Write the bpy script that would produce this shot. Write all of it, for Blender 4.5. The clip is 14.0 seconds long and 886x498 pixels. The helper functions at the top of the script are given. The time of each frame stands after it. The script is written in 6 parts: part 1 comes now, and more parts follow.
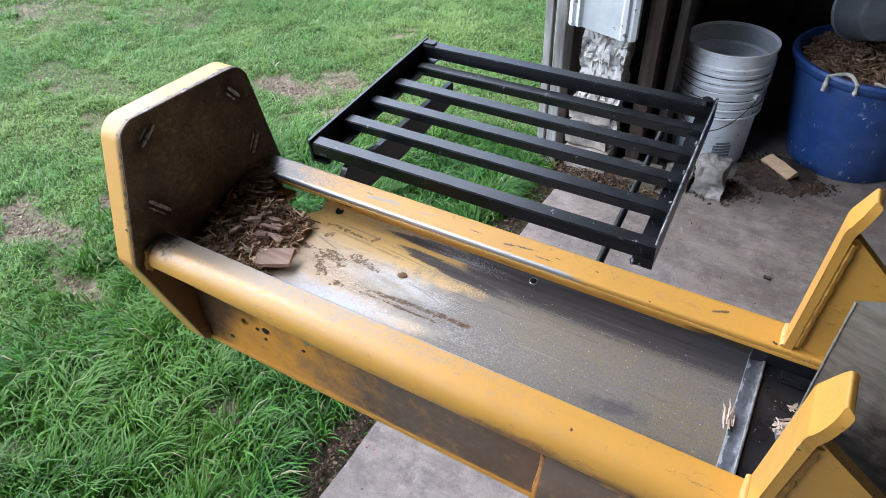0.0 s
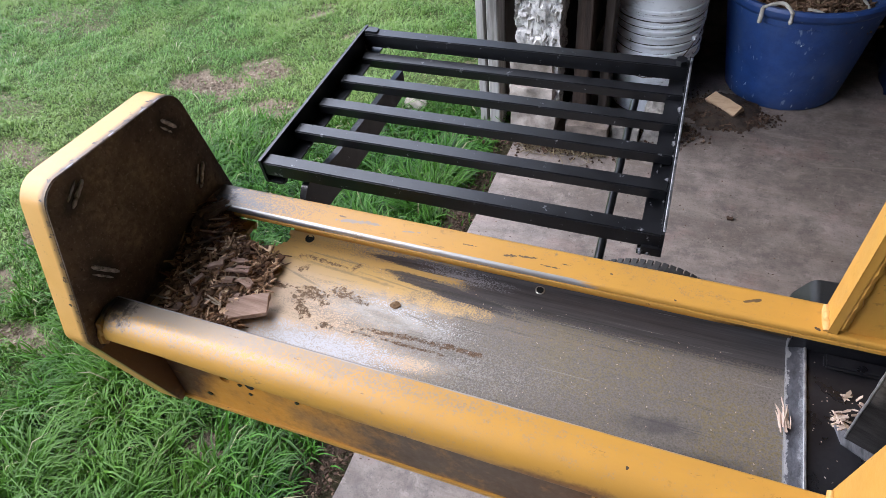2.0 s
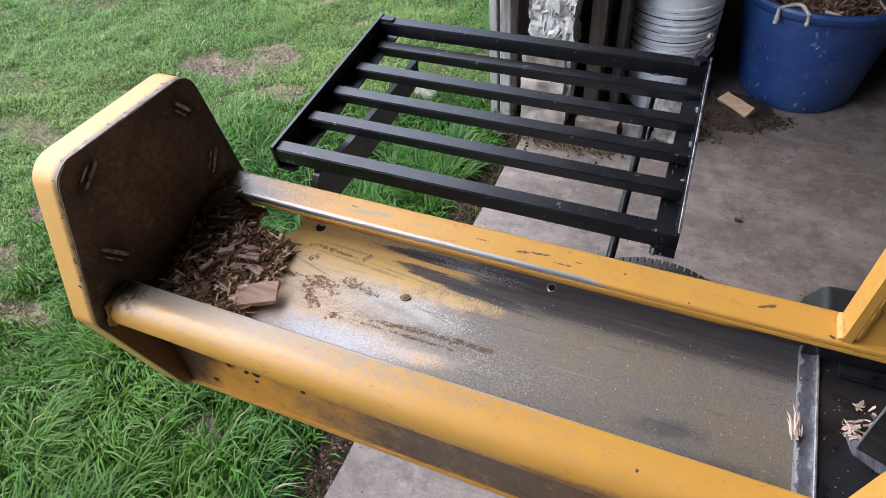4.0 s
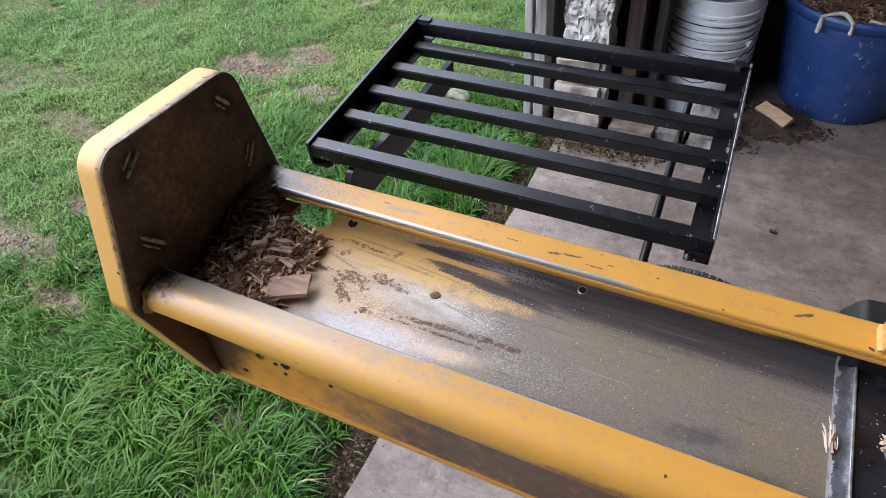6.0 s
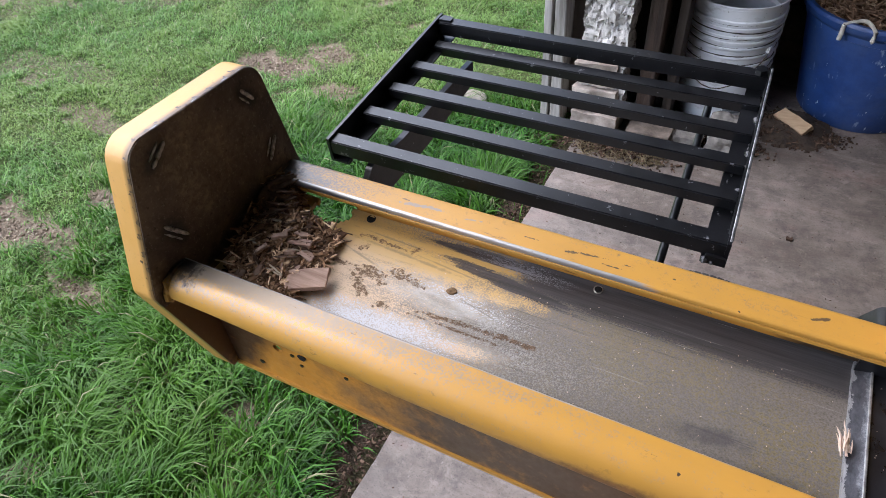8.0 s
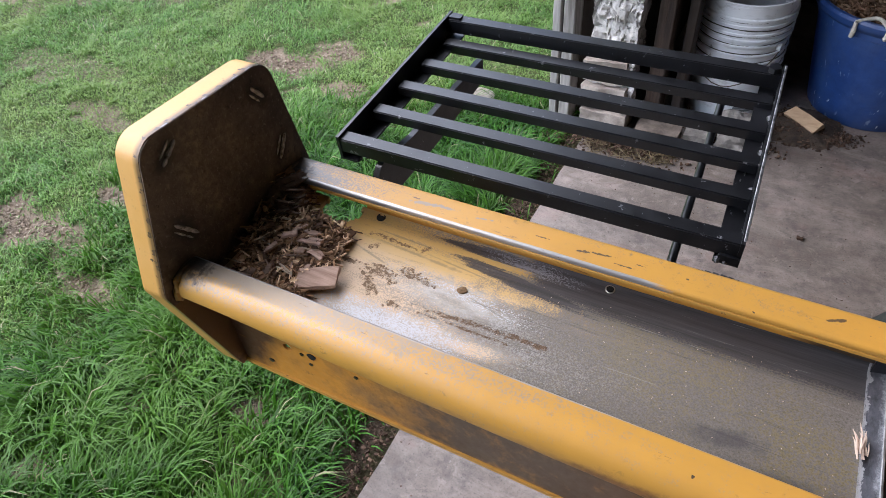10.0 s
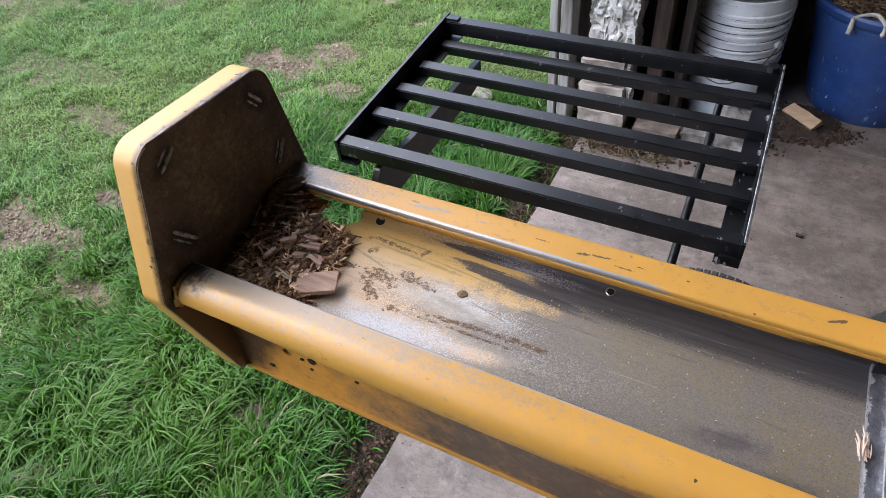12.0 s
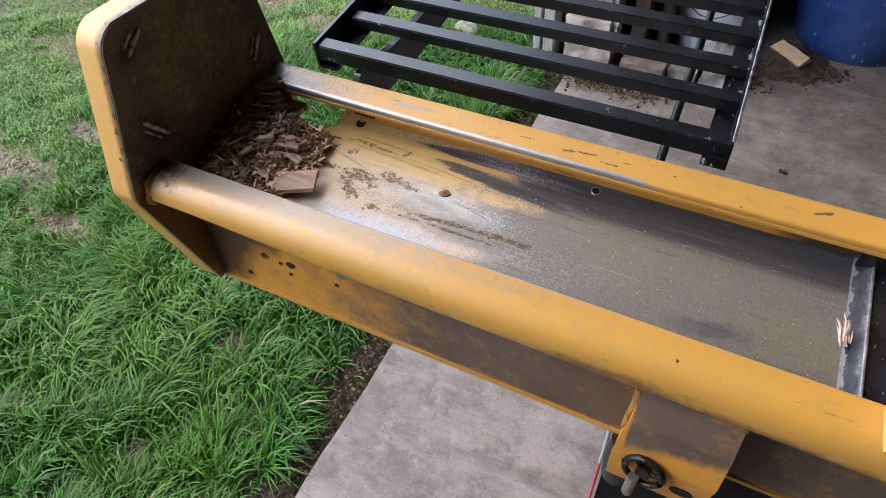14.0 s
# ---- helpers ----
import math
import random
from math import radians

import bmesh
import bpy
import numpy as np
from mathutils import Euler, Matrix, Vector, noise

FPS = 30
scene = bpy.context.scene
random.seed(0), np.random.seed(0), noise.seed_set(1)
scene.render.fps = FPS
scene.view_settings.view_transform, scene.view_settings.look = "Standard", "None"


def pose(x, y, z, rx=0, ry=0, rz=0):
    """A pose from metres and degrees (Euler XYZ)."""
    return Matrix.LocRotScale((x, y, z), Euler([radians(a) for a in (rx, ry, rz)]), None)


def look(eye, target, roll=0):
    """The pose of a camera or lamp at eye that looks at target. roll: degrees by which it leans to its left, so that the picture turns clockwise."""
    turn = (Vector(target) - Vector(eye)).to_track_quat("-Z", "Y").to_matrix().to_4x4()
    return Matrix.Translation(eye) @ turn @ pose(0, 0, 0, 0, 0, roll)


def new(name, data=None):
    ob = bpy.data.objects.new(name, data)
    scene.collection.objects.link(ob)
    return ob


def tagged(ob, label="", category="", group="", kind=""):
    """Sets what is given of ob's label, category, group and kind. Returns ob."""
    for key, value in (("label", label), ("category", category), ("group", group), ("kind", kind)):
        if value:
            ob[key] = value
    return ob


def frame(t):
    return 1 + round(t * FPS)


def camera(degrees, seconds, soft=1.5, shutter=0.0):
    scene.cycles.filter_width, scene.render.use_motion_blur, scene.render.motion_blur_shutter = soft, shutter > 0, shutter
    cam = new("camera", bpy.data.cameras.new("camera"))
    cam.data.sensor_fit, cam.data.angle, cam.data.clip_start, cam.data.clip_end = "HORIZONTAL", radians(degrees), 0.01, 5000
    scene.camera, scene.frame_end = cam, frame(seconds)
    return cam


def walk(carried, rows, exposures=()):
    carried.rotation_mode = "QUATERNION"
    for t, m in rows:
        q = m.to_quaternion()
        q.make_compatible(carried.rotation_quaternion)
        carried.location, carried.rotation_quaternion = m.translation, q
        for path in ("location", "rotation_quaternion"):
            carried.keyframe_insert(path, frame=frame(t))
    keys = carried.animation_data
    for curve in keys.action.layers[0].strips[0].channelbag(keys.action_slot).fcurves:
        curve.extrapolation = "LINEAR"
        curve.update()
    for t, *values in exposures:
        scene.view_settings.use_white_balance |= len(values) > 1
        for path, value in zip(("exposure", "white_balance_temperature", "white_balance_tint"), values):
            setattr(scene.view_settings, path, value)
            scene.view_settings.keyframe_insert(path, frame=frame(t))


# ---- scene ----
cam = camera(68.2, 14.0, soft=0.6)
PATH = [
    (0, (0.591, -0.149, 1.378), (-0.21, 1.136, 0.071), -2.5),
    (0.1, (0.57, -0.135, 1.379), (-0.16, 1.186, 0.067), -1.6),
    (0.3, (0.53, -0.123, 1.381), (-0.086, 1.252, 0.065), -2.2),
    (0.5, (0.504, -0.125, 1.378), (-0.01, 1.275, 0.046), -3.3),
    (0.7, (0.496, -0.115, 1.379), (-0.017, 1.248, 0.008), -4.2),
    (1, (0.501, -0.099, 1.375), (-0.137, 1.223, 0.017), -6.1),
    (1.5, (0.512, -0.089, 1.36), (-0.126, 1.167, -0.06), -5.9),
    (2, (0.505, -0.086, 1.372), (-0.123, 1.205, -0.02), -6.8),
    (2.5, (0.504, -0.083, 1.37), (-0.101, 1.2, -0.041), -5.4),
    (3, (0.497, -0.08, 1.372), (-0.105, 1.199, -0.044), -5.3),
    (5.5, (0.492, -0.093, 1.369), (-0.201, 1.155, -0.031), -5.3),
    (6, (0.491, -0.091, 1.368), (-0.215, 1.154, -0.029), -5.6),
    (6.5, (0.487, -0.092, 1.367), (-0.23, 1.151, -0.027), -5.5),
    (7, (0.488, -0.096, 1.368), (-0.237, 1.143, -0.024), -5.4),
    (7.5, (0.489, -0.099, 1.368), (-0.247, 1.136, -0.023), -5.5),
    (8, (0.49, -0.101, 1.369), (-0.251, 1.131, -0.022), -5.3),
    (10.5, (0.484, -0.099, 1.367), (-0.276, 1.116, -0.028), -5.9),
    (11, (0.484, -0.097, 1.373), (-0.275, 1.116, -0.023), -6.1),
    (11.5, (0.484, -0.097, 1.37), (-0.272, 1.118, -0.027), -6.1),
    (12, (0.482, -0.096, 1.37), (-0.271, 1.121, -0.026), -6.2),
    (12.5, (0.481, -0.099, 1.368), (-0.273, 1.119, -0.028), -6.3),
    (13, (0.483, -0.097, 1.365), (-0.268, 1.12, -0.033), -5.7),
    (13.5, (0.481, -0.099, 1.361), (-0.267, 1.121, -0.036), -5.5),
    (13.7, (0.487, -0.107, 1.346), (-0.243, 1.089, -0.081), -5.7),
    (14, (0.493, -0.122, 1.321), (-0.173, 1.022, -0.178), -4.7),
]
walk(cam, [(t, look(eye, target, roll)) for t, eye, target, roll in PATH],
     exposures=((0.0, 1.04, 5480, 10), (0.6, 0.95, 5600, 10), (1.5, 0.88, 5720, 14), (14.0, 0.80, 5780, 14)))

# ---------------------------------------------------------------- light
world = bpy.data.worlds.new("world")
scene.world = world
world.use_nodes = True
wn = world.node_tree
wn.nodes.clear()
sky = wn.nodes.new("ShaderNodeTexSky")
sky.sky_type = "NISHITA"
sky.sun_disc = False
sky.sun_elevation = radians(53)
sky.sun_rotation = radians(262)
sky.air_density = 1.2
sky.dust_density = 3.0
bgd = wn.nodes.new("ShaderNodeBackground")
bgd.inputs["Strength"].default_value = 0.15
wout = wn.nodes.new("ShaderNodeOutputWorld")
wn.links.new(sky.outputs[0], bgd.inputs["Color"])
wn.links.new(bgd.outputs[0], wout.inputs["Surface"])

sun_data = bpy.data.lights.new("sun", "SUN")
sun_data.energy = 3.8
sun_data.angle = radians(100)
sun_data.color = (1.0, 0.975, 0.94)
sun = new("sun", sun_data)
SUN_DIR = Vector((-0.60, -0.08, 0.80))
sun.matrix_world = look(SUN_DIR * 8, (0, 0, 0))
scene.view_settings.exposure = 0.8

# ---------------------------------------------------------------- material kit


class Nodes:
    """Small builder for node materials in object coordinates."""

    def __init__(self, name):
        self.mat = bpy.data.materials.new(name)
        self.mat.use_nodes = True
        self.t = self.mat.node_tree
        self.bsdf = self.t.nodes["Principled BSDF"]
        self.co = self.t.nodes.new("ShaderNodeTexCoord").outputs["Object"]

    def node(self, kind, **props):
        n = self.t.nodes.new(kind)
        if "operation" in props:
            n.operation = props["operation"]
        if "data_type" in props:
            n.data_type = props["data_type"]
        return n

    def put(self, sock, value):
        if hasattr(value, "is_linked"):
            self.t.links.new(value, sock)
        else:
            sock.default_value = value

    def noise(self, scale, detail=4.0, rough=0.55, stretch=None, shift=None, dist=0.0):
        n = self.node("ShaderNodeTexNoise")
        n.inputs["Scale"].default_value = scale
        n.inputs["Detail"].default_value = detail
        n.inputs["Roughness"].default_value = rough
        n.inputs["Distortion"].default_value = dist
        co = self.co
        if stretch or shift:
            m = self.node("ShaderNodeMapping")
            m.inputs["Scale"].default_value = stretch or (1, 1, 1)
            m.inputs["Location"].default_value = shift or (0, 0, 0)
            self.t.links.new(co, m.inputs["Vector"])
            co = m.outputs[0]
        self.t.links.new(co, n.inputs["Vector"])
        return n.outputs["Fac"]

    def cells(self, scale, feature="F1", out="Distance"):
        n = self.node("ShaderNodeTexVoronoi")
        n.feature = feature
        n.inputs["Scale"].default_value = scale
        self.t.links.new(self.co, n.inputs["Vector"])
        return n.outputs[out]

    def step(self, fac, lo, hi, a=0.0, b=1.0):
        n = self.node("ShaderNodeMapRange")
        self.put(n.inputs["Value"], fac)
        for key, v in (("From Min", lo), ("From Max", hi), ("To Min", a), ("To Max", b)):
            n.inputs[key].default_value = v
        return n.outputs["Result"]

    def math(self, op, a, b=0.0):
        n = self.node("ShaderNodeMath", operation=op)
        self.put(n.inputs[0], a)
        self.put(n.inputs[1], b)
        return n.outputs[0]

    def blob(self, cx, cy, rx, ry, turn=0.0, soft=0.5, ragged=0.6, grain=60, drawn=None, axes=(0, 1)):
        """A ragged oval on the floor plane or another, 1 inside."""
        x, y = self.math("SUBTRACT", self.axis(axes[0]), cx), self.math("SUBTRACT", self.axis(axes[1]), cy)
        c, s = math.cos(radians(turn)), math.sin(radians(turn))
        u = self.math("MULTIPLY", self.math("ADD", self.math("MULTIPLY", x, c), self.math("MULTIPLY", y, s)), 1 / rx)
        v = self.math("MULTIPLY", self.math("SUBTRACT", self.math("MULTIPLY", y, c), self.math("MULTIPLY", x, s)), 1 / ry)
        d = self.math("SQRT", self.math("ADD", self.math("MULTIPLY", u, u), self.math("MULTIPLY", v, v)))
        d = self.math("ADD", d, self.step(self.noise(grain, 5, 0.7, stretch=drawn, shift=(cx * 9, cy * 9, 0)), 0.25, 0.75, -ragged, ragged))
        return self.step(d, 1.0 - soft, 1.0 + soft, 1.0, 0.0)

    def any(self, masks):
        out = masks[0]
        for m in masks[1:]:
            out = self.math("MAXIMUM", out, m)
        return out

    def axis(self, i):
        n = self.node("ShaderNodeSeparateXYZ")
        self.t.links.new(self.co, n.inputs[0])
        return n.outputs[i]

    def mix(self, fac, a, b):
        n = self.node("ShaderNodeMix", data_type="RGBA")
        self.put(n.inputs[0], fac)
        self.put(n.inputs[6], (*a, 1.0) if isinstance(a, tuple) else a)
        self.put(n.inputs[7], (*b, 1.0) if isinstance(b, tuple) else b)
        return n.outputs[2]

    def island(self):
        return self.node("ShaderNodeNewGeometry").outputs["Random Per Island"]

    def done(self, color, rough=0.6, metal=0.0, bump=None, height=0.002, strength=0.6, spec=0.5):
        b = self.bsdf
        self.put(b.inputs["Base Color"], (*color, 1.0) if isinstance(color, tuple) else color)
        self.put(b.inputs["Roughness"], rough)
        self.put(b.inputs["Metallic"], metal)
        b.inputs["Specular IOR Level"].default_value = spec
        if bump is not None:
            n = self.node("ShaderNodeBump")
            n.inputs["Strength"].default_value = strength
            n.inputs["Distance"].default_value = height
            self.put(n.inputs["Height"], bump)
            self.t.links.new(n.outputs[0], b.inputs["Normal"])
        return self.mat


YELLOW = (0.59, 0.305, 0.046)
YELLOW_OLD = (0.50, 0.265, 0.050)


def make_yellow_paint():
    n = Nodes("yellow_paint")
    tone = n.mix(n.step(n.noise(9, 5), 0.3, 0.7), YELLOW, YELLOW_OLD)
    dirt = n.step(n.noise(45, 6, 0.7), 0.60, 0.72)
    tone = n.mix(n.math("MULTIPLY", dirt, 0.55), tone, (0.16, 0.10, 0.04))
    chip = n.step(n.noise(70, 3, 0.6, shift=(3, 1, 7)), 0.70, 0.73)
    tone = n.mix(chip, tone, (0.07, 0.05, 0.04))
    film = n.step(n.noise(5, 6, 0.7, shift=(8, 1, 2)), 0.48, 0.70, 0.0, 0.45)
    tone = n.mix(film, tone, (0.33, 0.18, 0.05))
    scr = n.step(n.noise(70, 5, 0.75, stretch=(0.7, 1.2, 0.7), shift=(2, 8, 3)), 0.63, 0.68, 0.0, 0.6)
    tone = n.mix(scr, tone, (0.19, 0.105, 0.035))
    grain = n.noise(260, 3)
    return n.done(tone, n.step(n.noise(30, 4), 0.3, 0.7, 0.32, 0.5), 0.0, grain, 0.0006, 0.35)


def make_rail_paint(front):
    """Yellow rail: scuffed to grey next to the foot and along the edge that logs rub on."""
    n = Nodes("rail_paint_front" if front else "rail_paint_rear")
    tone = n.mix(n.step(n.noise(9, 5), 0.3, 0.7), YELLOW, YELLOW_OLD)
    dirt = n.step(n.noise(60, 6, 0.7), 0.62, 0.74)
    tone = n.mix(n.math("MULTIPLY", dirt, 0.6), tone, (0.15, 0.09, 0.04))
    x, y, z = n.axis(0), n.axis(1), n.axis(2)
    fine = n.noise(120, 5, 0.7)
    streak = n.noise(14, 5, 0.65, stretch=(0.35, 3, 3))
    # scuffed grey film
    if front:
        reach = n.step(x, 0.0, 0.54, 1.22, -0.12)
        side = n.step(y, 0.153, 0.182)
        film = n.math("MULTIPLY", reach, side)
        line = n.math("MULTIPLY", n.step(y, 0.1885, 0.1915), n.step(x, 0.36, 0.62, 1.0, 0.0))
    else:
        reach = n.step(x, 0.0, 0.16, 1.0, 0.0)
        film = reach
    film = n.math("ADD", film, n.step(fine, 0.3, 0.7, -0.20, 0.20))
    film = n.math("ADD", film, n.step(streak, 0.3, 0.7, -0.20, 0.20))
    film = n.math("ADD", film, n.step(n.noise(380, 4, 0.8), 0.41, 0.59, -0.26, 0.26))
    film = n.step(film, 0.24, 0.70, 0.0, 0.84 if front else 0.92)
    tone = n.mix(film, tone, (0.275, 0.26, 0.235) if front else (0.17, 0.172, 0.178))
    char = n.math("ADD", n.step(x, 0.0, 0.06, 1.0, 0.0), n.step(fine, 0.3, 0.7, -0.3, 0.3))
    char = n.step(char, 0.45, 0.75)
    if front:
        char = n.math("MULTIPLY", char, n.step(n.math("ADD", y, n.step(fine, 0.3, 0.7, -0.006, 0.006)), 0.156, 0.170))
    tone = n.mix(char, tone, (0.05, 0.045, 0.04))
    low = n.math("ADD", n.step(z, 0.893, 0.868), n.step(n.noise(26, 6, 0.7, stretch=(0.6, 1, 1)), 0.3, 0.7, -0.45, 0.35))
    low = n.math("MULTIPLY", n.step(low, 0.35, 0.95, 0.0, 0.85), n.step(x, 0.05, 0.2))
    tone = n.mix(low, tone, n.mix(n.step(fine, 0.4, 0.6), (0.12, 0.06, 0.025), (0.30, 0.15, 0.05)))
    metal = n.math("MULTIPLY", film, 0.35)
    if front:
        rust = n.any([n.blob(0.478, 0.876, 0.045, 0.0085, 0, 0.5, 0.9, 60, None, (0, 2)), n.blob(0.60, 0.874, 0.14, 0.0045, 0, 0.6, 0.9, 60, None, (0, 2))])
        tone = n.mix(n.math("MULTIPLY", rust, 0.75), tone, n.mix(n.step(fine, 0.4, 0.6), (0.10, 0.035, 0.018), (0.26, 0.11, 0.035)))
        line = n.step(n.math("ADD", line, n.step(streak, 0.35, 0.65, -0.3, 0.3)), 0.45, 0.65)
        tone = n.mix(n.math("MULTIPLY", line, 0.8), tone, (0.42, 0.42, 0.44))
    if not front:
        edge = n.step(y, 0.3440, 0.3475, 1.0, 0.0)
        edge = n.math("MULTIPLY", edge, n.step(x, 0.34, 0.56, 1.0, 0.0))
        edge = n.math("MULTIPLY", edge, n.step(z, 0.896, 0.899))
        edge = n.step(n.math("ADD", edge, n.step(streak, 0.35, 0.65, -0.25, 0.25)), 0.45, 0.6)
        tone = n.mix(edge, tone, (0.40, 0.39, 0.38))
        bared = n.any([n.blob(0.188, 0.3602, 0.022, 0.0024, 7, 0.15, 1.0, 190), n.blob(0.206, 0.3618, 0.009, 0.0016, 0, 0.15, 1.2, 190), n.blob(0.252, 0.3615, 0.008, 0.0010, 8, 0.15, 1.3, 210)])
        tone = n.mix(n.math("MULTIPLY", bared, 0.85), tone, (0.27, 0.265, 0.26))
        scar = n.any([n.blob(0.363, 0.3570, 0.006, 0.0014, 10, 0.15, 1.5, 230), n.blob(0.382, 0.3600, 0.011, 0.0011, 6, 0.15, 1.6, 230), n.blob(0.406, 0.3535, 0.007, 0.0007, 0, 0.15, 1.6, 230), n.blob(0.418, 0.3605, 0.004, 0.0009, 0, 0.15, 1.4, 230),
                      n.blob(0.586, 0.3622, 0.0062, 0.0016, 22, 0.15, 0.8, 260), n.blob(0.592, 0.3650, 0.0038, 0.0020, 35, 0.15, 0.8, 260), n.blob(0.463, 0.3605, 0.0014, 0.0012, 0, 0.15, 0.6, 260), n.blob(0.318, 0.3600, 0.006, 0.0007, 0, 0.15, 1.4, 230), n.blob(0.168, 0.3640, 0.005, 0.0008, 0, 0.15, 1.4, 230)])
        tone = n.mix(n.math("MULTIPLY", scar, 0.92), tone, (0.070, 0.050, 0.040))
        metal = n.math("MAXIMUM", metal, n.math("MULTIPLY", edge, 0.65))
    haze = n.step(n.noise(6, 6, 0.7, stretch=(0.6, 2, 2), shift=(8, 1, 2)), 0.48, 0.72, 0.0, 0.32)
    tone = n.mix(haze, tone, (0.40, 0.225, 0.055))
    marks = n.math("ADD", n.step(n.noise(7, 4, 0.6, shift=(1, 9, 4)), 0.35, 0.65, -0.05, 0.05), n.noise(95, 6, 0.8, stretch=(0.35, 1.6, 1.6), shift=(3, 3, 9)))
    tone = n.mix(n.math("MULTIPLY", n.step(marks, 0.645 if front else 0.628, 0.68 if front else 0.66, 0.0, 0.65), 1.0 if front else n.step(x, 0.30, 0.46, 1.0, 0.25)), tone, (0.16, 0.095, 0.045))
    chips = n.step(n.noise(85, 2, 0.5, shift=(2, 5, 1)), 0.752, 0.760)
    tone = n.mix(chips, tone, (0.06, 0.04, 0.03))
    return n.done(tone, n.step(fine, 0.3, 0.7, 0.30, 0.46), metal, fine, 0.0006, 0.4)


def make_grimy(bracket):
    """Yellow paint under a film of dried grey-brown grime."""
    n = Nodes("grimy_bracket_paint" if bracket else "grimy_web_paint")
    x, z = n.axis(0), n.axis(2)
    mid = n.noise(24, 6, 0.7)
    fine = n.noise(140, 4, 0.7)
    tone = n.mix(n.step(mid, 0.3, 0.7), (0.66, 0.29, 0.03), (0.50, 0.22, 0.03))
    if bracket:
        film = n.math("ADD", n.step(n.math("SUBTRACT", z, n.math("MULTIPLY", x, 0.2)), 0.703, 0.717), n.step(mid, 0.3, 0.7, -0.35, 0.35))
        film = n.math("MULTIPLY", film, n.step(x, 0.4935, 0.4965))
    else:
        film = n.math("ADD", n.step(x, 0.10, 0.30), n.step(mid, 0.3, 0.7, -0.25, 0.25))
        film = n.math("SUBTRACT", film, n.step(z, 0.712, 0.728, 0.7, 0.0))
        film = n.math("SUBTRACT", film, n.math("MULTIPLY", n.step(z, 0.846, 0.858), n.step(mid, 0.35, 0.6, 0.0, 0.9)))
    film = n.step(n.math("ADD", film, n.step(fine, 0.3, 0.7, -0.12, 0.12)), 0.15, 0.95, 0.0, 0.93)
    tone = n.mix(film, tone, n.mix(n.step(n.noise(9, 5, 0.7, shift=(1, 0, 3)), 0.35, 0.65), (0.068, 0.051, 0.042), (0.125, 0.098, 0.080)))
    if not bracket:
        # brown by the foot: burnt paint with the shade under the rail put in
        burn_and_shade = n.step(n.math("ADD", n.math("SUBTRACT", x, n.math("MULTIPLY", n.math("SUBTRACT", z, 0.77), 0.84)), n.step(mid, 0.3, 0.7, -0.02, 0.02)), 0.040, 0.080, 0.97, 0.0)
        tone = n.mix(burn_and_shade, tone, (0.085, 0.034, 0.014))
    scr = n.step(n.noise(40, 3, 0.5, stretch=(0.25, 2, 2)), 0.70, 0.73)
    tone = n.mix(n.math("MULTIPLY", scr, 0.6), tone, (0.50, 0.24, 0.05))
    rust = n.step(n.noise(33, 5, 0.7, shift=(4, 4, 4)), 0.66, 0.72, 0.0, 0.8)
    tone = n.mix(rust, tone, (0.13, 0.05, 0.02))
    return n.done(tone, n.step(fine, 0.3, 0.7, 0.5, 0.75), 0.0, fine, 0.0008, 0.5)


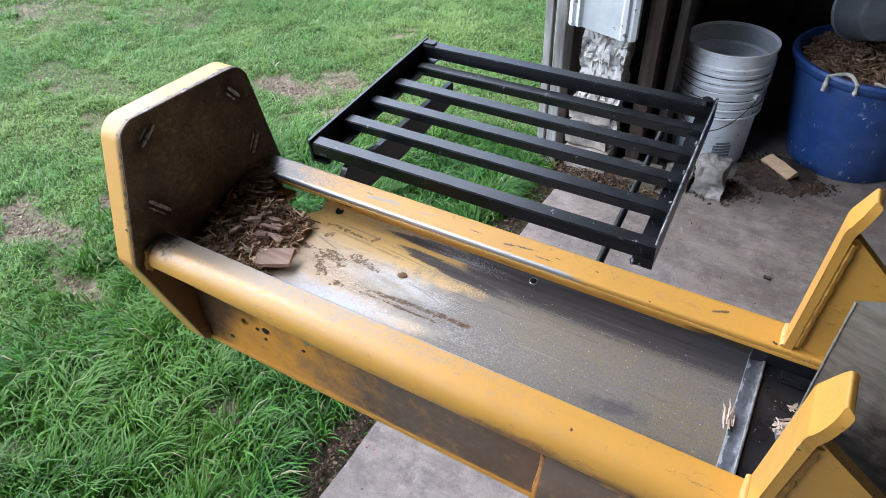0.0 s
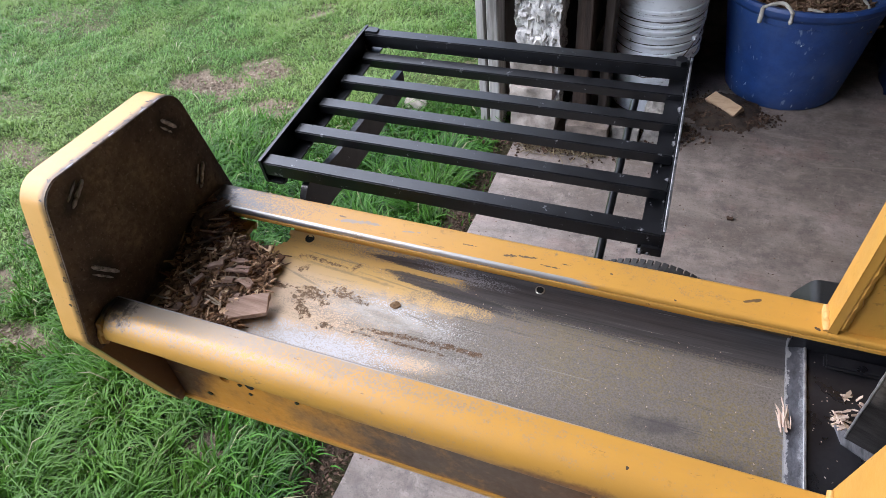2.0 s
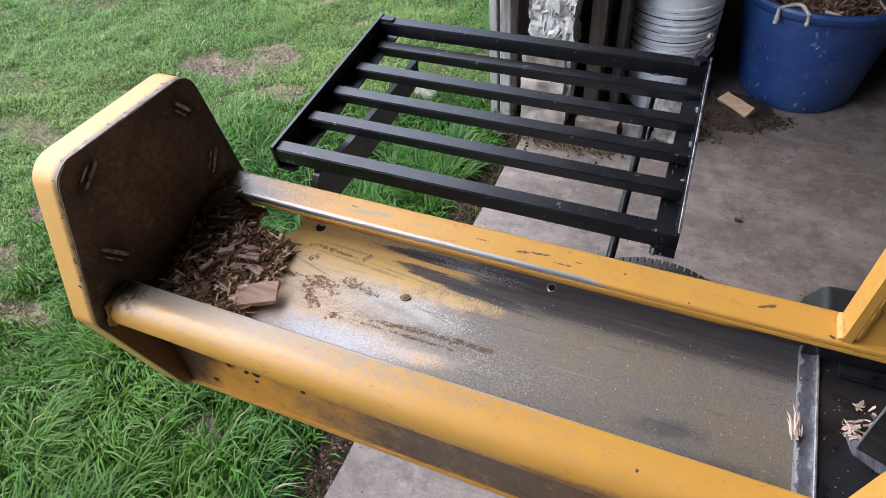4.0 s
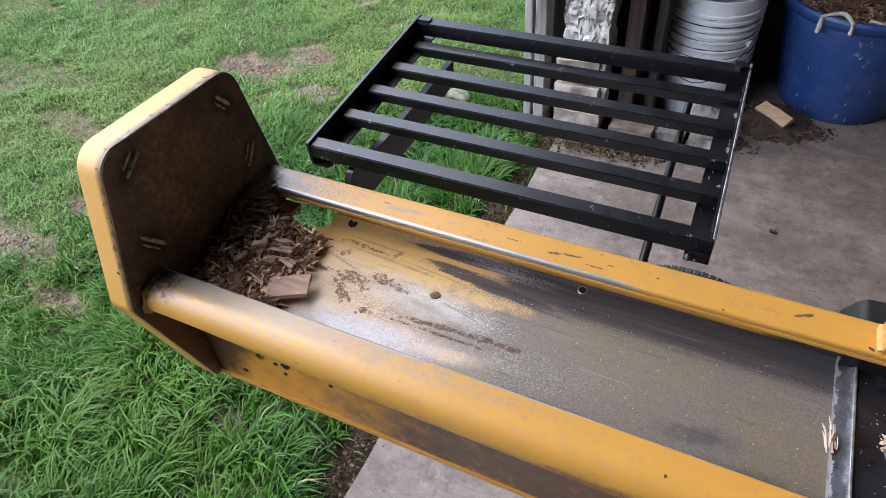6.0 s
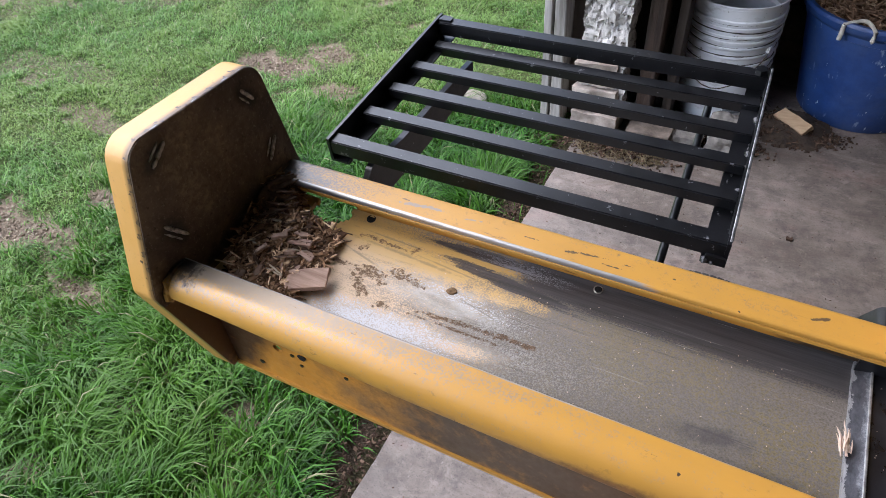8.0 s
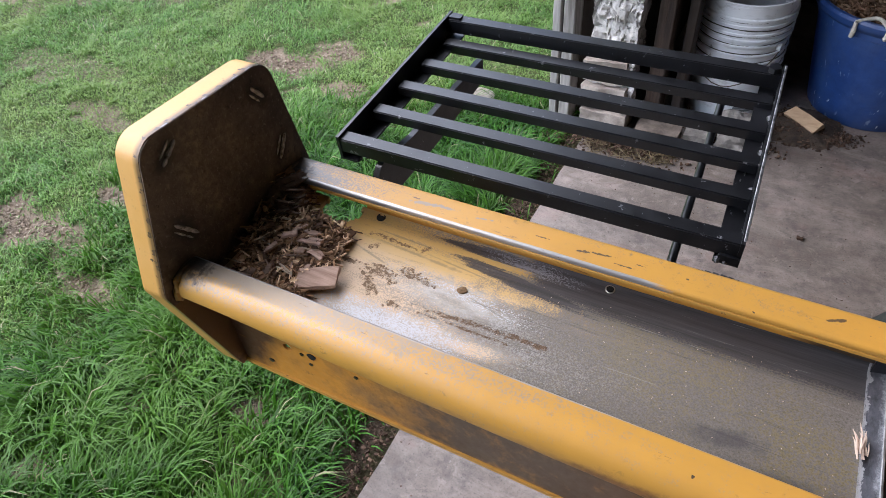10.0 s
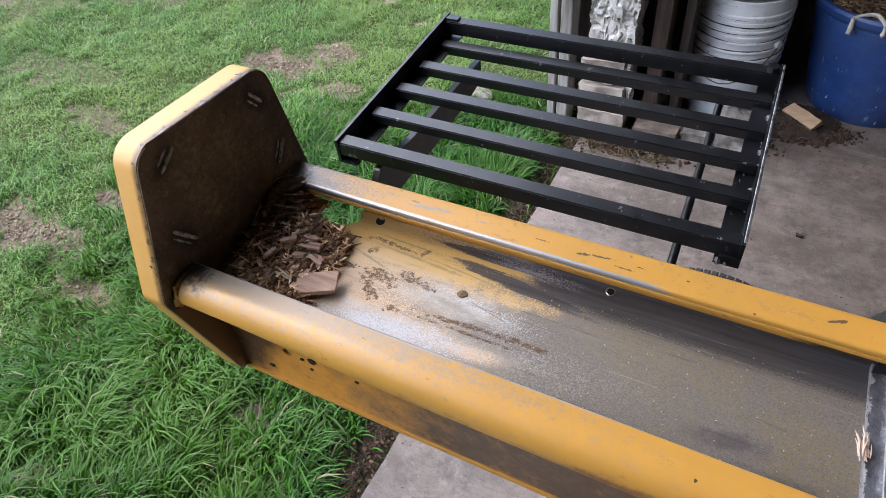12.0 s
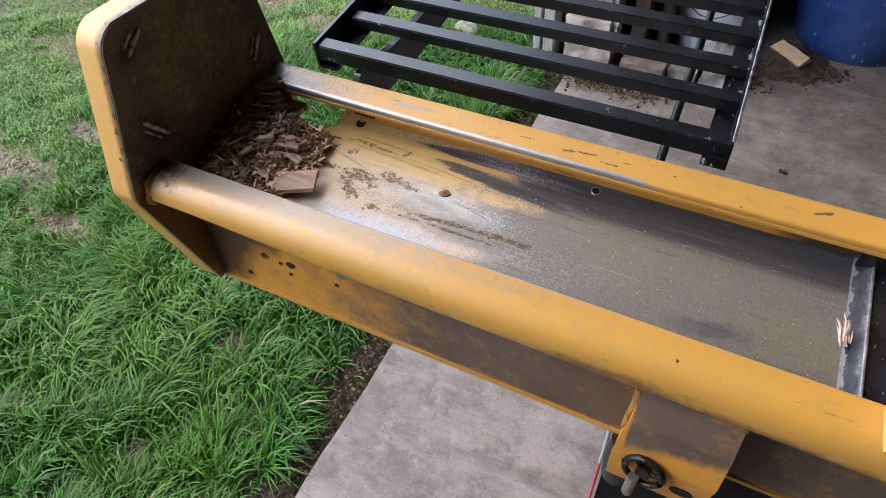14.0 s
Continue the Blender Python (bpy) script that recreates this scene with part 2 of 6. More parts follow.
def make_trough():
    """Trough floor: paint left near the foot, then bare dusty steel, black with drag marks along the far side."""
    n = Nodes("worn_trough_steel")
    x, y = n.axis(0), n.axis(1)
    fine = n.noise(620, 3, 0.75)
    grit = n.noise(420, 2, 0.6, shift=(4, 1, 0))
    mid = n.noise(28, 6, 0.7)
    streak = n.noise(11, 6, 0.65, stretch=(0.28, 3.2, 1))
    scratch = n.noise(70, 6, 0.75, stretch=(0.08, 3, 1))
    speck = n.step(fine, 0.42, 0.58, -0.25, 0.25)
    # paint: orange towards the far side, paler in the middle with reflected light put in
    worn = n.step(n.math("ADD", y, n.step(streak, 0.3, 0.7, -0.012, 0.012)), 0.280, 0.318, 0.0, 1.0)
    paint = n.mix(worn, n.mix(n.step(mid, 0.3, 0.7), (0.635, 0.460, 0.290), (0.58, 0.412, 0.255)), n.mix(n.step(mid, 0.3, 0.7), (0.565, 0.350, 0.095), (0.52, 0.345, 0.120)))
    graze = n.step(n.math("ADD", n.noise(30, 6, 0.75, stretch=(0.22, 2.6, 1), shift=(2, 7, 0)), n.math("MULTIPLY", speck, 0.25)), 0.56, 0.66, 0.0, 0.55)
    paint = n.mix(graze, paint, (0.28, 0.22, 0.115))
    # bare steel with olive dust
    steel = n.mix(n.step(fine, 0.38, 0.62), (0.155, 0.136, 0.117), (0.240, 0.212, 0.184))
    olive = n.step(n.math("ADD", n.math("MULTIPLY", n.step(grit, 0.42, 0.58, -0.3, 0.3), 0.45), n.noise(9, 5, 0.6, shift=(1, 4, 0))), 0.46, 0.66)
    olive = n.math("MULTIPLY", olive, n.step(x, 0.36, 0.62, 0.40, 1.15))
    steel = n.mix(n.math("MULTIPLY", olive, 0.52), steel, (0.285, 0.222, 0.078))
    pits = n.step(n.math("ADD", grit, n.step(x, 0.35, 0.62, -0.06, 0.02)), 0.60, 0.68, 0.0, 0.36)
    steel = n.mix(pits, steel, (0.040, 0.034, 0.026))
    gone = n.math("ADD", n.step(x, 0.10, 0.365), n.step(streak, 0.25, 0.75, -0.16, 0.16))
    gone = n.math("ADD", gone, n.math("MULTIPLY", speck, 0.8))
    gone = n.math("ADD", gone, n.step(mid, 0.3, 0.7, -0.10, 0.10))
    keep = n.any([n.math("MULTIPLY", n.blob(0.325, 0.3060, 0.046, 0.0095, 2, 0.7, 0.6), 0.52), n.math("MULTIPLY", n.blob(0.265, 0.342, 0.06, 0.004, 0, 0.7, 0.4), 0.7),
                  n.math("MULTIPLY", n.blob(0.303, 0.229, 0.024, 0.006, 4, 0.7, 0.4), 0.45), n.math("MULTIPLY", n.blob(0.41, 0.300, 0.08, 0.011, -6, 0.8, 0.6), 0.24), n.math("MULTIPLY", n.blob(0.225, 0.318, 0.06, 0.012, 0, 0.7, 0.4), 0.5)])
    gone = n.math("SUBTRACT", gone, keep)
    gone = n.step(gone, 0.30, 0.70)
    tone = n.mix(gone, paint, steel)
    # rubbed pale, with the sky's reflection on the floor put into the colour
    pale = n.math("ADD", n.any([n.math("MULTIPLY", n.blob(0.255, 0.280, 0.075, 0.020, -4, 0.8, 0.35), 0.75), n.math("MULTIPLY", n.blob(0.31, 0.238, 0.11, 0.026, 2, 0.9, 0.3), 0.40), n.math("MULTIPLY", n.blob(0.205, 0.2235, 0.085, 0.016, 2, 0.7, 0.3), 0.8)]), n.math("MULTIPLY", speck, 0.6))
    pale = n.step(pale, 0.22, 0.60, 0.0, 0.80)
    tone = n.mix(pale, tone, n.mix(n.step(n.noise(60, 6, 0.8, stretch=(0.5, 1.5, 1), shift=(6, 3, 0)), 0.42, 0.58), (0.33, 0.30, 0.25), (0.46, 0.435, 0.40)))
    rub = n.math("ADD", n.any([n.blob(0.207, 0.2235, 0.075, 0.0135, 2, 0.6, 0.4, 40), n.math("MULTIPLY", n.blob(0.30, 0.2050, 0.12, 0.006, 0, 0.9, 0.4, 40), 0.45), n.math("MULTIPLY", n.blob(0.262, 0.2900, 0.045, 0.0036, -3, 0.9, 0.8, 70, (0.2, 2, 1)), 0.75),
                               n.math("MULTIPLY", n.blob(0.285, 0.281, 0.040, 0.003, -6, 0.9, 0.8, 70, (0.2, 2, 1)), 0.66), n.math("MULTIPLY", n.blob(0.155, 0.235, 0.03, 0.007, 0, 0.8, 0.5), 0.6)]), n.math("MULTIPLY", speck, 2.2))
    rub = n.step(rub, 0.62, 0.90)
    tone = n.mix(n.math("MULTIPLY", rub, 0.85), tone, (0.58, 0.58, 0.60))
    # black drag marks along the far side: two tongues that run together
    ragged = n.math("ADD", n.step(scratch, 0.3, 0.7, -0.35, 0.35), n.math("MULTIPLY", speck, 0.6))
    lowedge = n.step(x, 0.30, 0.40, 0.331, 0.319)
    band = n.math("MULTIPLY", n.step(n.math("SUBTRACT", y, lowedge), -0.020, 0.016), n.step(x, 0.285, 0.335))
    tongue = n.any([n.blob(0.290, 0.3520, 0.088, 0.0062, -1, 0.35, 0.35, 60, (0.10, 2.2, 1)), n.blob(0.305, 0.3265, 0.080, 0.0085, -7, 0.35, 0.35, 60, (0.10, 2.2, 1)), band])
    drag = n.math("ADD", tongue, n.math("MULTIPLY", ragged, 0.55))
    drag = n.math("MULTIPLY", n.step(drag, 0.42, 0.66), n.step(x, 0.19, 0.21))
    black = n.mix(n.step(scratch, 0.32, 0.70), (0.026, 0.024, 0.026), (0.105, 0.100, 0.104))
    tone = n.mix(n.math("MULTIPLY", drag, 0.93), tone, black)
    # silver-blue sheen on the dark band, painted into the colour
    shine = n.math("ADD", n.blob(0.312, 0.3500, 0.046, 0.0075, -2, 0.8, 0.5, 60, (0.15, 2, 1)), n.math("MULTIPLY", speck, 1.2))
    shine = n.math("MULTIPLY", n.step(shine, 0.50, 0.85, 0.0, 0.85), n.step(scratch, 0.32, 0.52, 0.25, 1.0))
    tone = n.mix(shine, tone, (0.36, 0.36, 0.39))
    lines = n.step(n.noise(120, 5, 0.8, stretch=(0.05, 2.6, 1), shift=(1, 6, 0)), 0.60, 0.66, 0.0, 0.55)
    tone = n.mix(n.math("MULTIPLY", lines, gone), tone, (0.060, 0.056, 0.054))
    glint = n.step(n.noise(150, 4, 0.8, stretch=(0.04, 2.6, 1), shift=(5, 2, 0)), 0.64, 0.70, 0.0, 0.5)
    tone = n.mix(n.math("MULTIPLY", glint, gone), tone, (0.42, 0.41, 0.39))
    smudge = n.any([n.blob(0.532, 0.236, 0.026, 0.008, 8, 0.6, 0.9), n.blob(0.575, 0.214, 0.04, 0.007, 4, 0.7, 0.9)])
    tone = n.mix(n.math("MULTIPLY", smudge, 0.55), tone, (0.06, 0.058, 0.064))
    # scratches with a light line across the paint
    nick = n.any([n.blob(0.168, 0.3365, 0.040, 0.0011, -3, 0.4, 0.9, 60), n.blob(0.140, 0.3010, 0.030, 0.0012, -16, 0.4, 0.9, 60), n.blob(0.190, 0.3200, 0.050, 0.0016, -4, 0.5, 1.1, 90), n.blob(0.300, 0.2800, 0.030, 0.0009, -14, 0.4, 0.7, 60), n.blob(0.245, 0.3210, 0.035, 0.0010, -6, 0.4, 0.8, 60)])
    tone = n.mix(n.math("MULTIPLY", nick, 0.5), tone, (0.14, 0.125, 0.085))
    # dried rusty mud
    mud = n.any([n.blob(0.157, 0.281, 0.011, 0.0075, 20, 0.12, 1.3, 130), n.blob(0.177, 0.281, 0.011, 0.0060, -25, 0.12, 1.4, 130), n.blob(0.168, 0.258, 0.010, 0.0050, -35, 0.12, 1.5, 140), n.blob(0.158, 0.268, 0.006, 0.004, 0, 0.12, 1.6, 140),
                 n.blob(0.285, 0.2575, 0.040, 0.0028, 3, 0.2, 1.5, 95), n.blob(0.335, 0.2590, 0.036, 0.0026, 0, 0.25, 1.5, 95), n.blob(0.29, 0.2485, 0.040, 0.0014, 0, 0.2, 1.7, 110), n.blob(0.131, 0.330, 0.007, 0.0026, 14, 0.12, 1.7, 170),
                 n.blob(0.150, 0.330, 0.016, 0.0022, -6, 0.12, 2.0, 170), n.blob(0.136, 0.313, 0.008, 0.0036, 30, 0.12, 1.8, 170), n.blob(0.197, 0.292, 0.010, 0.0046, -10, 0.12, 1.9, 170), n.blob(0.217, 0.289, 0.010, 0.0042, -14, 0.12, 1.9, 170),
                 n.blob(0.200, 0.2475, 0.007, 0.0036, 30, 0.12, 1.7, 170), n.blob(0.196, 0.3310, 0.005, 0.0024, 60, 0.12, 1.6, 180), n.blob(0.172, 0.3270, 0.010, 0.0016, 0, 0.12, 2.0, 170), n.blob(0.125, 0.283, 0.010, 0.003, 0, 0.15, 2.0, 170)])
    mud = n.math("MULTIPLY", mud, n.step(n.noise(300, 3, 0.7, shift=(3, 3, 3)), 0.40, 0.50, 0.15, 1.0))
    tone = n.mix(n.math("MULTIPLY", mud, 0.9), tone, n.mix(n.step(fine, 0.4, 0.6), (0.105, 0.060, 0.030), (0.23, 0.145, 0.085)))
    metal = n.math("MULTIPLY", n.math("MAXIMUM", gone, rub), 0.3)
    rough = n.math("ADD", n.step(fine, 0.3, 0.7, 0.44, 0.62), n.math("MULTIPLY", mud, 0.4))
    return n.done(tone, rough, metal, n.math("ADD", n.math("MULTIPLY", fine, 0.12), n.math("MULTIPLY", mud, 2.5)), 0.0010, 0.5)


def make_foot_face():
    """Blackened steel with brown rub marks in broad cloudy patches and a fine grain of dust."""
    n = Nodes("oily_black_steel")
    mid = n.noise(16, 6, 0.7)
    tone = n.mix(n.step(mid, 0.35, 0.7), (0.060, 0.043, 0.031), (0.200, 0.145, 0.102))
    cloud = n.noise(6, 7, 0.7, shift=(5, 2, 9))
    tone = n.mix(n.step(cloud, 0.47, 0.62, 0.0, 0.75), tone, n.mix(n.step(n.noise(130, 5, 0.75), 0.4, 0.6), (0.13, 0.090, 0.055), (0.31, 0.225, 0.145)))
    scr = n.step(n.noise(50, 4, 0.7), 0.60, 0.70)
    tone = n.mix(n.math("MULTIPLY", scr, 0.7), tone, (0.25, 0.175, 0.12))
    smear = n.step(n.noise(7, 6, 0.75, shift=(3, 8, 1), dist=0.8), 0.48, 0.60)
    tone = n.mix(n.math("MULTIPLY", smear, 0.6), tone, (0.028, 0.020, 0.015))
    dust = n.step(n.noise(240, 3, 0.7, shift=(1, 2, 8)), 0.58, 0.68, 0.0, 0.6)
    tone = n.mix(dust, tone, (0.33, 0.26, 0.20))
    pit = n.step(n.noise(110, 4, 0.7, shift=(7, 2, 3)), 0.60, 0.68, 0.0, 0.7)
    tone = n.mix(pit, tone, (0.016, 0.012, 0.010))
    burn_and_shade = n.any([n.blob(y, z, 0.019, 0.0105, turn, 0.45, 0.45, 70, None, (1, 2)) for y, z, turn in ((0.2075, 1.0225, 36), (0.3365, 1.0145, 128), (0.350, 0.939, 55), (0.193, 0.938, 128))])
    tone = n.mix(n.math("MULTIPLY", burn_and_shade, 0.85), tone, (0.012, 0.009, 0.008))
    return n.done(tone, n.math("SUBTRACT", n.step(mid, 0.3, 0.7, 0.46, 0.68), n.math("MULTIPLY", smear, 0.12)), 0.1, n.noise(90, 5, 0.7), 0.0016, 0.6)


def make_simple(name, c1, c2, scale=20, rough=(0.4, 0.6), metal=0.0, bump_scale=120, height=0.001, strength=0.5, stretch=None, spots=None):
    n = Nodes(name)
    tone = n.mix(n.step(n.noise(scale, 6, 0.65, stretch=stretch), 0.32, 0.68), c1, c2)
    if spots:
        colour, sscale, lo = spots
        tone = n.mix(n.step(n.noise(sscale, 4, 0.65, shift=(4, 2, 1)), lo, lo + 0.03), tone, colour)
    return n.done(tone, n.step(n.noise(scale * 2, 4), 0.3, 0.7, *rough), metal, n.noise(bump_scale, 5, 0.65, stretch=stretch), height, strength)


def make_concrete():
    n = Nodes("concrete")
    big = n.noise(1.7, 5, 0.6)
    mid = n.noise(7, 7, 0.7)
    fine = n.noise(160, 4, 0.7)
    tone = n.mix(n.step(mid, 0.3, 0.7), (0.170, 0.142, 0.126), (0.270, 0.232, 0.210))
    tone = n.mix(n.math("MULTIPLY", n.step(big, 0.36, 0.56), 0.8), tone, n.mix(n.step(n.noise(22, 6, 0.75, shift=(5, 5, 0)), 0.35, 0.65), (0.075, 0.058, 0.046), (0.155, 0.128, 0.108)))
    tone = n.mix(n.step(fine, 0.62, 0.72, 0.0, 0.5), tone, (0.10, 0.085, 0.07))
    tone = n.mix(n.step(n.noise(38, 3, 0.6, shift=(2, 1, 0)), 0.70, 0.74, 0.0, 0.6), tone, (0.09, 0.07, 0.055))
    cloud = n.noise(11, 8, 0.8, shift=(2, 9, 0))
    tone = n.mix(n.step(cloud, 0.50, 0.66, 0.0, 0.45), tone, (0.27, 0.24, 0.215))
    tone = n.mix(n.step(cloud, 0.46, 0.32, 0.0, 0.5), tone, (0.075, 0.060, 0.050))
    washed = n.noise(2.2, 6, 0.7, shift=(3, 7, 0))
    tone = n.mix(n.step(washed, 0.45, 0.60, 0.0, 0.45), tone, (0.33, 0.272, 0.236))
    tone = n.mix(n.step(washed, 0.52, 0.40, 0.0, 0.45), tone, n.mix(n.step(mid, 0.35, 0.65), (0.09, 0.072, 0.058), (0.165, 0.138, 0.118)))
    red = n.step(n.noise(6, 4, shift=(0.3, 3.3, 0)), 0.56, 0.68, 0.0, 0.22)
    tone = n.mix(red, tone, (0.30, 0.15, 0.13))
    blot = n.step(n.noise(13, 6, 0.75, shift=(6, 2, 0)), 0.50, 0.64, 0.0, 0.6)
    tone = n.mix(blot, tone, (0.075, 0.062, 0.055))
    pits = n.step(n.noise(85, 4, 0.65, shift=(1, 8, 0)), 0.60, 0.68, 0.0, 0.55)
    tone = n.mix(pits, tone, (0.08, 0.066, 0.058))
    scr = n.step(n.noise(55, 5, 0.8, stretch=(1, 0.35, 1), shift=(4, 1, 0)), 0.61, 0.68, 0.0, 0.4)
    tone = n.mix(scr, tone, (0.36, 0.325, 0.29))
    drag = n.noise(9, 7, 0.75, stretch=(0.45, 1.5, 1), shift=(3, 6, 0), dist=0.6)
    tone = n.mix(n.step(drag, 0.50, 0.64, 0.0, 0.55), tone, (0.105, 0.080, 0.060))
    tone = n.mix(n.step(drag, 0.46, 0.34, 0.0, 0.40), tone, (0.30, 0.255, 0.215))
    # brown floor stain that also holds the shade round the engine cover
    stain_and_shade = n.any([n.blob(0.86, 0.86, 0.42, 0.36, 20, 0.6, 0.7, 6), n.blob(1.25, 1.35, 0.35, 0.22, -10, 0.6, 0.8, 7)])
    tone = n.mix(n.math("MULTIPLY", stain_and_shade, 0.42), tone, (0.095, 0.072, 0.054))
    grit = n.step(n.noise(210, 4, 0.75, shift=(3, 4, 0)), 0.56, 0.64, 0.0, 0.6)
    tone = n.mix(grit, tone, (0.055, 0.046, 0.040))
    pale = n.step(n.noise(17, 7, 0.8, shift=(8, 5, 0), dist=0.5), 0.56, 0.66, 0.0, 0.4)
    tone = n.mix(pale, tone, (0.345, 0.297, 0.260))
    chalk = n.step(n.noise(120, 3, 0.6, shift=(9, 8, 0)), 0.64, 0.70, 0.0, 0.5)
    tone = n.mix(n.math("MULTIPLY", chalk, 0.35), tone, (0.31, 0.28, 0.25))
    return n.done(tone, n.step(mid, 0.3, 0.7, 0.6, 0.85), 0.0, n.math("ADD", fine, n.math("MULTIPLY", mid, 2.0)), 0.0018, 0.5)


def make_soil():
    n = Nodes("soil")
    mid = n.noise(9, 7, 0.7)
    fine = n.noise(70, 6, 0.75)
    crumb = n.noise(160, 4, 0.7, shift=(3, 1, 0))
    spot = n.node("ShaderNodeAttribute")
    spot.attribute_name = "bare"
    earth = n.mix(n.step(mid, 0.35, 0.65), (0.15, 0.112, 0.078), (0.29, 0.228, 0.165))
    earth = n.mix(n.step(fine, 0.56, 0.7, 0.0, 0.7), earth, (0.40, 0.325, 0.235))
    earth = n.mix(n.step(crumb, 0.56, 0.66, 0.0, 0.7), earth, (0.075, 0.055, 0.038))
    thatch = n.mix(n.step(fine, 0.38, 0.62), (0.030, 0.050, 0.014), (0.105, 0.135, 0.040))
    thatch = n.mix(n.step(n.noise(22, 5, 0.7, shift=(2, 2, 0)), 0.54, 0.66, 0.0, 0.6), thatch, (0.19, 0.165, 0.085))
    far = n.step(n.math("ADD", n.axis(0), n.step(n.noise(1.5, 5), 0.3, 0.7, -0.8, 0.8)), -7.6, -6.2, 1.0, 0.0)
    far = n.math("MAXIMUM", far, n.step(n.axis(0), 0.3, 0.6))
    thatch = n.mix(far, thatch, n.mix(n.step(fine, 0.4, 0.6), (0.07, 0.13, 0.03), (0.15, 0.25, 0.06)))
    tone = n.mix(n.step(n.math("ADD", spot.outputs["Fac"], n.step(fine, 0.3, 0.7, -0.3, 0.3)), 0.25, 0.60), thatch, earth)
    moist = n.step(n.math("ADD", n.axis(0), n.step(fine, 0.3, 0.7, -0.03, 0.03)), -0.24, -0.17)
    moist = n.math("MULTIPLY", moist, n.step(n.axis(0), 0.3, 0.6, 1.0, 0.0))
    tone = n.mix(n.math("MULTIPLY", moist, 0.8), tone, n.mix(n.step(fine, 0.4, 0.62), (0.028, 0.019, 0.012), (0.085, 0.06, 0.04)))
    return n.done(tone, 0.95, 0.0, n.math("ADD", n.math("ADD", fine, mid), n.math("MULTIPLY", crumb, 0.6)), 0.014, 0.8, 0.2)


def make_grass(name, tones, gloss=0.22):
    n = Nodes(name)
    r = n.island()
    patch = n.noise(1.3, 4, 0.6)
    a, b, c, d = tones
    tone = n.mix(n.step(r, 0.0, 0.75), a, b)
    tone = n.mix(n.step(patch, 0.42, 0.62, 0.0, 0.7), tone, c)
    tone = n.mix(n.step(r, 0.978, 0.984), tone, d)
    m = n.done(tone, 0.40, 0.0, None, spec=gloss)
    n.bsdf.inputs["Transmission Weight"].default_value = 0.0
    n.bsdf.inputs["Subsurface Weight"].default_value = 0.0
    tr = n.node("ShaderNodeBsdfTranslucent")
    n.put(tr.inputs["Color"], tone)
    mixer = n.node("ShaderNodeMixShader")
    mixer.inputs[0].default_value = 0.30
    out = n.t.nodes["Material Output"]
    n.t.links.new(n.bsdf.outputs[0], mixer.inputs[1])
    n.t.links.new(tr.outputs[0], mixer.inputs[2])
    n.t.links.new(mixer.outputs[0], out.inputs["Surface"])
    return m


def make_chips(name, dark, mid, pale, lo=0.0, hi=0.6):
    n = Nodes(name)
    r = n.island()
    tone = n.mix(n.step(r, lo, hi), dark, mid)
    tone = n.mix(n.step(r, 0.80, 0.96), tone, pale)
    grain = n.noise(150, 5, 0.7, stretch=(0.3, 1, 1))
    tone = n.mix(n.step(grain, 0.5, 0.75, 0.0, 0.5), tone, (0.05, 0.03, 0.018))
    return n.done(tone, 0.85, 0.0, grain, 0.001, 0.6, 0.25)


def make_plaster():
    n = Nodes("crumbling_plaster")
    mid = n.noise(20, 7, 0.7)
    tone = n.mix(n.step(mid, 0.35, 0.65), (0.50, 0.47, 0.445), (0.80, 0.765, 0.73))
    crack = n.step(n.noise(30, 6, 0.8, dist=1.2), 0.50, 0.62, 0.0, 0.85)
    tone = n.mix(n.math("MULTIPLY", crack, n.step(n.noise(11, 3), 0.38, 0.55)), tone, (0.06, 0.05, 0.042))
    tone = n.mix(n.step(n.noise(60, 4, 0.7), 0.62, 0.70), tone, (0.10, 0.08, 0.06))
    return n.done(tone, 0.92, 0.0, n.noise(70, 6, 0.75), 0.008, 0.8, 0.2)


def make_blue_tub():
    n = Nodes("blue_plastic")
    mid = n.noise(14, 6, 0.7)
    tone = n.mix(n.step(mid, 0.35, 0.65), (0.014, 0.042, 0.165), (0.027, 0.072, 0.240))
    tone = n.mix(n.step(n.noise(5, 6, 0.75, shift=(3, 3, 1)), 0.45, 0.68, 0.0, 0.35), tone, (0.10, 0.14, 0.25))
    scuff = n.step(n.noise(26, 4, 0.6, stretch=(1.6, 1.6, 0.5), shift=(1, 2, 0.2)), 0.64, 0.70)
    tone = n.mix(n.math("MULTIPLY", scuff, 0.55), tone, (0.35, 0.42, 0.55))
    low = n.step(n.axis(2), 0.0, 0.24, 0.06, 0.0)
    tone = n.mix(n.step(n.math("ADD", low, n.noise(34, 4, 0.6, stretch=(1.5, 1.5, 0.7), shift=(7, 1, 0))), 0.722, 0.738), tone, (0.6, 0.65, 0.7))
    return n.done(tone, n.step(mid, 0.3, 0.7, 0.35, 0.6), 0.0, n.noise(90, 4), 0.0008, 0.4)


M_YELLOW = make_yellow_paint()
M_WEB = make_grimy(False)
M_BRACKET = make_grimy(True)


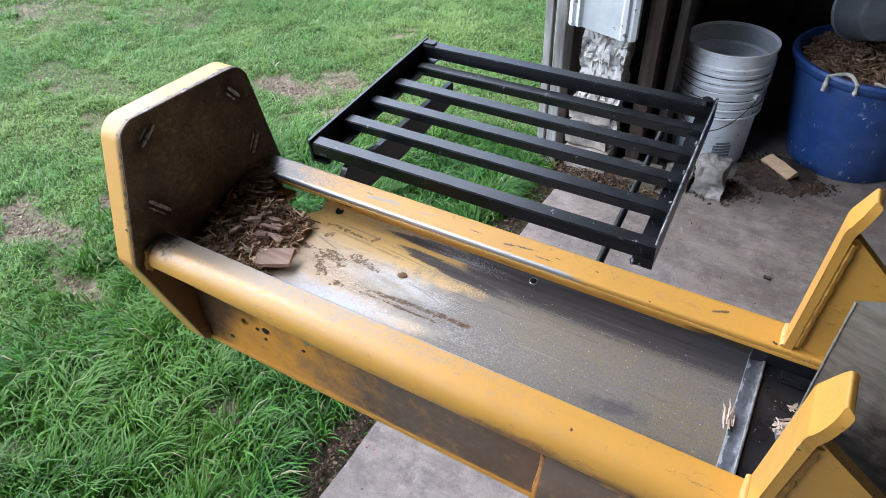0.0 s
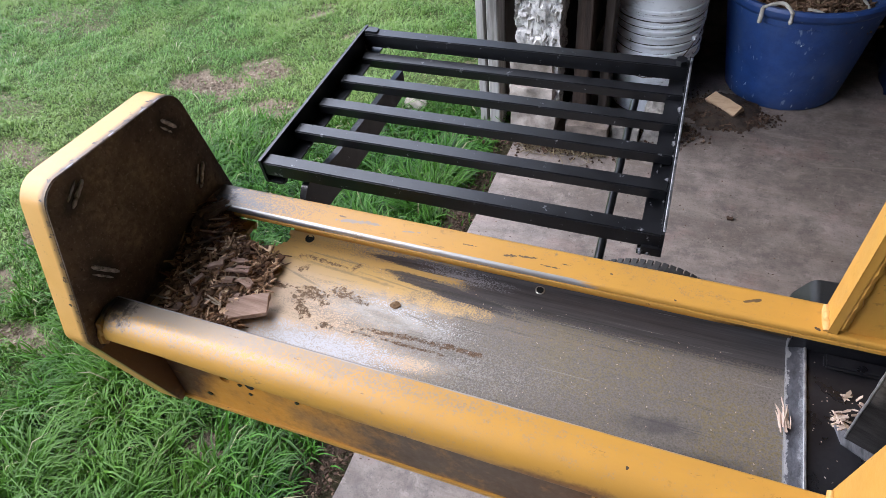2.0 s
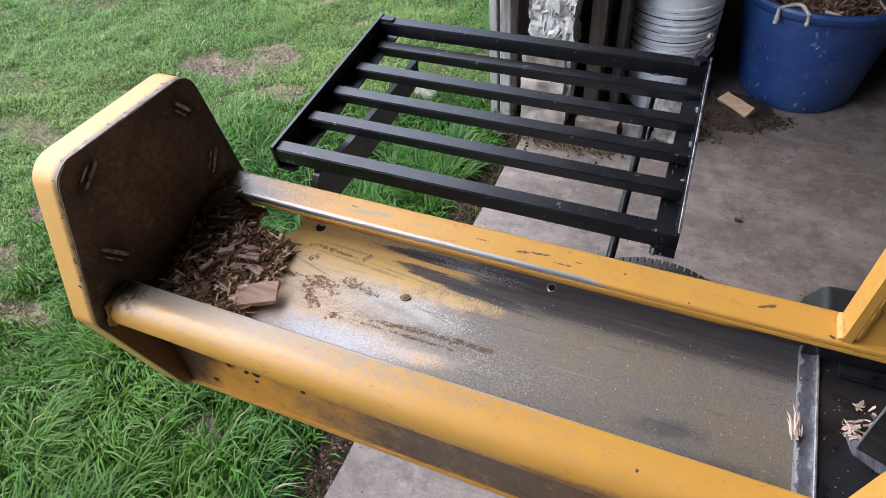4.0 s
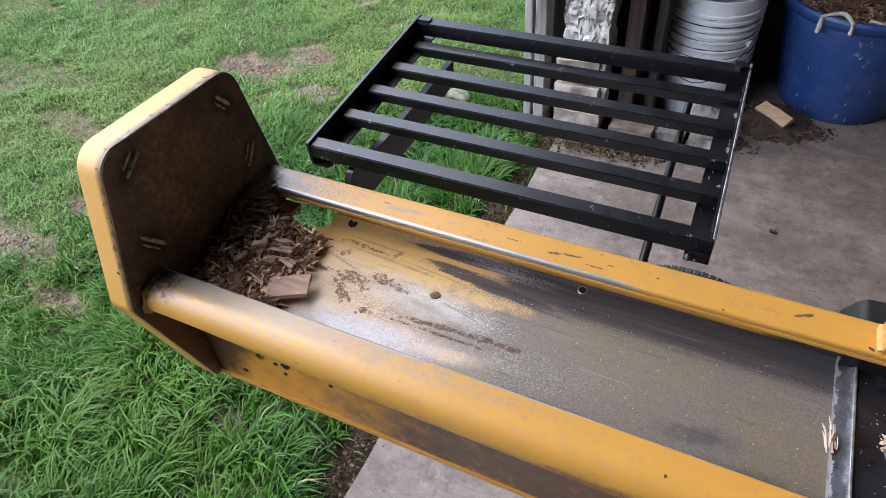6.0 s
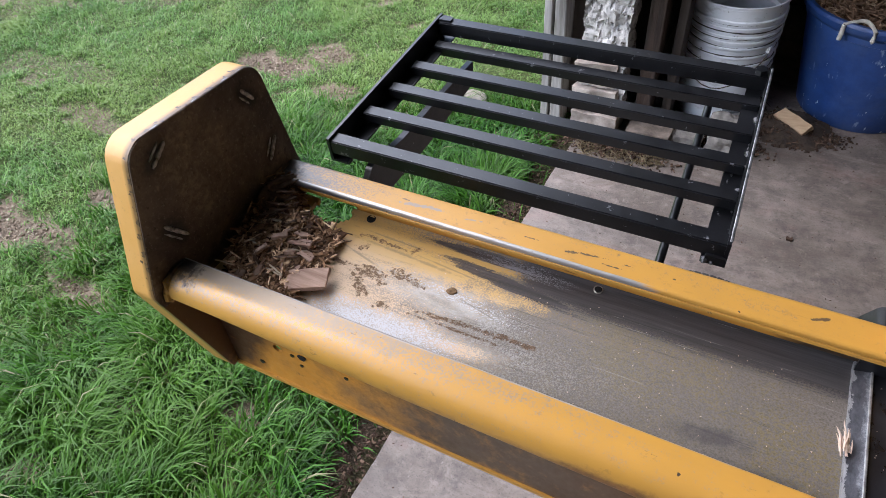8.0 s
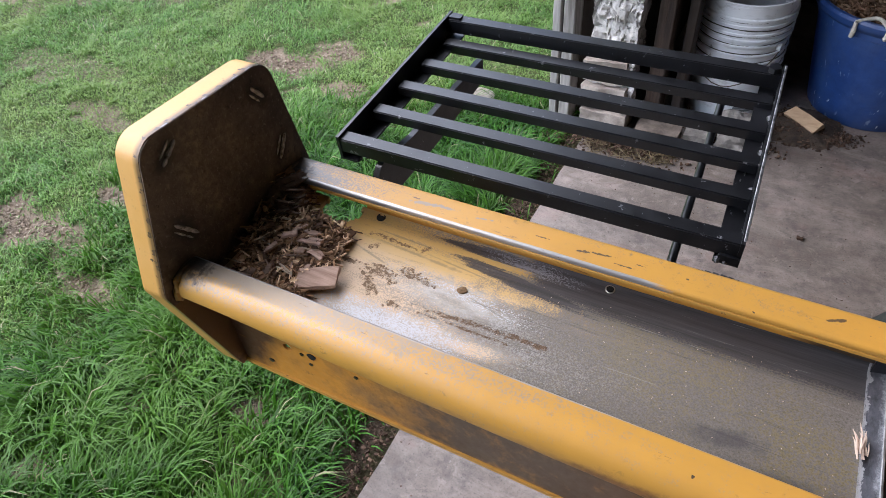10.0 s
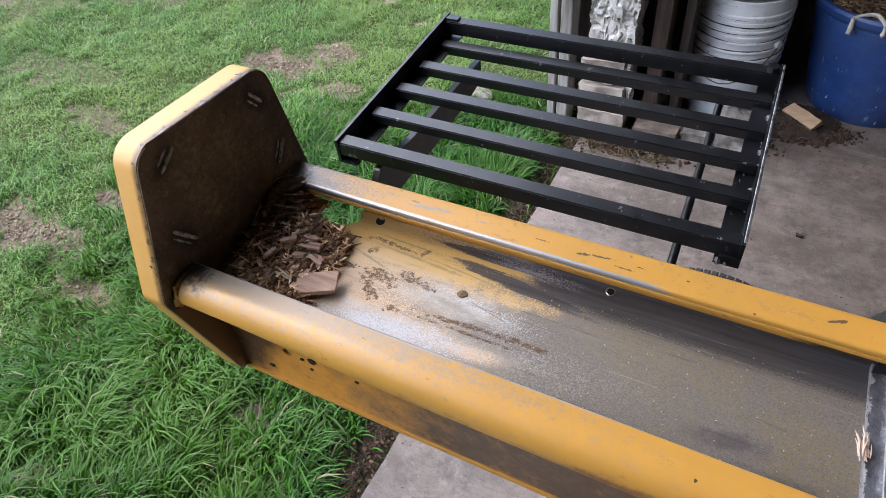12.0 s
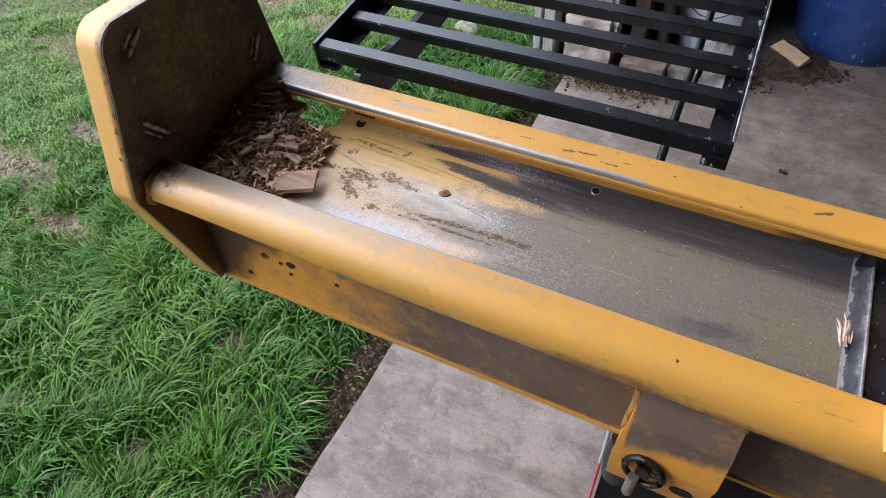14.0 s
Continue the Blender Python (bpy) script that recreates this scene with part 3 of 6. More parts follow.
def make_foot_paint():
    n = Nodes("foot_yellow_paint")
    tone = n.mix(n.step(n.noise(12, 6, 0.65), 0.32, 0.68), (0.63, 0.335, 0.072), (0.70, 0.400, 0.125))
    tone = n.mix(n.step(n.noise(60, 4, 0.65, shift=(4, 2, 1)), 0.70, 0.73), tone, (0.10, 0.07, 0.05))
    near = n.step(n.axis(0), -0.0125, -0.0050)
    z = n.axis(2)
    chip = n.math("ADD", n.math("MULTIPLY", n.math("MULTIPLY", near, n.step(z, 0.868, 0.876)), 0.18), n.noise(150, 3, 0.6, stretch=(0.7, 1, 1), shift=(1, 1, 2)))
    tone = n.mix(n.step(chip, 0.72, 0.75), tone, (0.022, 0.015, 0.011))
    fine = n.noise(220, 4, 0.7)
    # brown film below the rails, with the shade there put into it
    brown = n.math("MULTIPLY", n.step(n.axis(0), -0.010, -0.004), n.step(n.math("ADD", z, n.step(n.noise(30, 5, 0.7), 0.3, 0.7, -0.02, 0.02)), 0.70, 0.745))
    tone = n.mix(n.math("MULTIPLY", brown, 0.85), tone, (0.075, 0.042, 0.020))
    tone = n.mix(n.math("MULTIPLY", n.step(fine, 0.62, 0.70), 0.35), tone, (0.33, 0.20, 0.09))
    return n.done(tone, n.step(n.noise(24, 4), 0.3, 0.7, 0.28, 0.46), 0.0, fine, 0.0007, 0.4)


M_FOOT_PAINT = make_foot_paint()
M_RAIL_F = make_rail_paint(True)
M_RAIL_R = make_rail_paint(False)
M_TROUGH = make_trough()


def make_flange():
    """Orange-yellow paint in the shelter of the rail, with a near-black line along its foot."""
    n = Nodes("flange_paint")
    mid = n.noise(24, 6, 0.7, stretch=(0.5, 1, 1))
    tone = n.mix(n.step(mid, 0.3, 0.7), (0.60, 0.290, 0.040), (0.47, 0.215, 0.030))
    x, z = n.axis(0), n.axis(2)
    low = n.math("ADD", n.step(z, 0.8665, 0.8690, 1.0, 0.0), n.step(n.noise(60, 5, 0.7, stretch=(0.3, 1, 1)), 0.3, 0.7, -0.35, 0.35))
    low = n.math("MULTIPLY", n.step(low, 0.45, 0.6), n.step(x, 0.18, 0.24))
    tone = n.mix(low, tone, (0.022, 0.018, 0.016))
    smear = n.step(n.noise(18, 5, 0.7, stretch=(0.4, 1, 3), shift=(3, 0, 1)), 0.60, 0.66, 0.0, 0.85)
    tone = n.mix(smear, tone, (0.10, 0.055, 0.022))
    black = n.step(n.math("ADD", x, n.step(mid, 0.3, 0.7, -0.03, 0.03)), 0.54, 0.585, 0.0, 0.93)
    tone = n.mix(black, tone, (0.030, 0.026, 0.024))
    return n.done(tone, 0.5, 0.0, mid, 0.0008, 0.4)


M_FLANGE = make_flange()
M_FOOT = make_foot_face()
# light tone paints the glints of the weld beads on the foot
M_WELD = make_simple("weld_steel", (0.10, 0.085, 0.07), (0.80, 0.76, 0.72), 160, (0.25, 0.45), 0.1)
M_BLACK = make_simple("black_enamel", (0.004, 0.0042, 0.0052), (0.010, 0.0105, 0.013), 30, (0.28, 0.42), 0.0, 260, 0.0003, 0.3, spots=((0.16, 0.16, 0.17), 95, 0.665))
M_BLACK.node_tree.nodes["Principled BSDF"].inputs["Specular IOR Level"].default_value = 0.5
M_BLACK.node_tree.nodes["Principled BSDF"].inputs["Coat Weight"].default_value = 0.20
M_BLACK.node_tree.nodes["Principled BSDF"].inputs["Coat Roughness"].default_value = 0.22
M_RUSTY_WELD = make_simple("rust_stained_weld", (0.13, 0.050, 0.020), (0.50, 0.25, 0.060), 90, (0.5, 0.7))
M_WORN_EDGE = make_simple("worn_bare_edge", (0.02, 0.02, 0.022), (0.42, 0.42, 0.43), 70, (0.3, 0.5), 0.8)
M_WELD_BLACK = make_simple("weld_under_black_paint", (0.008, 0.008, 0.009), (0.10, 0.10, 0.105), 140, (0.2, 0.4), 0.3)
M_SLIDE = make_simple("greasy_black_plate", (0.007, 0.007, 0.009), (0.026, 0.025, 0.028), 25, (0.22, 0.45), 0.2, 120, 0.0008, 0.5, spots=((0.30, 0.27, 0.22), 110, 0.71))
M_WIPER = make_simple("rubbed_steel_strip", (0.06, 0.062, 0.072), (0.30, 0.305, 0.33), 60, (0.3, 0.5), 0.5, 150, 0.001, 0.5, stretch=(3, 0.6, 1), spots=((0.34, 0.34, 0.355), 110, 0.62))
M_BRIGHT = make_simple("nicked_bright_steel", (0.22, 0.215, 0.21), (0.55, 0.54, 0.53), 120, (0.3, 0.5), 0.7)
# near-black that stands in for the darkness inside holes and slots
M_HOLE = make_simple("hole_darkness", (0.002, 0.002, 0.0015), (0.008, 0.007, 0.006), 100, (0.8, 0.95))
M_PIT = M_HOLE
M_DARK_STEEL = make_simple("oily_dark_steel", (0.012, 0.011, 0.009), (0.05, 0.045, 0.036), 60, (0.2, 0.4), 0.7)


def make_wedge():
    """Scratched steel, black with grease up to a ragged tide line."""
    n = Nodes("greasy_wedge_steel")
    scratch = n.noise(40, 6, 0.75, stretch=(0.6, 0.6, 3))
    tone = n.mix(n.step(scratch, 0.3, 0.7), (0.15, 0.132, 0.112), (0.34, 0.31, 0.275))
    tide = n.step(n.math("ADD", n.axis(2), n.step(n.noise(22, 5, 0.7), 0.3, 0.7, -0.03, 0.03)), 0.925, 0.985, 0.95, 0.0)
    tone = n.mix(tide, tone, n.mix(n.step(scratch, 0.4, 0.7), (0.012, 0.011, 0.011), (0.05, 0.046, 0.044)))
    return n.done(tone, n.step(scratch, 0.3, 0.7, 0.3, 0.55), 0.5, scratch, 0.0008, 0.5)


M_WEDGE = make_wedge()
M_ZINC = make_simple("dull_zinc", (0.30, 0.29, 0.25), (0.5, 0.48, 0.42), 60, (0.3, 0.45), 0.9)
M_RUBBER = make_simple("tyre_rubber", (0.010, 0.010, 0.010), (0.045, 0.041, 0.037), 50, (0.6, 0.85), 0.0, 160, 0.001)
M_TANK = make_simple("matt_black_paint", (0.0025, 0.0025, 0.003), (0.006, 0.006, 0.007), 30, (0.6, 0.8))
M_TANK.node_tree.nodes["Principled BSDF"].inputs["Specular IOR Level"].default_value = 0.2
M_RUBBER_DUSTY = make_simple("dusty_black_rubber", (0.014, 0.014, 0.015), (0.03, 0.029, 0.028), 14, (0.35, 0.6))
M_RED = make_simple("red_line_paint", (0.55, 0.05, 0.04), (0.7, 0.12, 0.1), 30)
M_CONCRETE = make_concrete()
M_SOIL = make_soil()
M_GRASS = make_grass("grass_blades", ((0.005, 0.028, 0.002), (0.066, 0.196, 0.018), (0.100, 0.206, 0.021), (0.30, 0.28, 0.15)), 0.22)
# lighter than the near grass: dry, mown, and far sheen put into the colour
M_LAWN = make_grass("mown_lawn_with_sheen", ((0.060, 0.142, 0.028), (0.210, 0.368, 0.094), (0.275, 0.372, 0.104), (0.48, 0.44, 0.29)))
M_STRAW = make_grass("dry_straw", ((0.09, 0.068, 0.04), (0.22, 0.175, 0.10), (0.15, 0.12, 0.07), (0.30, 0.26, 0.18)))
M_DEBRIS = make_chips("bark_debris", (0.080, 0.042, 0.024), (0.44, 0.260, 0.140), (0.80, 0.58, 0.37), 0.15, 0.9)
M_CRUMB_BED = make_simple("packed_wood_crumbs", (0.085, 0.046, 0.028), (0.40, 0.235, 0.130), 110, (0.8, 0.95), 0.0, 160, 0.006, 0.9)
M_PALE_CHIP = make_chips("fresh_wood", (0.50, 0.36, 0.27), (0.66, 0.52, 0.42), (0.76, 0.65, 0.55))
M_MULCH = make_chips("mulch", (0.09, 0.052, 0.032), (0.24, 0.145, 0.085), (0.40, 0.28, 0.17))
M_DIRT_CRUMB = make_chips("dirt_crumbs", (0.035, 0.020, 0.013), (0.085, 0.052, 0.034), (0.16, 0.105, 0.07))
M_STUD = make_simple("brown_rough_stud", (0.017, 0.011, 0.0085), (0.085, 0.055, 0.040), 14, (0.8, 0.95), 0.0, 60, 0.006, 0.8, stretch=(3, 3, 0.25))
M_PLASTER = make_plaster()
M_WHITE_WOOD = make_simple("flaking_white_paint", (0.62, 0.63, 0.64), (0.78, 0.79, 0.80), 14, (0.5, 0.7), 0.0, 60, 0.003, 0.5, spots=((0.20, 0.16, 0.12), 34, 0.635))
M_GREY_WOOD = make_simple("weathered_board", (0.17, 0.155, 0.14), (0.50, 0.475, 0.45), 12, (0.7, 0.9), 0.0, 50, 0.004, 0.7, stretch=(3, 3, 0.25))
M_DARK_WOOD = make_simple("dark_barn_wood", (0.020, 0.014, 0.011), (0.062, 0.044, 0.034), 8, (0.75, 0.95), 0.0, 40, 0.004, 0.7, stretch=(3, 3, 0.25))


def make_pail():
    n = Nodes("scuffed_white_plastic")
    tone = n.mix(n.step(n.noise(9, 5), 0.32, 0.68), (0.70, 0.72, 0.75), (0.83, 0.84, 0.86))
    smear = n.step(n.noise(16, 6, 0.7, stretch=(1, 1, 2.2), shift=(3, 1, 0)), 0.54, 0.74, 0.0, 0.55)
    tone = n.mix(smear, tone, (0.30, 0.275, 0.25))
    tone = n.mix(n.step(n.noise(48, 4, 0.65, shift=(4, 2, 1)), 0.66, 0.70, 0.0, 0.8), tone, (0.15, 0.13, 0.11))
    return n.done(tone, n.step(smear, 0.0, 0.7, 0.35, 0.7), 0.0, n.noise(60, 5), 0.001, 0.4)


M_PAIL = make_pail()
M_DARK_RING = make_simple("dark_ring", (0.03, 0.026, 0.022), (0.10, 0.088, 0.075), 60, (0.8, 0.95))
M_BOUNCE_BOARD = make_simple("pale_bounce_boards", (0.22, 0.195, 0.165), (0.36, 0.33, 0.29), 6, (0.7, 0.9), 0.0, 40, 0.003, 0.5, stretch=(3, 3, 0.25))
M_PAIL_IN = make_simple("dusty_white_plastic", (0.42, 0.43, 0.44), (0.62, 0.63, 0.64), 9, (0.6, 0.8))
M_TUB = make_blue_tub()
M_ROPE = make_simple("white_rope", (0.42, 0.39, 0.32), (0.66, 0.62, 0.55), 60, (0.7, 0.9))
M_WIRE = make_simple("rusty_wire", (0.06, 0.05, 0.045), (0.14, 0.10, 0.08), 60, (0.4, 0.6), 0.7)
M_PAN = make_simple("grey_galvanised_metal", (0.17, 0.18, 0.20), (0.30, 0.315, 0.345), 12, (0.4, 0.6), 0.5)
M_TARP = make_simple("blue_tarp", (0.003, 0.007, 0.025), (0.008, 0.017, 0.058), 9, (0.25, 0.45))
M_BLOCK = make_simple("broken_concrete", (0.13, 0.118, 0.105), (0.33, 0.305, 0.275), 24, (0.85, 0.95), 0.0, 70, 0.006, 0.9)
M_STONE = make_simple("pale_field_stone", (0.22, 0.18, 0.150), (0.56, 0.49, 0.43), 16, (0.8, 0.95), 0.0, 60, 0.004, 0.7)
M_BRICK = make_simple("dusty_brick", (0.10, 0.078, 0.062), (0.24, 0.195, 0.160), 30, (0.85, 0.95), 0.0, 70, 0.004, 0.7)
M_LABEL = make_simple("grey_print", (0.16, 0.18, 0.20), (0.24, 0.26, 0.28), 20)

# ---------------------------------------------------------------- mesh kit


def mesh_of(name, bm, material, smooth=35):
    me = bpy.data.meshes.new(name)
    bmesh.ops.recalc_face_normals(bm, faces=bm.faces)
    bm.to_mesh(me)
    bm.free()
    for m in material if isinstance(material, (list, tuple)) else [material]:
        me.materials.append(m)
    if smooth:
        me.shade_smooth()
        me.set_sharp_from_angle(angle=radians(smooth))
    return me


def part(name, bm, material, parent, label="", smooth=35):
    """One mesh object under a thing or a part; its vertices are in world metres."""
    ob = new(name, mesh_of(name, bm, material, smooth))
    ob.parent = parent
    if parent.type == "EMPTY":
        ob.matrix_parent_inverse = Matrix.Translation(-parent.location)
    return tagged(ob, label)


def thing(name, bm, material, label, category, group="", kind="", smooth=35):
    return tagged(new(name, mesh_of(name, bm, material, smooth)), label, category, group, kind)


def holder(name, place, label, category, group="", kind=""):
    ob = new(name)
    ob.location = place
    ob.empty_display_size = 0.1
    return tagged(ob, label, category, group, kind)


def bevel(bm, width, seg=2, angle=30):
    edges = [e for e in bm.edges if len(e.link_faces) == 2 and e.calc_face_angle() > radians(angle)]
    bmesh.ops.bevel(bm, geom=edges, offset=width, segments=seg, affect="EDGES", clamp_overlap=True)


def box(x0, x1, y0, y1, z0, z1, round_by=0.0, seg=2, bm=None):
    b = bmesh.new()
    m = Matrix.LocRotScale(((x0 + x1) / 2, (y0 + y1) / 2, (z0 + z1) / 2), None, (x1 - x0, y1 - y0, z1 - z0))
    bmesh.ops.create_cube(b, size=1, matrix=m)
    if round_by:
        bevel(b, round_by, seg)
    return join(bm, b)


def join(bm, b):
    """Adds b to bm and returns it; with no bm gives b back."""
    if bm is None:
        return b
    me = bpy.data.meshes.new("tmp")
    b.to_mesh(me)
    b.free()
    bm.from_mesh(me)
    bpy.data.meshes.remove(me)
    return bm


def prism(points, axis, lo, hi, round_by=0.0, seg=2):
    """A closed outline drawn along an axis. Outline pairs are the two other axes in order."""
    b = bmesh.new()
    i = "xyz".index(axis)
    rings = []
    for v in (lo, hi):
        ring = []
        for p in points:
            c = list(p)
            c.insert(i, v)
            ring.append(b.verts.new(c))
        rings.append(ring)
    k = len(points)
    for j in range(k):
        b.faces.new((rings[0][j], rings[0][(j + 1) % k], rings[1][(j + 1) % k], rings[1][j]))
    b.faces.new(rings[0])
    b.faces.new(rings[1][::-1])
    if round_by:
        bevel(b, round_by, seg)
    return b


def rounded(points, radii, steps=6):
    """Rounds the corners of an outline, each by its own radius."""
    out = []
    k = len(points)
    for i in range(k):
        p, a, c = (Vector(points[j % k]) for j in (i, i - 1, i + 1))
        r = radii[i]
        if r <= 0:
            out.append(tuple(p))
            continue
        u, v = (a - p).normalized(), (c - p).normalized()
        half = math.acos(max(-1, min(1, u.dot(v)))) / 2
        d = r / math.tan(half)
        s, e = p + u * d, p + v * d
        o = p + (u + v).normalized() * (r / math.sin(half))
        a0, a1 = math.atan2((s - o).y, (s - o).x), math.atan2((e - o).y, (e - o).x)
        da = (a1 - a0 + math.pi) % (2 * math.pi) - math.pi
        out += [tuple(o + Vector((math.cos(a0 + da * q / steps), math.sin(a0 + da * q / steps))) * r) for q in range(steps + 1)]
    return out


def pipe(points, radius, sides=10, bm=None, closed_ends=True):
    b = bmesh.new()
    pts = [Vector(p) for p in points]
    rings = []
    up = Vector((0, 0, 1))
    for i, p in enumerate(pts):
        d = (pts[min(i + 1, len(pts) - 1)] - pts[max(i - 1, 0)]).normalized()
        s = d.cross(up if abs(d.z) < 0.95 else Vector((1, 0, 0))).normalized()
        t = s.cross(d)
        r = radius[i] if isinstance(radius, (list, tuple)) else radius
        rings.append([b.verts.new(p + (s * math.cos(a) + t * math.sin(a)) * r) for a in (2 * math.pi * q / sides for q in range(sides))])
    for a, c in zip(rings, rings[1:]):
        for q in range(sides):
            b.faces.new((a[q], a[(q + 1) % sides], c[(q + 1) % sides], c[q]))
    if closed_ends:
        b.faces.new(rings[0][::-1])
        b.faces.new(rings[-1])
    return join(bm, b)


def lathe(profile, place, sides=48, bm=None):
    """Turns (radius, height) pairs round the vertical through place."""
    b = bmesh.new()
    rings = [[b.verts.new((place[0] + r * math.cos(2 * math.pi * q / sides), place[1] + r * math.sin(2 * math.pi * q / sides), place[2] + h)) for q in range(sides)] for r, h in profile]
    for a, c in zip(rings, rings[1:]):
        for q in range(sides):
            b.faces.new((a[q], a[(q + 1) % sides], c[(q + 1) % sides], c[q]))
    return b if bm is None else join(bm, b)


def disc_cap(bm, r, place, sides=48):
    bm.faces.new([bm.verts.new((place[0] + r * math.cos(2 * math.pi * q / sides), place[1] + r * math.sin(2 * math.pi * q / sides), place[2])) for q in range(sides)])
    return bm


def roughen(bm, amount, scale, seed=0.0):
    for v in bm.verts:
        v.co += noise.noise_vector(v.co * scale + Vector((seed, seed, seed))) * amount


def rugged(x0, x1, y0, y1, z0, z1, cuts, amount, scale, seed=0.0):
    b = box(x0, x1, y0, y1, z0, z1)
    bmesh.ops.subdivide_edges(b, edges=b.edges[:], cuts=cuts, use_grid_fill=True)
    roughen(b, amount, scale, seed)
    roughen(b, amount * 0.4, scale * 3, seed + 9)
    return b


def scatter(rng, count, place, size):
    """Many small splinters as one bmesh-free mesh: place(i) gives the centre and normal tilt, size(i) half length, width and thickness."""
    verts, faces = [], []
    cube = [(-1, -1, -1), (1, -1, -1), (1, 1, -1), (-1, 1, -1), (-0.9, -0.9, 1), (0.85, -0.8, 1), (0.9, 0.9, 1), (-0.85, 0.9, 1)]
    quads = [(3, 2, 1, 0), (4, 5, 6, 7), (0, 1, 5, 4), (1, 2, 6, 5), (2, 3, 7, 6), (3, 0, 4, 7)]
    for i in range(count):
        c, tilt = place(i)
        l, w, h = size(i)
        m = Euler((rng.gauss(0, tilt), rng.gauss(0, tilt), rng.uniform(0, 6.28))).to_matrix()
        k = len(verts)
        skew = rng.uniform(-0.5, 0.5)
        for p in cube:
            q = Vector((p[0] * l, p[1] * w * (1 - 0.45 * (p[0] > 0) * rng.random()), p[2] * h + skew * h * p[0]))
            verts.append(tuple(m @ q + Vector(c)))
        faces += [tuple(k + j for j in f) for f in quads]
    return verts, faces


def stuff(name, verts, faces, material, label, category, kind="stuff", parent=None):
    me = bpy.data.meshes.new(name)
    me.from_pydata(verts, [], faces)
    me.materials.append(material)
    ob = new(name, me)
    if parent is not None:
        ob.parent = parent
        if parent.type == "EMPTY":
            ob.matrix_parent_inverse = Matrix.Translation(-parent.location)
    return tagged(ob, label, category, "", kind)


# ---------------------------------------------------------------- ground and building shell
rng = random.Random(11)
EDGE = -0.068          # edge of the slab
GRASS_Z = -0.035


def bare(x, y):
    """How bare the lawn is at a place, 0 to 1: worn spots of dirt, and a strip along the slab."""
    v = 0.0
    for px, py, rx, ry, full in ((-1.50, 1.92, 0.23, 0.11, 1.0), (-1.33, 2.08, 0.12, 0.10, 0.95), (-1.14, 1.80, 0.13, 0.06, 0.9), (-1.60, 0.66, 0.30, 0.085, 1.0), (-1.22, 0.54, 0.10, 0.05, 0.9),
                                 (-1.44, 0.90, 0.14, 0.045, 1.0), (-0.75, 0.30, 0.07, 0.05, 0.8), (-2.5, 1.5, 0.35, 0.12, 0.45), (-2.7, 2.3, 0.35, 0.14, 0.4),
                                 (-0.98, -0.05, 0.10, 0.07, 0.9), (-0.47, 0.085, 0.045, 0.04, 1.0), (-0.84, 0.06, 0.06, 0.05, 0.9), (-0.41, 0.40, 0.05, 0.035, 0.8), (-0.54, -0.04, 0.07, 0.03, 0.8), (-3.4, 2.0, 0.4, 0.2, 0.45), (-2.2, 3.4, 0.3, 0.15, 0.4), (-0.47, 0.42, 0.05, 0.05, 0.8), (-2.0, 1.25, 0.22, 0.07, 0.6)):
        d = math.hypot((x - px) / rx, (y - py) / ry)
        if d < 3:
            d += 0.8 * noise.noise((x * 7, y * 7, 2.0)) + 0.5 * noise.noise((x * 23, y * 23, 6.0))
            v = max(v, min(full, 1.5 - 1.2 * d))
    if y > 0.75 or x < -1.0:
        # small thin spots all over the mown part
        v = max(v, min(0.85, 2.6 * (noise.noise((x * 3.3, y * 3.3, 11.0)) + 0.4 * noise.noise((x * 14, y * 14, 3.0)) - 0.42)))
    strip = EDGE - 0.105 - 0.04 * noise.noise((y * 5, 0.3, 0)) - 0.02 * noise.noise((y * 19, 5.3, 0))
    v = max(v, min(1.0, (x - strip) / 0.025))
    return v


def build_ground():
    xs = [-900, -300, -90, -30, -12, -7] + [round(-5 + 0.05 * i, 3) for i in range(102)] + [0.4, 2, 5, 12, 30, 90, 300, 900]
    ys = [-900, -300, -90, -30, -12, -5, -2.5] + [round(-1.5 + 0.05 * i, 3) for i in range(130)] + [6, 8, 12, 30, 90, 300, 900]
    verts, faces = [], []
    for y in ys:
        for x in xs:
            lump = 0.0
            if -6 < x < -0.1 and -2 < y < 6:
                lump = 0.018 * noise.noise((x * 1.7, y * 1.7, 0)) + 0.012 * noise.noise((x * 7, y * 7, 4)) - 0.012 * max(0, bare(x, y))
            verts.append((x, y, GRASS_Z + lump - (0.05 if x > -0.05 else 0)))
    w = len(xs)
    for j in range(len(ys) - 1):
        for i in range(w - 1):
            faces.append((j * w + i, j * w + i + 1, (j + 1) * w + i + 1, (j + 1) * w + i))
    me = bpy.data.meshes.new("ground")
    me.from_pydata(verts, [], faces)
    spots = me.attributes.new("bare", "FLOAT", "POINT")
    spots.data.foreach_set("value", [max(0.0, bare(v[0], v[1])) if -6 < v[0] < -0.1 and -2 < v[1] < 6 else 0.0 for v in verts])
    me.materials.append(M_SOIL)
    me.shade_smooth()
    tagged(new("ground", me), "bare brown soil under a patchy lawn", "ground", "", "structure")


build_ground()


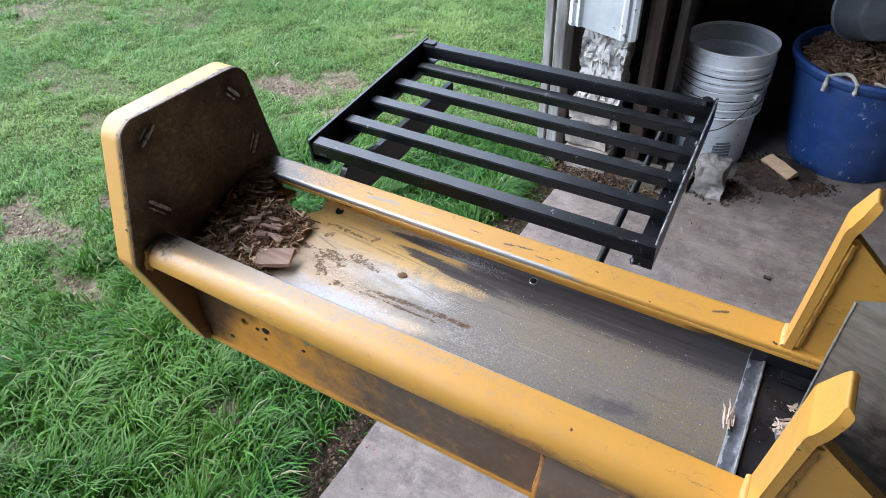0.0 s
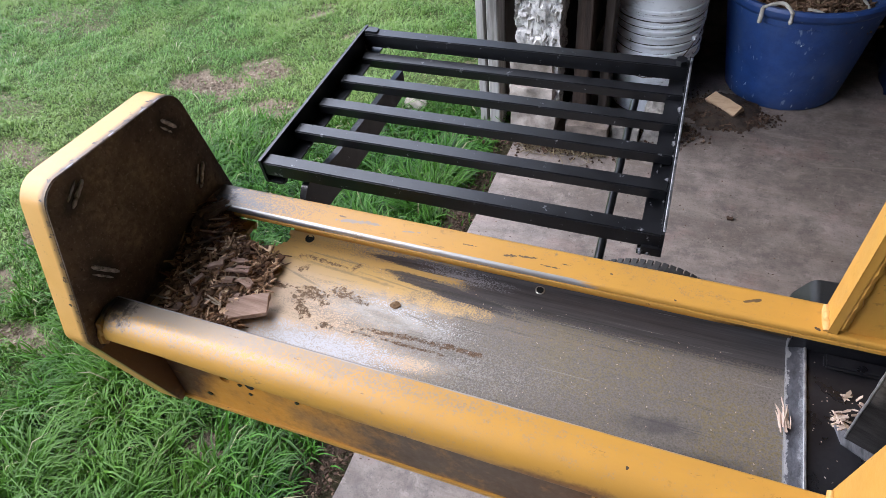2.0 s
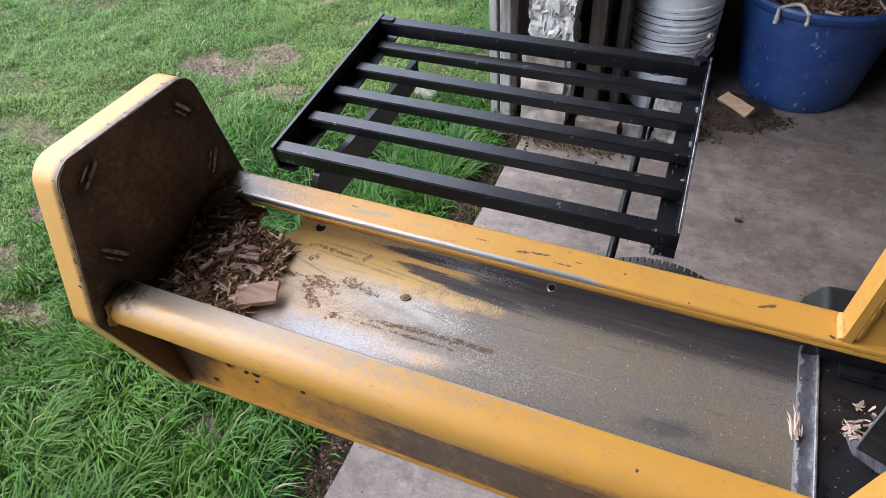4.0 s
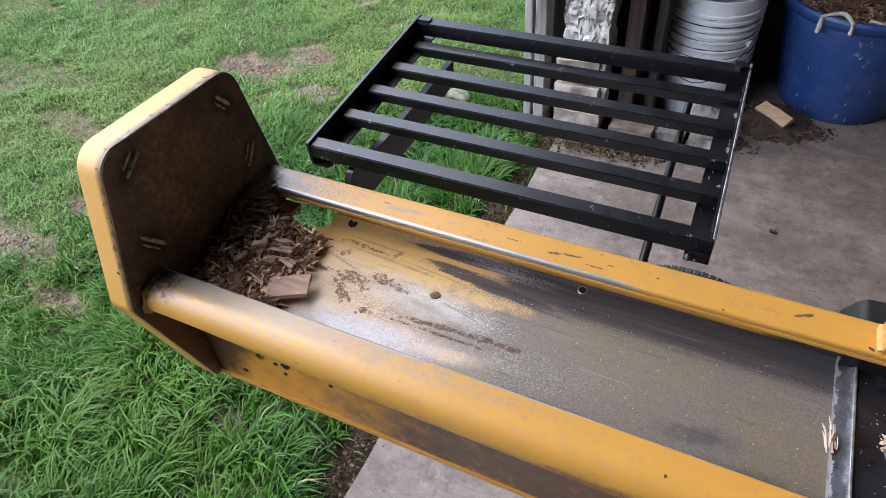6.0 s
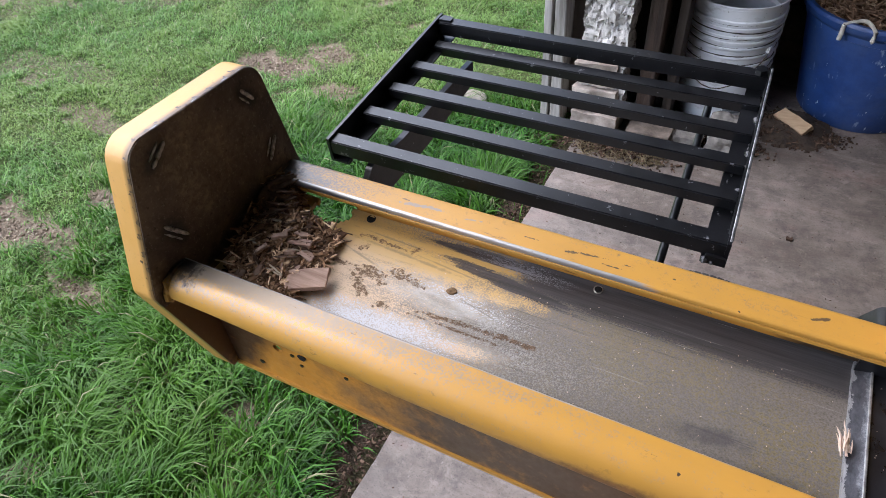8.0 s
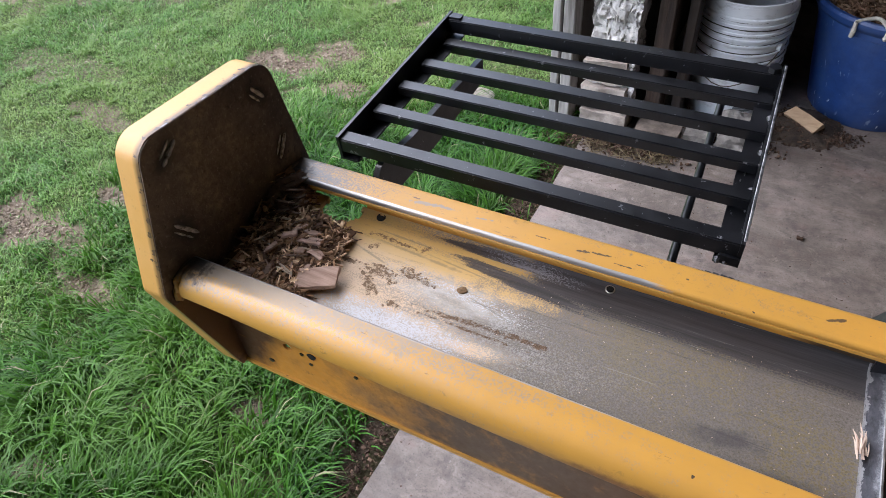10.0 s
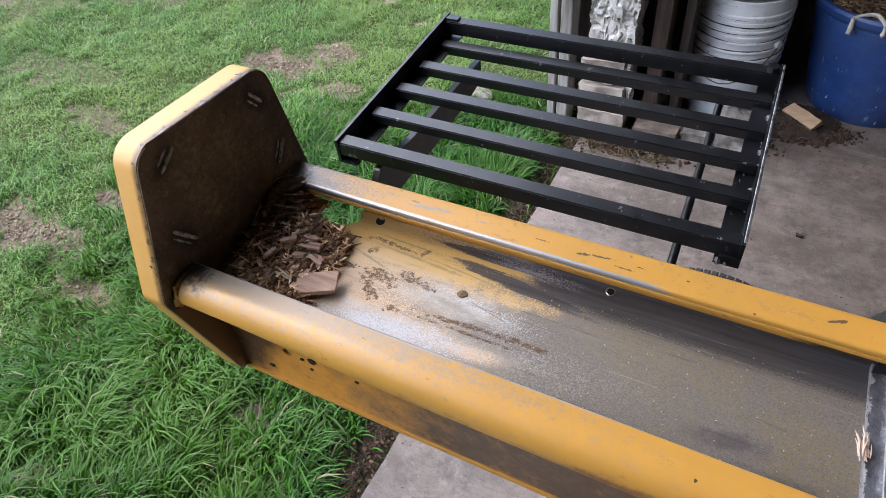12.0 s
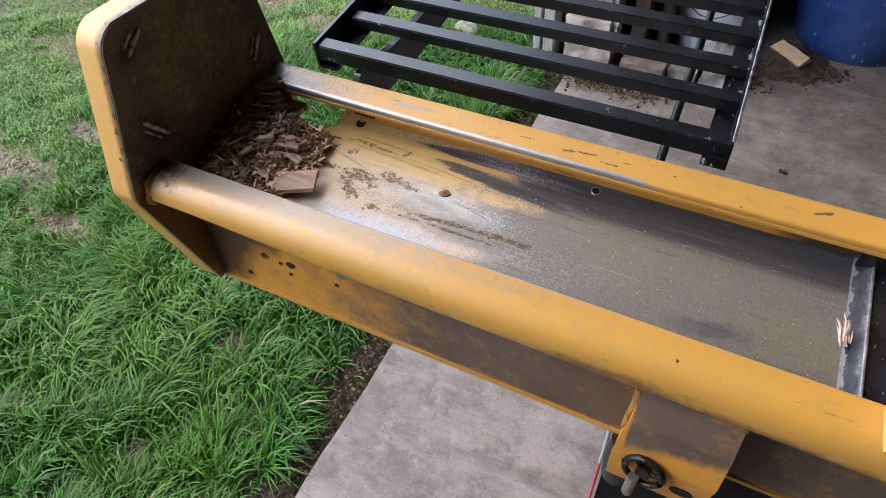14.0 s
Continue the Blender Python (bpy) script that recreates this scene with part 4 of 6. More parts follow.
def build_slab():
    pts = [(-1.9 + 0.06 * i) for i in range(66)]
    outline = [(EDGE + 0.006 * noise.noise((y * 6, 1.0, 0)) + 0.003 * noise.noise((y * 30, 3.0, 0)), y) for y in pts]
    outline += [(4.0, pts[-1] + 1.2), (4.0, -1.9)]
    outline.insert(len(pts), (EDGE, pts[-1] + 1.2))
    b = prism(outline, "z", -0.14, 0.0)
    top = [e for e in b.edges if all(v.co.z > -0.01 for v in e.verts)]
    bmesh.ops.bevel(b, geom=top, offset=0.008, segments=2, affect="EDGES")
    thing("floor_slab", b, M_CONCRETE, "worn stained grey concrete slab with a chipped edge", "floor", "", "structure")


build_slab()

ROOM_X, ROOM_Y0, ROOM_Y1, ROOM_Z = 3.6, -1.85, 3.15, 2.6
JAMB_Y = 1.93


def build_shell():
    # wall beyond the doorway, on the lawn side
    thing("wall_west", box(-0.17, 0.06, JAMB_Y + 0.02, ROOM_Y1 + 0.12, 0.0, ROOM_Z), M_DARK_WOOD, "dark old barn wall beside the open doorway", "wall", "", "structure")
    thing("wall_west_near", box(-0.17, 0.06, ROOM_Y0 - 0.12, ROOM_Y0 + 0.25, 0.0, ROOM_Z), M_DARK_WOOD, "dark old barn wall on the near side of the doorway", "wall", "", "structure")
    thing("door_header", box(-0.17, 0.06, ROOM_Y0 + 0.25, JAMB_Y + 0.02, 2.35, ROOM_Z), M_DARK_WOOD, "heavy timber header over the wide doorway", "beam", "", "structure")
    # unseen walls and ceiling: east and ceiling pale to bounce light, south kept dark
    thing("wall_east", box(ROOM_X, ROOM_X + 0.12, ROOM_Y0 - 0.12, ROOM_Y1 + 0.12, 0.0, ROOM_Z), M_BOUNCE_BOARD, "unseen barn wall, pale boards to bounce daylight", "wall", "", "structure")
    thing("wall_south", box(0.06, ROOM_X, ROOM_Y0 - 0.12, ROOM_Y0, 0.0, ROOM_Z), M_DARK_WOOD, "unseen dark boarded barn wall", "wall", "", "structure")
    thing("ceiling", box(-0.4, ROOM_X + 0.2, ROOM_Y0 - 0.3, ROOM_Y1 + 0.3, ROOM_Z + 0.003, ROOM_Z + 0.1), M_BOUNCE_BOARD, "unseen ceiling, pale boards to bounce daylight", "ceiling", "", "structure")
    wall = thing("wall_north", box(0.06, ROOM_X, ROOM_Y1, ROOM_Y1 + 0.12, 0.0, ROOM_Z), M_DARK_WOOD, "dark wall of upright barn boards", "wall", "", "structure")
    x = 0.07
    r = random.Random(5)
    while x < 2.6:
        w = r.uniform(0.13, 0.2)
        part("board", box(x, x + w - 0.006, ROOM_Y1 - 0.024 - r.uniform(0, 0.006), ROOM_Y1 - 0.002, 0.01, ROOM_Z - 0.01, 0.003, 1), M_DARK_WOOD, wall)
        x += w


build_shell()

# ---------------------------------------------------------------- door jamb


def build_jamb():
    jamb = holder("door_jamb", (-0.02, JAMB_Y - 0.06, 0.0), "old door jamb with flaking white casing over crumbling plaster", "door frame", "", "structure")
    # outer weathered boards with a dark slot
    part("board", box(-0.222, -0.196, 1.86, 1.94, -0.03, 2.35, 0.002, 1), M_GREY_WOOD, jamb, "grey weathered board")
    part("board", box(-0.184, -0.146, 1.855, 1.94, -0.02, 2.35, 0.003, 1), M_GREY_WOOD, jamb, "grey weathered board")
    part("dark_strip", box(-0.196, -0.184, 1.885, 1.94, -0.02, 2.35), M_DARK_WOOD, jamb)
    # rubble pillar
    b = rugged(-0.085, 0.062, 1.862, 1.95, 0.10, 0.53, 40, 0.012, 20, 3.0)
    for v in b.verts:
        crease = abs(noise.noise((v.co.x * 22, v.co.y * 22, v.co.z * 34)))
        v.co.y += 0.016 * max(0.0, 0.10 - crease) / 0.10
    roughen(b, 0.0035, 60, 5.0)
    roughen(b, 0.0016, 170, 2.0)
    part("pillar_core", b, M_PLASTER, jamb, "crumbling lime plaster over rubble", 38)
    # pale stones at its foot
    for x0, x1, y0, y1, z0, z1, sd in ((-0.10, 0.045, 1.845, 1.95, 0.195, 0.275, 1), (-0.105, 0.05, 1.84, 1.95, 0.10, 0.185, 2), (-0.10, 0.06, 1.83, 1.95, 0.0, 0.09, 4)):
        part("stone", rugged(x0, x1, y0, y1, z0, z1, 9, 0.010, 13, sd * 1.7), M_STONE, jamb, "pale flat stone", 50)
    # white casing with mouldings, broken off at the bottom
    out = [(-0.135, 1.878), (-0.135, 1.845), (-0.122, 1.838), (-0.112, 1.846), (-0.100, 1.838), (-0.090, 1.850), (0.035, 1.850), (0.042, 1.840), (0.056, 1.840), (0.062, 1.852), (0.074, 1.846), (0.088, 1.852), (0.088, 1.878)]
    b = prism(out, "z", 0.505, 2.35)
    for v in b.verts:
        if v.co.z < 0.6:
            v.co.z += 0.006 * noise.noise((v.co.x * 40, v.co.y * 40, 1)) + (0.022 if v.co.x < -0.08 else 0)
    part("casing", b, M_WHITE_WOOD, jamb, "flaking white painted moulded casing", 25)
    part("stud", box(0.105, 0.155, 1.90, 1.99, 0.0, 2.4, 0.003, 1), M_STUD, jamb, "dark rough stud")
    part("stud", box(0.185, 0.215, 1.95, 2.05, 0.0, 2.4, 0.003, 1), M_DARK_WOOD, jamb, "dark rough stud")


build_jamb()

# ---------------------------------------------------------------- log splitter
MID = 0.2655           # centre line of the beam
FLOOR_Z = 0.868        # trough floor
RAIL_Z = 0.905         # top of the rails
BOT_Z = 0.718          # lower edge of the beam
splitter = holder("log_splitter", (0.35, MID, 0.0), "yellow painted log splitter with a worn steel trough", "log splitter")


def build_foot():
    out = [(0.188, BOT_Z), (0.1405, 0.889), (0.1845, 1.0485), (0.3625, 1.0435), (0.392, 0.885), (0.343, BOT_Z)]
    radii = [0.004, 0.020, 0.027, 0.027, 0.020, 0.004]
    b = prism(rounded(out, radii), "x", -0.031, -0.0010, 0.0016, 2)
    for v in b.verts:
        if v.co.x > -0.008:
            v.co += noise.noise_vector(v.co * 70) * 0.0009
    foot = part("foot_plate", b, M_FOOT_PAINT, splitter, "thick yellow steel foot plate with chipped edges")
    face = [(0.1455, 0.872)] + out[1:5] + [(0.389, 0.872)]
    inner = rounded([(MID + (y - MID) * 0.995, 0.88 + (z - 0.88) * 0.9955) for y, z in face], radii)
    b = prism(inner, "x", -0.0030, 0.0, 0.0006, 1)
    part("striking_face", b, M_FOOT, foot, "blackened oily striking face")
    for y, z, turn, l in ((0.2115, 1.0225, 36, 0.0140), (0.3385, 1.0155, 128, 0.0115), (0.352, 0.938, 55, 0.0150), (0.1955, 0.9395, 128, 0.0175)):
        c, s = math.cos(radians(turn)), math.sin(radians(turn))
        pts = [(0.0005, y + c * l * q, z + s * l * q) for q in (-1, -0.7, -0.4, -0.1, 0.2, 0.5, 0.8, 1)]
        part("weld_bead", pipe(pts, [0.0010, 0.0023, 0.0020, 0.0026, 0.0021, 0.0025, 0.0022, 0.0010], 8), M_WELD, foot, "short weld bead")
        off = [(0.0003, p[1] - s * 0.0068, p[2] + c * 0.0068) for p in pts[1:7]]
        part("weld_bead", pipe(off, [0.0005, 0.0013, 0.0010, 0.0014, 0.0011, 0.0005], 6), M_WELD, foot)
    # thin line of bare steel along the edge of the face
    rim = []
    for (y0, z0), (y1, z1) in zip(inner[15:27], inner[16:28]):
        k = max(1, int(math.hypot(y1 - y0, z1 - z0) / 0.004))
        rim += [(-0.0016, y0 + (y1 - y0) * q / k, z0 + (z1 - z0) * q / k) for q in range(k)]
    part("bare_edge", pipe(rim, [0.0004 + 0.0012 * max(0.0, noise.noise((p[1] * 90, p[2] * 90, 3)) + 0.1) for p in rim], 6), M_BRIGHT, foot, "edge chipped to bare steel")


build_foot()


def build_rail(front):
    s = -1 if front else 1
    # cross section: thick sheet rolled outwards and down, hollow underneath
    lip = 0.0725 if front else 0.0762
    out = 0.1125 if front else 0.1160
    low = 0.874 if front else 0.870
    prof = [(lip + 0.0003, 0.8985), (lip, RAIL_Z), (out, RAIL_Z), (out, low), (out - 0.006, low), (out - 0.006, 0.8985)]
    radii = [0.001, 0.003, 0.0225 if front else 0.007, 0.002, 0.002, 0.0160 if front else 0.004]
    shape = rounded([(MID + s * a, z) for a, z in prof], radii, 9)
    b = prism(shape, "x", 0.0, 1.05)
    # the skirt runs out towards the foot
    for x in (0.07, 0.14, 0.21, 0.28):
        bmesh.ops.bisect_plane(b, geom=b.verts[:] + b.edges[:] + b.faces[:], plane_co=(x, 0, 0), plane_no=(1, 0, 0))
    for v in b.verts:
        if v.co.z < low + 0.004 and v.co.x < 0.28:
            v.co.z += 0.009 * (1 - v.co.x / 0.28)
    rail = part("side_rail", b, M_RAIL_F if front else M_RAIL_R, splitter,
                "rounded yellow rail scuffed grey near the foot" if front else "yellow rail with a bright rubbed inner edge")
    # inner lip folded down
    y0, y1 = sorted((MID + s * (lip - 0.0003), MID + s * (lip + 0.0021)))
    part("inner_lip", box(0.115 if front else 0.036, 1.05, y0, y1, 0.8938, 0.8983, 0.0006, 1), M_YELLOW, rail)
    # weld collar where the rail meets the foot
    pts = [(0.002, MID + s * a, z) for a, z in ((0.074, 0.899), (0.080, 0.904), (0.092, 0.905), (out - 0.006, 0.899), (out - 0.001, 0.888), (out, 0.880), (out - 0.003, 0.874))]
    part("weld_bead", pipe(pts, [0.002, 0.0035, 0.003, 0.0045, 0.004, 0.0045, 0.002], 8), M_FOOT if not front else M_RAIL_F, rail, "painted weld collar")


build_rail(True)
build_rail(False)


def trough_z(u):
    """Height of the trough floor across its width, u from -1 to 1: flat, with a small fillet at the flanges."""
    return FLOOR_Z - 0.003 + 0.004 * max(0.0, (abs(u) - 0.90) / 0.10) ** 2


def build_trough():
    """Bent steel channel: flat floor, coved flanks, a rounded drain opening in the far flank beside the foot."""
    b = bmesh.new()
    n = 44
    us = [-1 + 2 * i / n for i in range(n + 1)]
    xs = [0.001 + 0.004 * i for i in range(35)] + [0.150 + 0.035 * i for i in range(14)] + [0.6265]
    grid = [[b.verts.new((x, MID + u * 0.0955, trough_z(u))) for u in us] for x in xs]
    for a, c in zip(grid, grid[1:]):
        for k in range(n):
            x = (a[k].co.x + c[k].co.x) / 2
            y = (a[k].co.y + a[k + 1].co.y) / 2
            if ((x - 0.069) / 0.027) ** 2 + ((y - 0.351) / 0.021) ** 2 < 1 or (x < 0.06 and abs(y - 0.30) < 0.03):
                continue
            b.faces.new((a[k], a[k + 1], c[k + 1], c[k]))
    bmesh.ops.delete(b, geom=[v for v in b.verts if not v.link_faces], context="VERTS")
    r = bmesh.ops.extrude_face_region(b, geom=b.faces[:])
    for v in r["geom"]:
        if isinstance(v, bmesh.types.BMVert):
            v.co.z -= 0.006
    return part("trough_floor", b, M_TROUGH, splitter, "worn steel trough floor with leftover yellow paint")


trough = build_trough()
for hx, hy in ((0.395, 0.3550), (0.1215, 0.3560)):
    hz = trough_z((hy - MID) / 0.0955)
    b = lathe([(0.0050, -0.002), (0.0054, 0.0008), (0.0042, 0.0013), (0.0038, 0.0006), (0.0001, 0.0006)], (0, 0, 0), 16)
    b.transform(Matrix.Translation((hx, hy, hz)) @ Matrix.Rotation(radians(14), 4, "X") @ Matrix.Scale(0.95 if hx > 0.3 else 1.05, 4))
    hole = part("bolt_hole", b, M_ZINC if hx > 0.3 else M_PIT, trough, "small round bolt hole")
    if hx > 0.3:
        ring = [(hx + 0.0036 * math.cos(a), hy + 0.0036 * math.sin(a)) for a in (2 * math.pi * q / 16 for q in range(16))]
        part("bore", prism(ring, "z", hz - 0.001, hz + 0.0016), M_PIT, hole, "dark bore")


def build_flange_wall():
    y0, y1 = MID + 0.0957, MID + 0.1035
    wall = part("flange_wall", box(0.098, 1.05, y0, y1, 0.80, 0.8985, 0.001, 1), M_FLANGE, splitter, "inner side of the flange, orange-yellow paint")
    slot = rounded([(0.112, 0.8745), (0.138, 0.8735), (0.140, 0.8800), (0.110, 0.8810)], [0.003] * 4, 4)
    part("slot", prism(slot, "y", y0 - 0.0006, y0 + 0.002), M_PIT, wall, "narrow dark slot")


build_flange_wall()


def build_webs():
    for s in (-1, 1):
        y = MID + s * 0.0685
        t = -s * 0.0035
        holes = ((0.081, 0.786, 0.0060),) if s < 0 else ()
        xs = [0.0 if s < 0 else 0.11, 0.02 if s < 0 else 0.115, 0.068] + [0.0705 + 0.0018 * i for i in range(31)] + [0.20, 0.4, 0.7, 1.05]
        xs = xs if s < 0 else [0.11, 0.2, 0.4, 0.7, 1.05]
        zs = [BOT_Z, 0.75, 0.775] + [0.7768 + 0.0018 * i for i in range(12)] + [0.81, 0.84, 0.862]
        b = bmesh.new()
        g = [[b.verts.new((x, y, z)) for z in zs] for x in xs]
        for i in range(len(xs) - 1):
            for k in range(len(zs) - 1):
                mx, mz = (xs[i] + xs[i + 1]) / 2, (zs[k] + zs[k + 1]) / 2
                if any(math.hypot(mx - hx, mz - hz) < r for hx, hz, r in holes):
                    continue
                b.faces.new((g[i][k], g[i + 1][k], g[i + 1][k + 1], g[i][k + 1]))
        for v in b.verts:
            for hx, hz, r in holes:
                d = math.hypot(v.co.x - hx, v.co.z - hz)
                if 0 < d < r * 1.25:
                    v.co.x, v.co.z = hx + (v.co.x - hx) * r / d, hz + (v.co.z - hz) * r / d
        bmesh.ops.delete(b, geom=[v for v in b.verts if not v.link_faces], context="VERTS")
        r = bmesh.ops.extrude_face_region(b, geom=b.faces[:])
        for v in r["geom"]:
            if isinstance(v, bmesh.types.BMVert):
                v.co.y += t
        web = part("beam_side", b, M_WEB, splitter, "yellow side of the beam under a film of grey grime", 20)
        if s < 0:
            for hx, hz, r, m in ((0.185, 0.806, 0.006, M_ZINC), (0.1160, 0.788, 0.0046, M_PIT), (0.1017, 0.7845, 0.0022, M_SLIDE), (0.0455, 0.742, 0.0030, M_SLIDE), (0.1115, 0.771, 0.0020, M_SLIDE), (0.1745, 0.784, 0.0022, M_SLIDE)):
                ring = [(hx + r * math.cos(a) * (1.2 + 0.2 * math.sin(3 * a)), hz + r * math.sin(a)) for a in (2 * math.pi * q / 16 for q in range(16))]
                part("bolt_hole", prism(ring, "y", y - 0.0012, y + 0.002), m, web, "rusty bolt head" if m is M_ZINC else "rusty pit")
            lip = prism([(y - 0.0025, BOT_Z - 0.002), (y + 0.012, BOT_Z - 0.002), (y + 0.012, BOT_Z + 0.0035), (y - 0.0025, BOT_Z + 0.0035)], "x", 0.0, 1.05, 0.001)
            part("lower_lip", lip, M_YELLOW, web)
    part("beam_underside", box(0.13, 1.05, MID - 0.060, MID + 0.060, BOT_Z + 0.006, BOT_Z + 0.016), M_SLIDE, splitter)


build_webs()


def build_guide(front):
    s = -1 if front else 1
    y0, y1 = (MID + s * a for a in ((0.0695, 0.1120) if front else (0.0785, 0.1095)))
    lo, hi = min(y0, y1), max(y0, y1)
    # leading strip: upright, its top bent back and rounded off
    side = rounded([(0.6480, RAIL_Z - 0.004), (0.6535, 1.045), (0.6650, 1.0725), (0.6705, 1.069), (0.6605, 1.041), (0.6550, RAIL_Z - 0.004)], [0.001, 0.018, 0.002, 0.002, 0.014, 0.001], 6)
    b = prism(side, "y", lo, hi)
    for z in (0.95, 1.0, 1.044, 1.050, 1.056, 1.061, 1.065, 1.069):
        bmesh.ops.bisect_plane(b, geom=b.verts[:] + b.edges[:] + b.faces[:], plane_co=(0, 0, z), plane_no=(0, 0, 1))
    for v in b.verts:
        if v.co.z > 1.048:
            # the inner corner of the tip is rounded off, the outer one only a little
            take = 1 - math.sqrt(max(0.0, 1 - ((v.co.z - 1.048) / 0.0262) ** 2))
            v.co.y += (hi - 0.004 - v.co.y if v.co.y < (lo + hi) / 2 else -0.006) * take * (0.55 if v.co.y < (lo + hi) / 2 else 0.5)
        if front:
            v.co.y -= 0.0195 * max(0.0, v.co.z - RAIL_Z) / 0.138
    bevel(b, 0.0030, 3, 40)
    guide = part("log_guide", b, M_YELLOW, splitter, "upright yellow guide with its tip bent back")
    ym = MID + (0.0890 if not front else -0.1020)
    fin = prism([(0.653, RAIL_Z - 0.002), (0.658, 1.034), (0.664, 1.038), (0.775, RAIL_Z + 0.030), (0.80, RAIL_Z - 0.002)], "y", ym - 0.005, ym + 0.005, 0.001)
    if front:
        for v in fin.verts:
            v.co.y -= 0.0195 * max(0.0, v.co.z - RAIL_Z) / 0.138
    part("gusset", fin, M_YELLOW, guide, "triangular yellow gusset")
    yb = ym - 0.006
    beads = [(0.6572 + 0.00028 * i + (i % 2) * 0.0008, yb - (0.00082 * i if front else 0), RAIL_Z + 0.004 + i * 0.0066) for i in range(20)]
    part("weld_bead", pipe(beads, [0.0034 + 0.0007 * (i % 3) for i in range(20)], 8), M_YELLOW, guide)
    foot = [(0.6475, lo + 0.001 + (hi - lo - 0.003) * q, RAIL_Z + 0.001 + 0.002 * (i % 2)) for i, q in enumerate((0, 0.2, 0.4, 0.6, 0.8, 1))]
    part("weld_bead", pipe(foot, [0.003, 0.0042, 0.0038, 0.0044, 0.0038, 0.003], 10), make_pale_weld(), guide, "pale primed weld")


PALE = []


def make_pale_weld():
    if not PALE:
        PALE.append(make_simple("pale_primer", (0.54, 0.29, 0.065), (0.60, 0.35, 0.11), 60))
    return PALE[0]


build_guide(True)
build_guide(False)


def make_strip():
    """Black painted steel strip: peeling to pale metal along its leading edge, scraped grey with painted-in sheen
    towards the other.
    """
    n = Nodes("scraped_strip")
    x = n.axis(0)
    rag = n.noise(150, 6, 0.75, stretch=(1.2, 0.7, 1))
    fine = n.noise(500, 3, 0.7)
    tone = n.mix(n.step(n.noise(60, 6, 0.7, stretch=(2, 0.8, 1)), 0.35, 0.65), (0.030, 0.030, 0.036), (0.105, 0.106, 0.120))
    # scraped grey that also carries the strip's sheen, rising across its width
    rub = n.math("ADD", n.step(x, 0.630, 0.640), n.step(rag, 0.3, 0.7, -0.45, 0.45))
    tone = n.mix(n.step(rub, 0.45, 0.95, 0.0, 0.8), tone, n.mix(n.step(fine, 0.4, 0.6), (0.18, 0.185, 0.20), (0.36, 0.365, 0.385)))
    peel = n.math("ADD", n.step(x, 0.6305, 0.6260), n.step(rag, 0.32, 0.68, -0.6, 0.6))
    tone = n.mix(n.step(peel, 0.74, 0.86, 0.0, 0.9), tone, (0.34, 0.335, 0.335))
    return n.done(tone, n.step(rag, 0.3, 0.7, 0.28, 0.5), 0.35, n.math("ADD", fine, n.math("MULTIPLY", rag, 3.0)), 0.0008, 0.5)


def build_slide():
    part("slide_plate", box(0.6405, 1.02, MID - 0.0840, MID + 0.0845, FLOOR_Z - 0.004, FLOOR_Z + 0.0035, 0.001), M_SLIDE, splitter, "greasy black sliding plate")
    b = prism([(0.6255, FLOOR_Z - 0.004), (0.6260, FLOOR_Z + 0.002), (0.6400, FLOOR_Z + 0.006), (0.6400, FLOOR_Z - 0.004)], "y", MID - 0.094, MID + 0.0945, 0.0008)
    # added black sheets stand in for the dark gap under each rail lip
    for s in (-1, 1):
        y = MID + s * 0.0850
        part("dark_gap_sheet", box(0.626, 1.02, y - 0.0012, y + 0.0012, FLOOR_Z - 0.004, 0.8965), M_SLIDE, splitter)
    strip = part("wiper_strip", b, make_strip(), splitter, "scraped dark steel strip")
    part("bright_edge", box(0.6383, 0.6408, MID - 0.094, MID + 0.094, FLOOR_Z + 0.0048, FLOOR_Z + 0.0066, 0.0006, 1), M_BRIGHT, strip, "edge rubbed to bright metal")
    plan = [(0.668, MID), (0.78, MID - 0.045), (0.95, MID - 0.045), (0.95, MID + 0.045), (0.78, MID + 0.045)]
    wedge = part("wedge", prism(plan, "z", FLOOR_Z + 0.0035, 1.046, 0.0012), M_WEDGE, splitter, "grey steel splitting wedge, greasy below")
    pts = [(0.6680 + 0.0007 * noise.noise((z * 60, 0, 0)), MID + 0.0005 * noise.noise((z * 80, 3, 0)), z) for z in (FLOOR_Z + 0.007 + 0.0085 * i for i in range(21))]
    part("cutting_edge", pipe(pts, [0.0010 + 0.0006 * abs(noise.noise((p[2] * 150, 1, 0))) for p in pts], 6), M_BRIGHT, wedge, "nicked bright cutting edge")
    foot = prism([(0.661, MID + 0.010), (0.666, MID - 0.006), (0.684, MID - 0.016), (0.705, MID - 0.018), (0.700, MID - 0.004), (0.672, MID + 0.012)], "z", FLOOR_Z + 0.0036, FLOOR_Z + 0.0050, 0.0005, 1)
    part("scraped_foot", foot, M_WIPER, wedge, "scraped grey foot of the wedge")
    part("clamp_bar", box(0.654, 0.80, MID + 0.066, MID + 0.0815, FLOOR_Z + 0.0036, FLOOR_Z + 0.0085, 0.002), M_SLIDE, splitter)


build_slide()


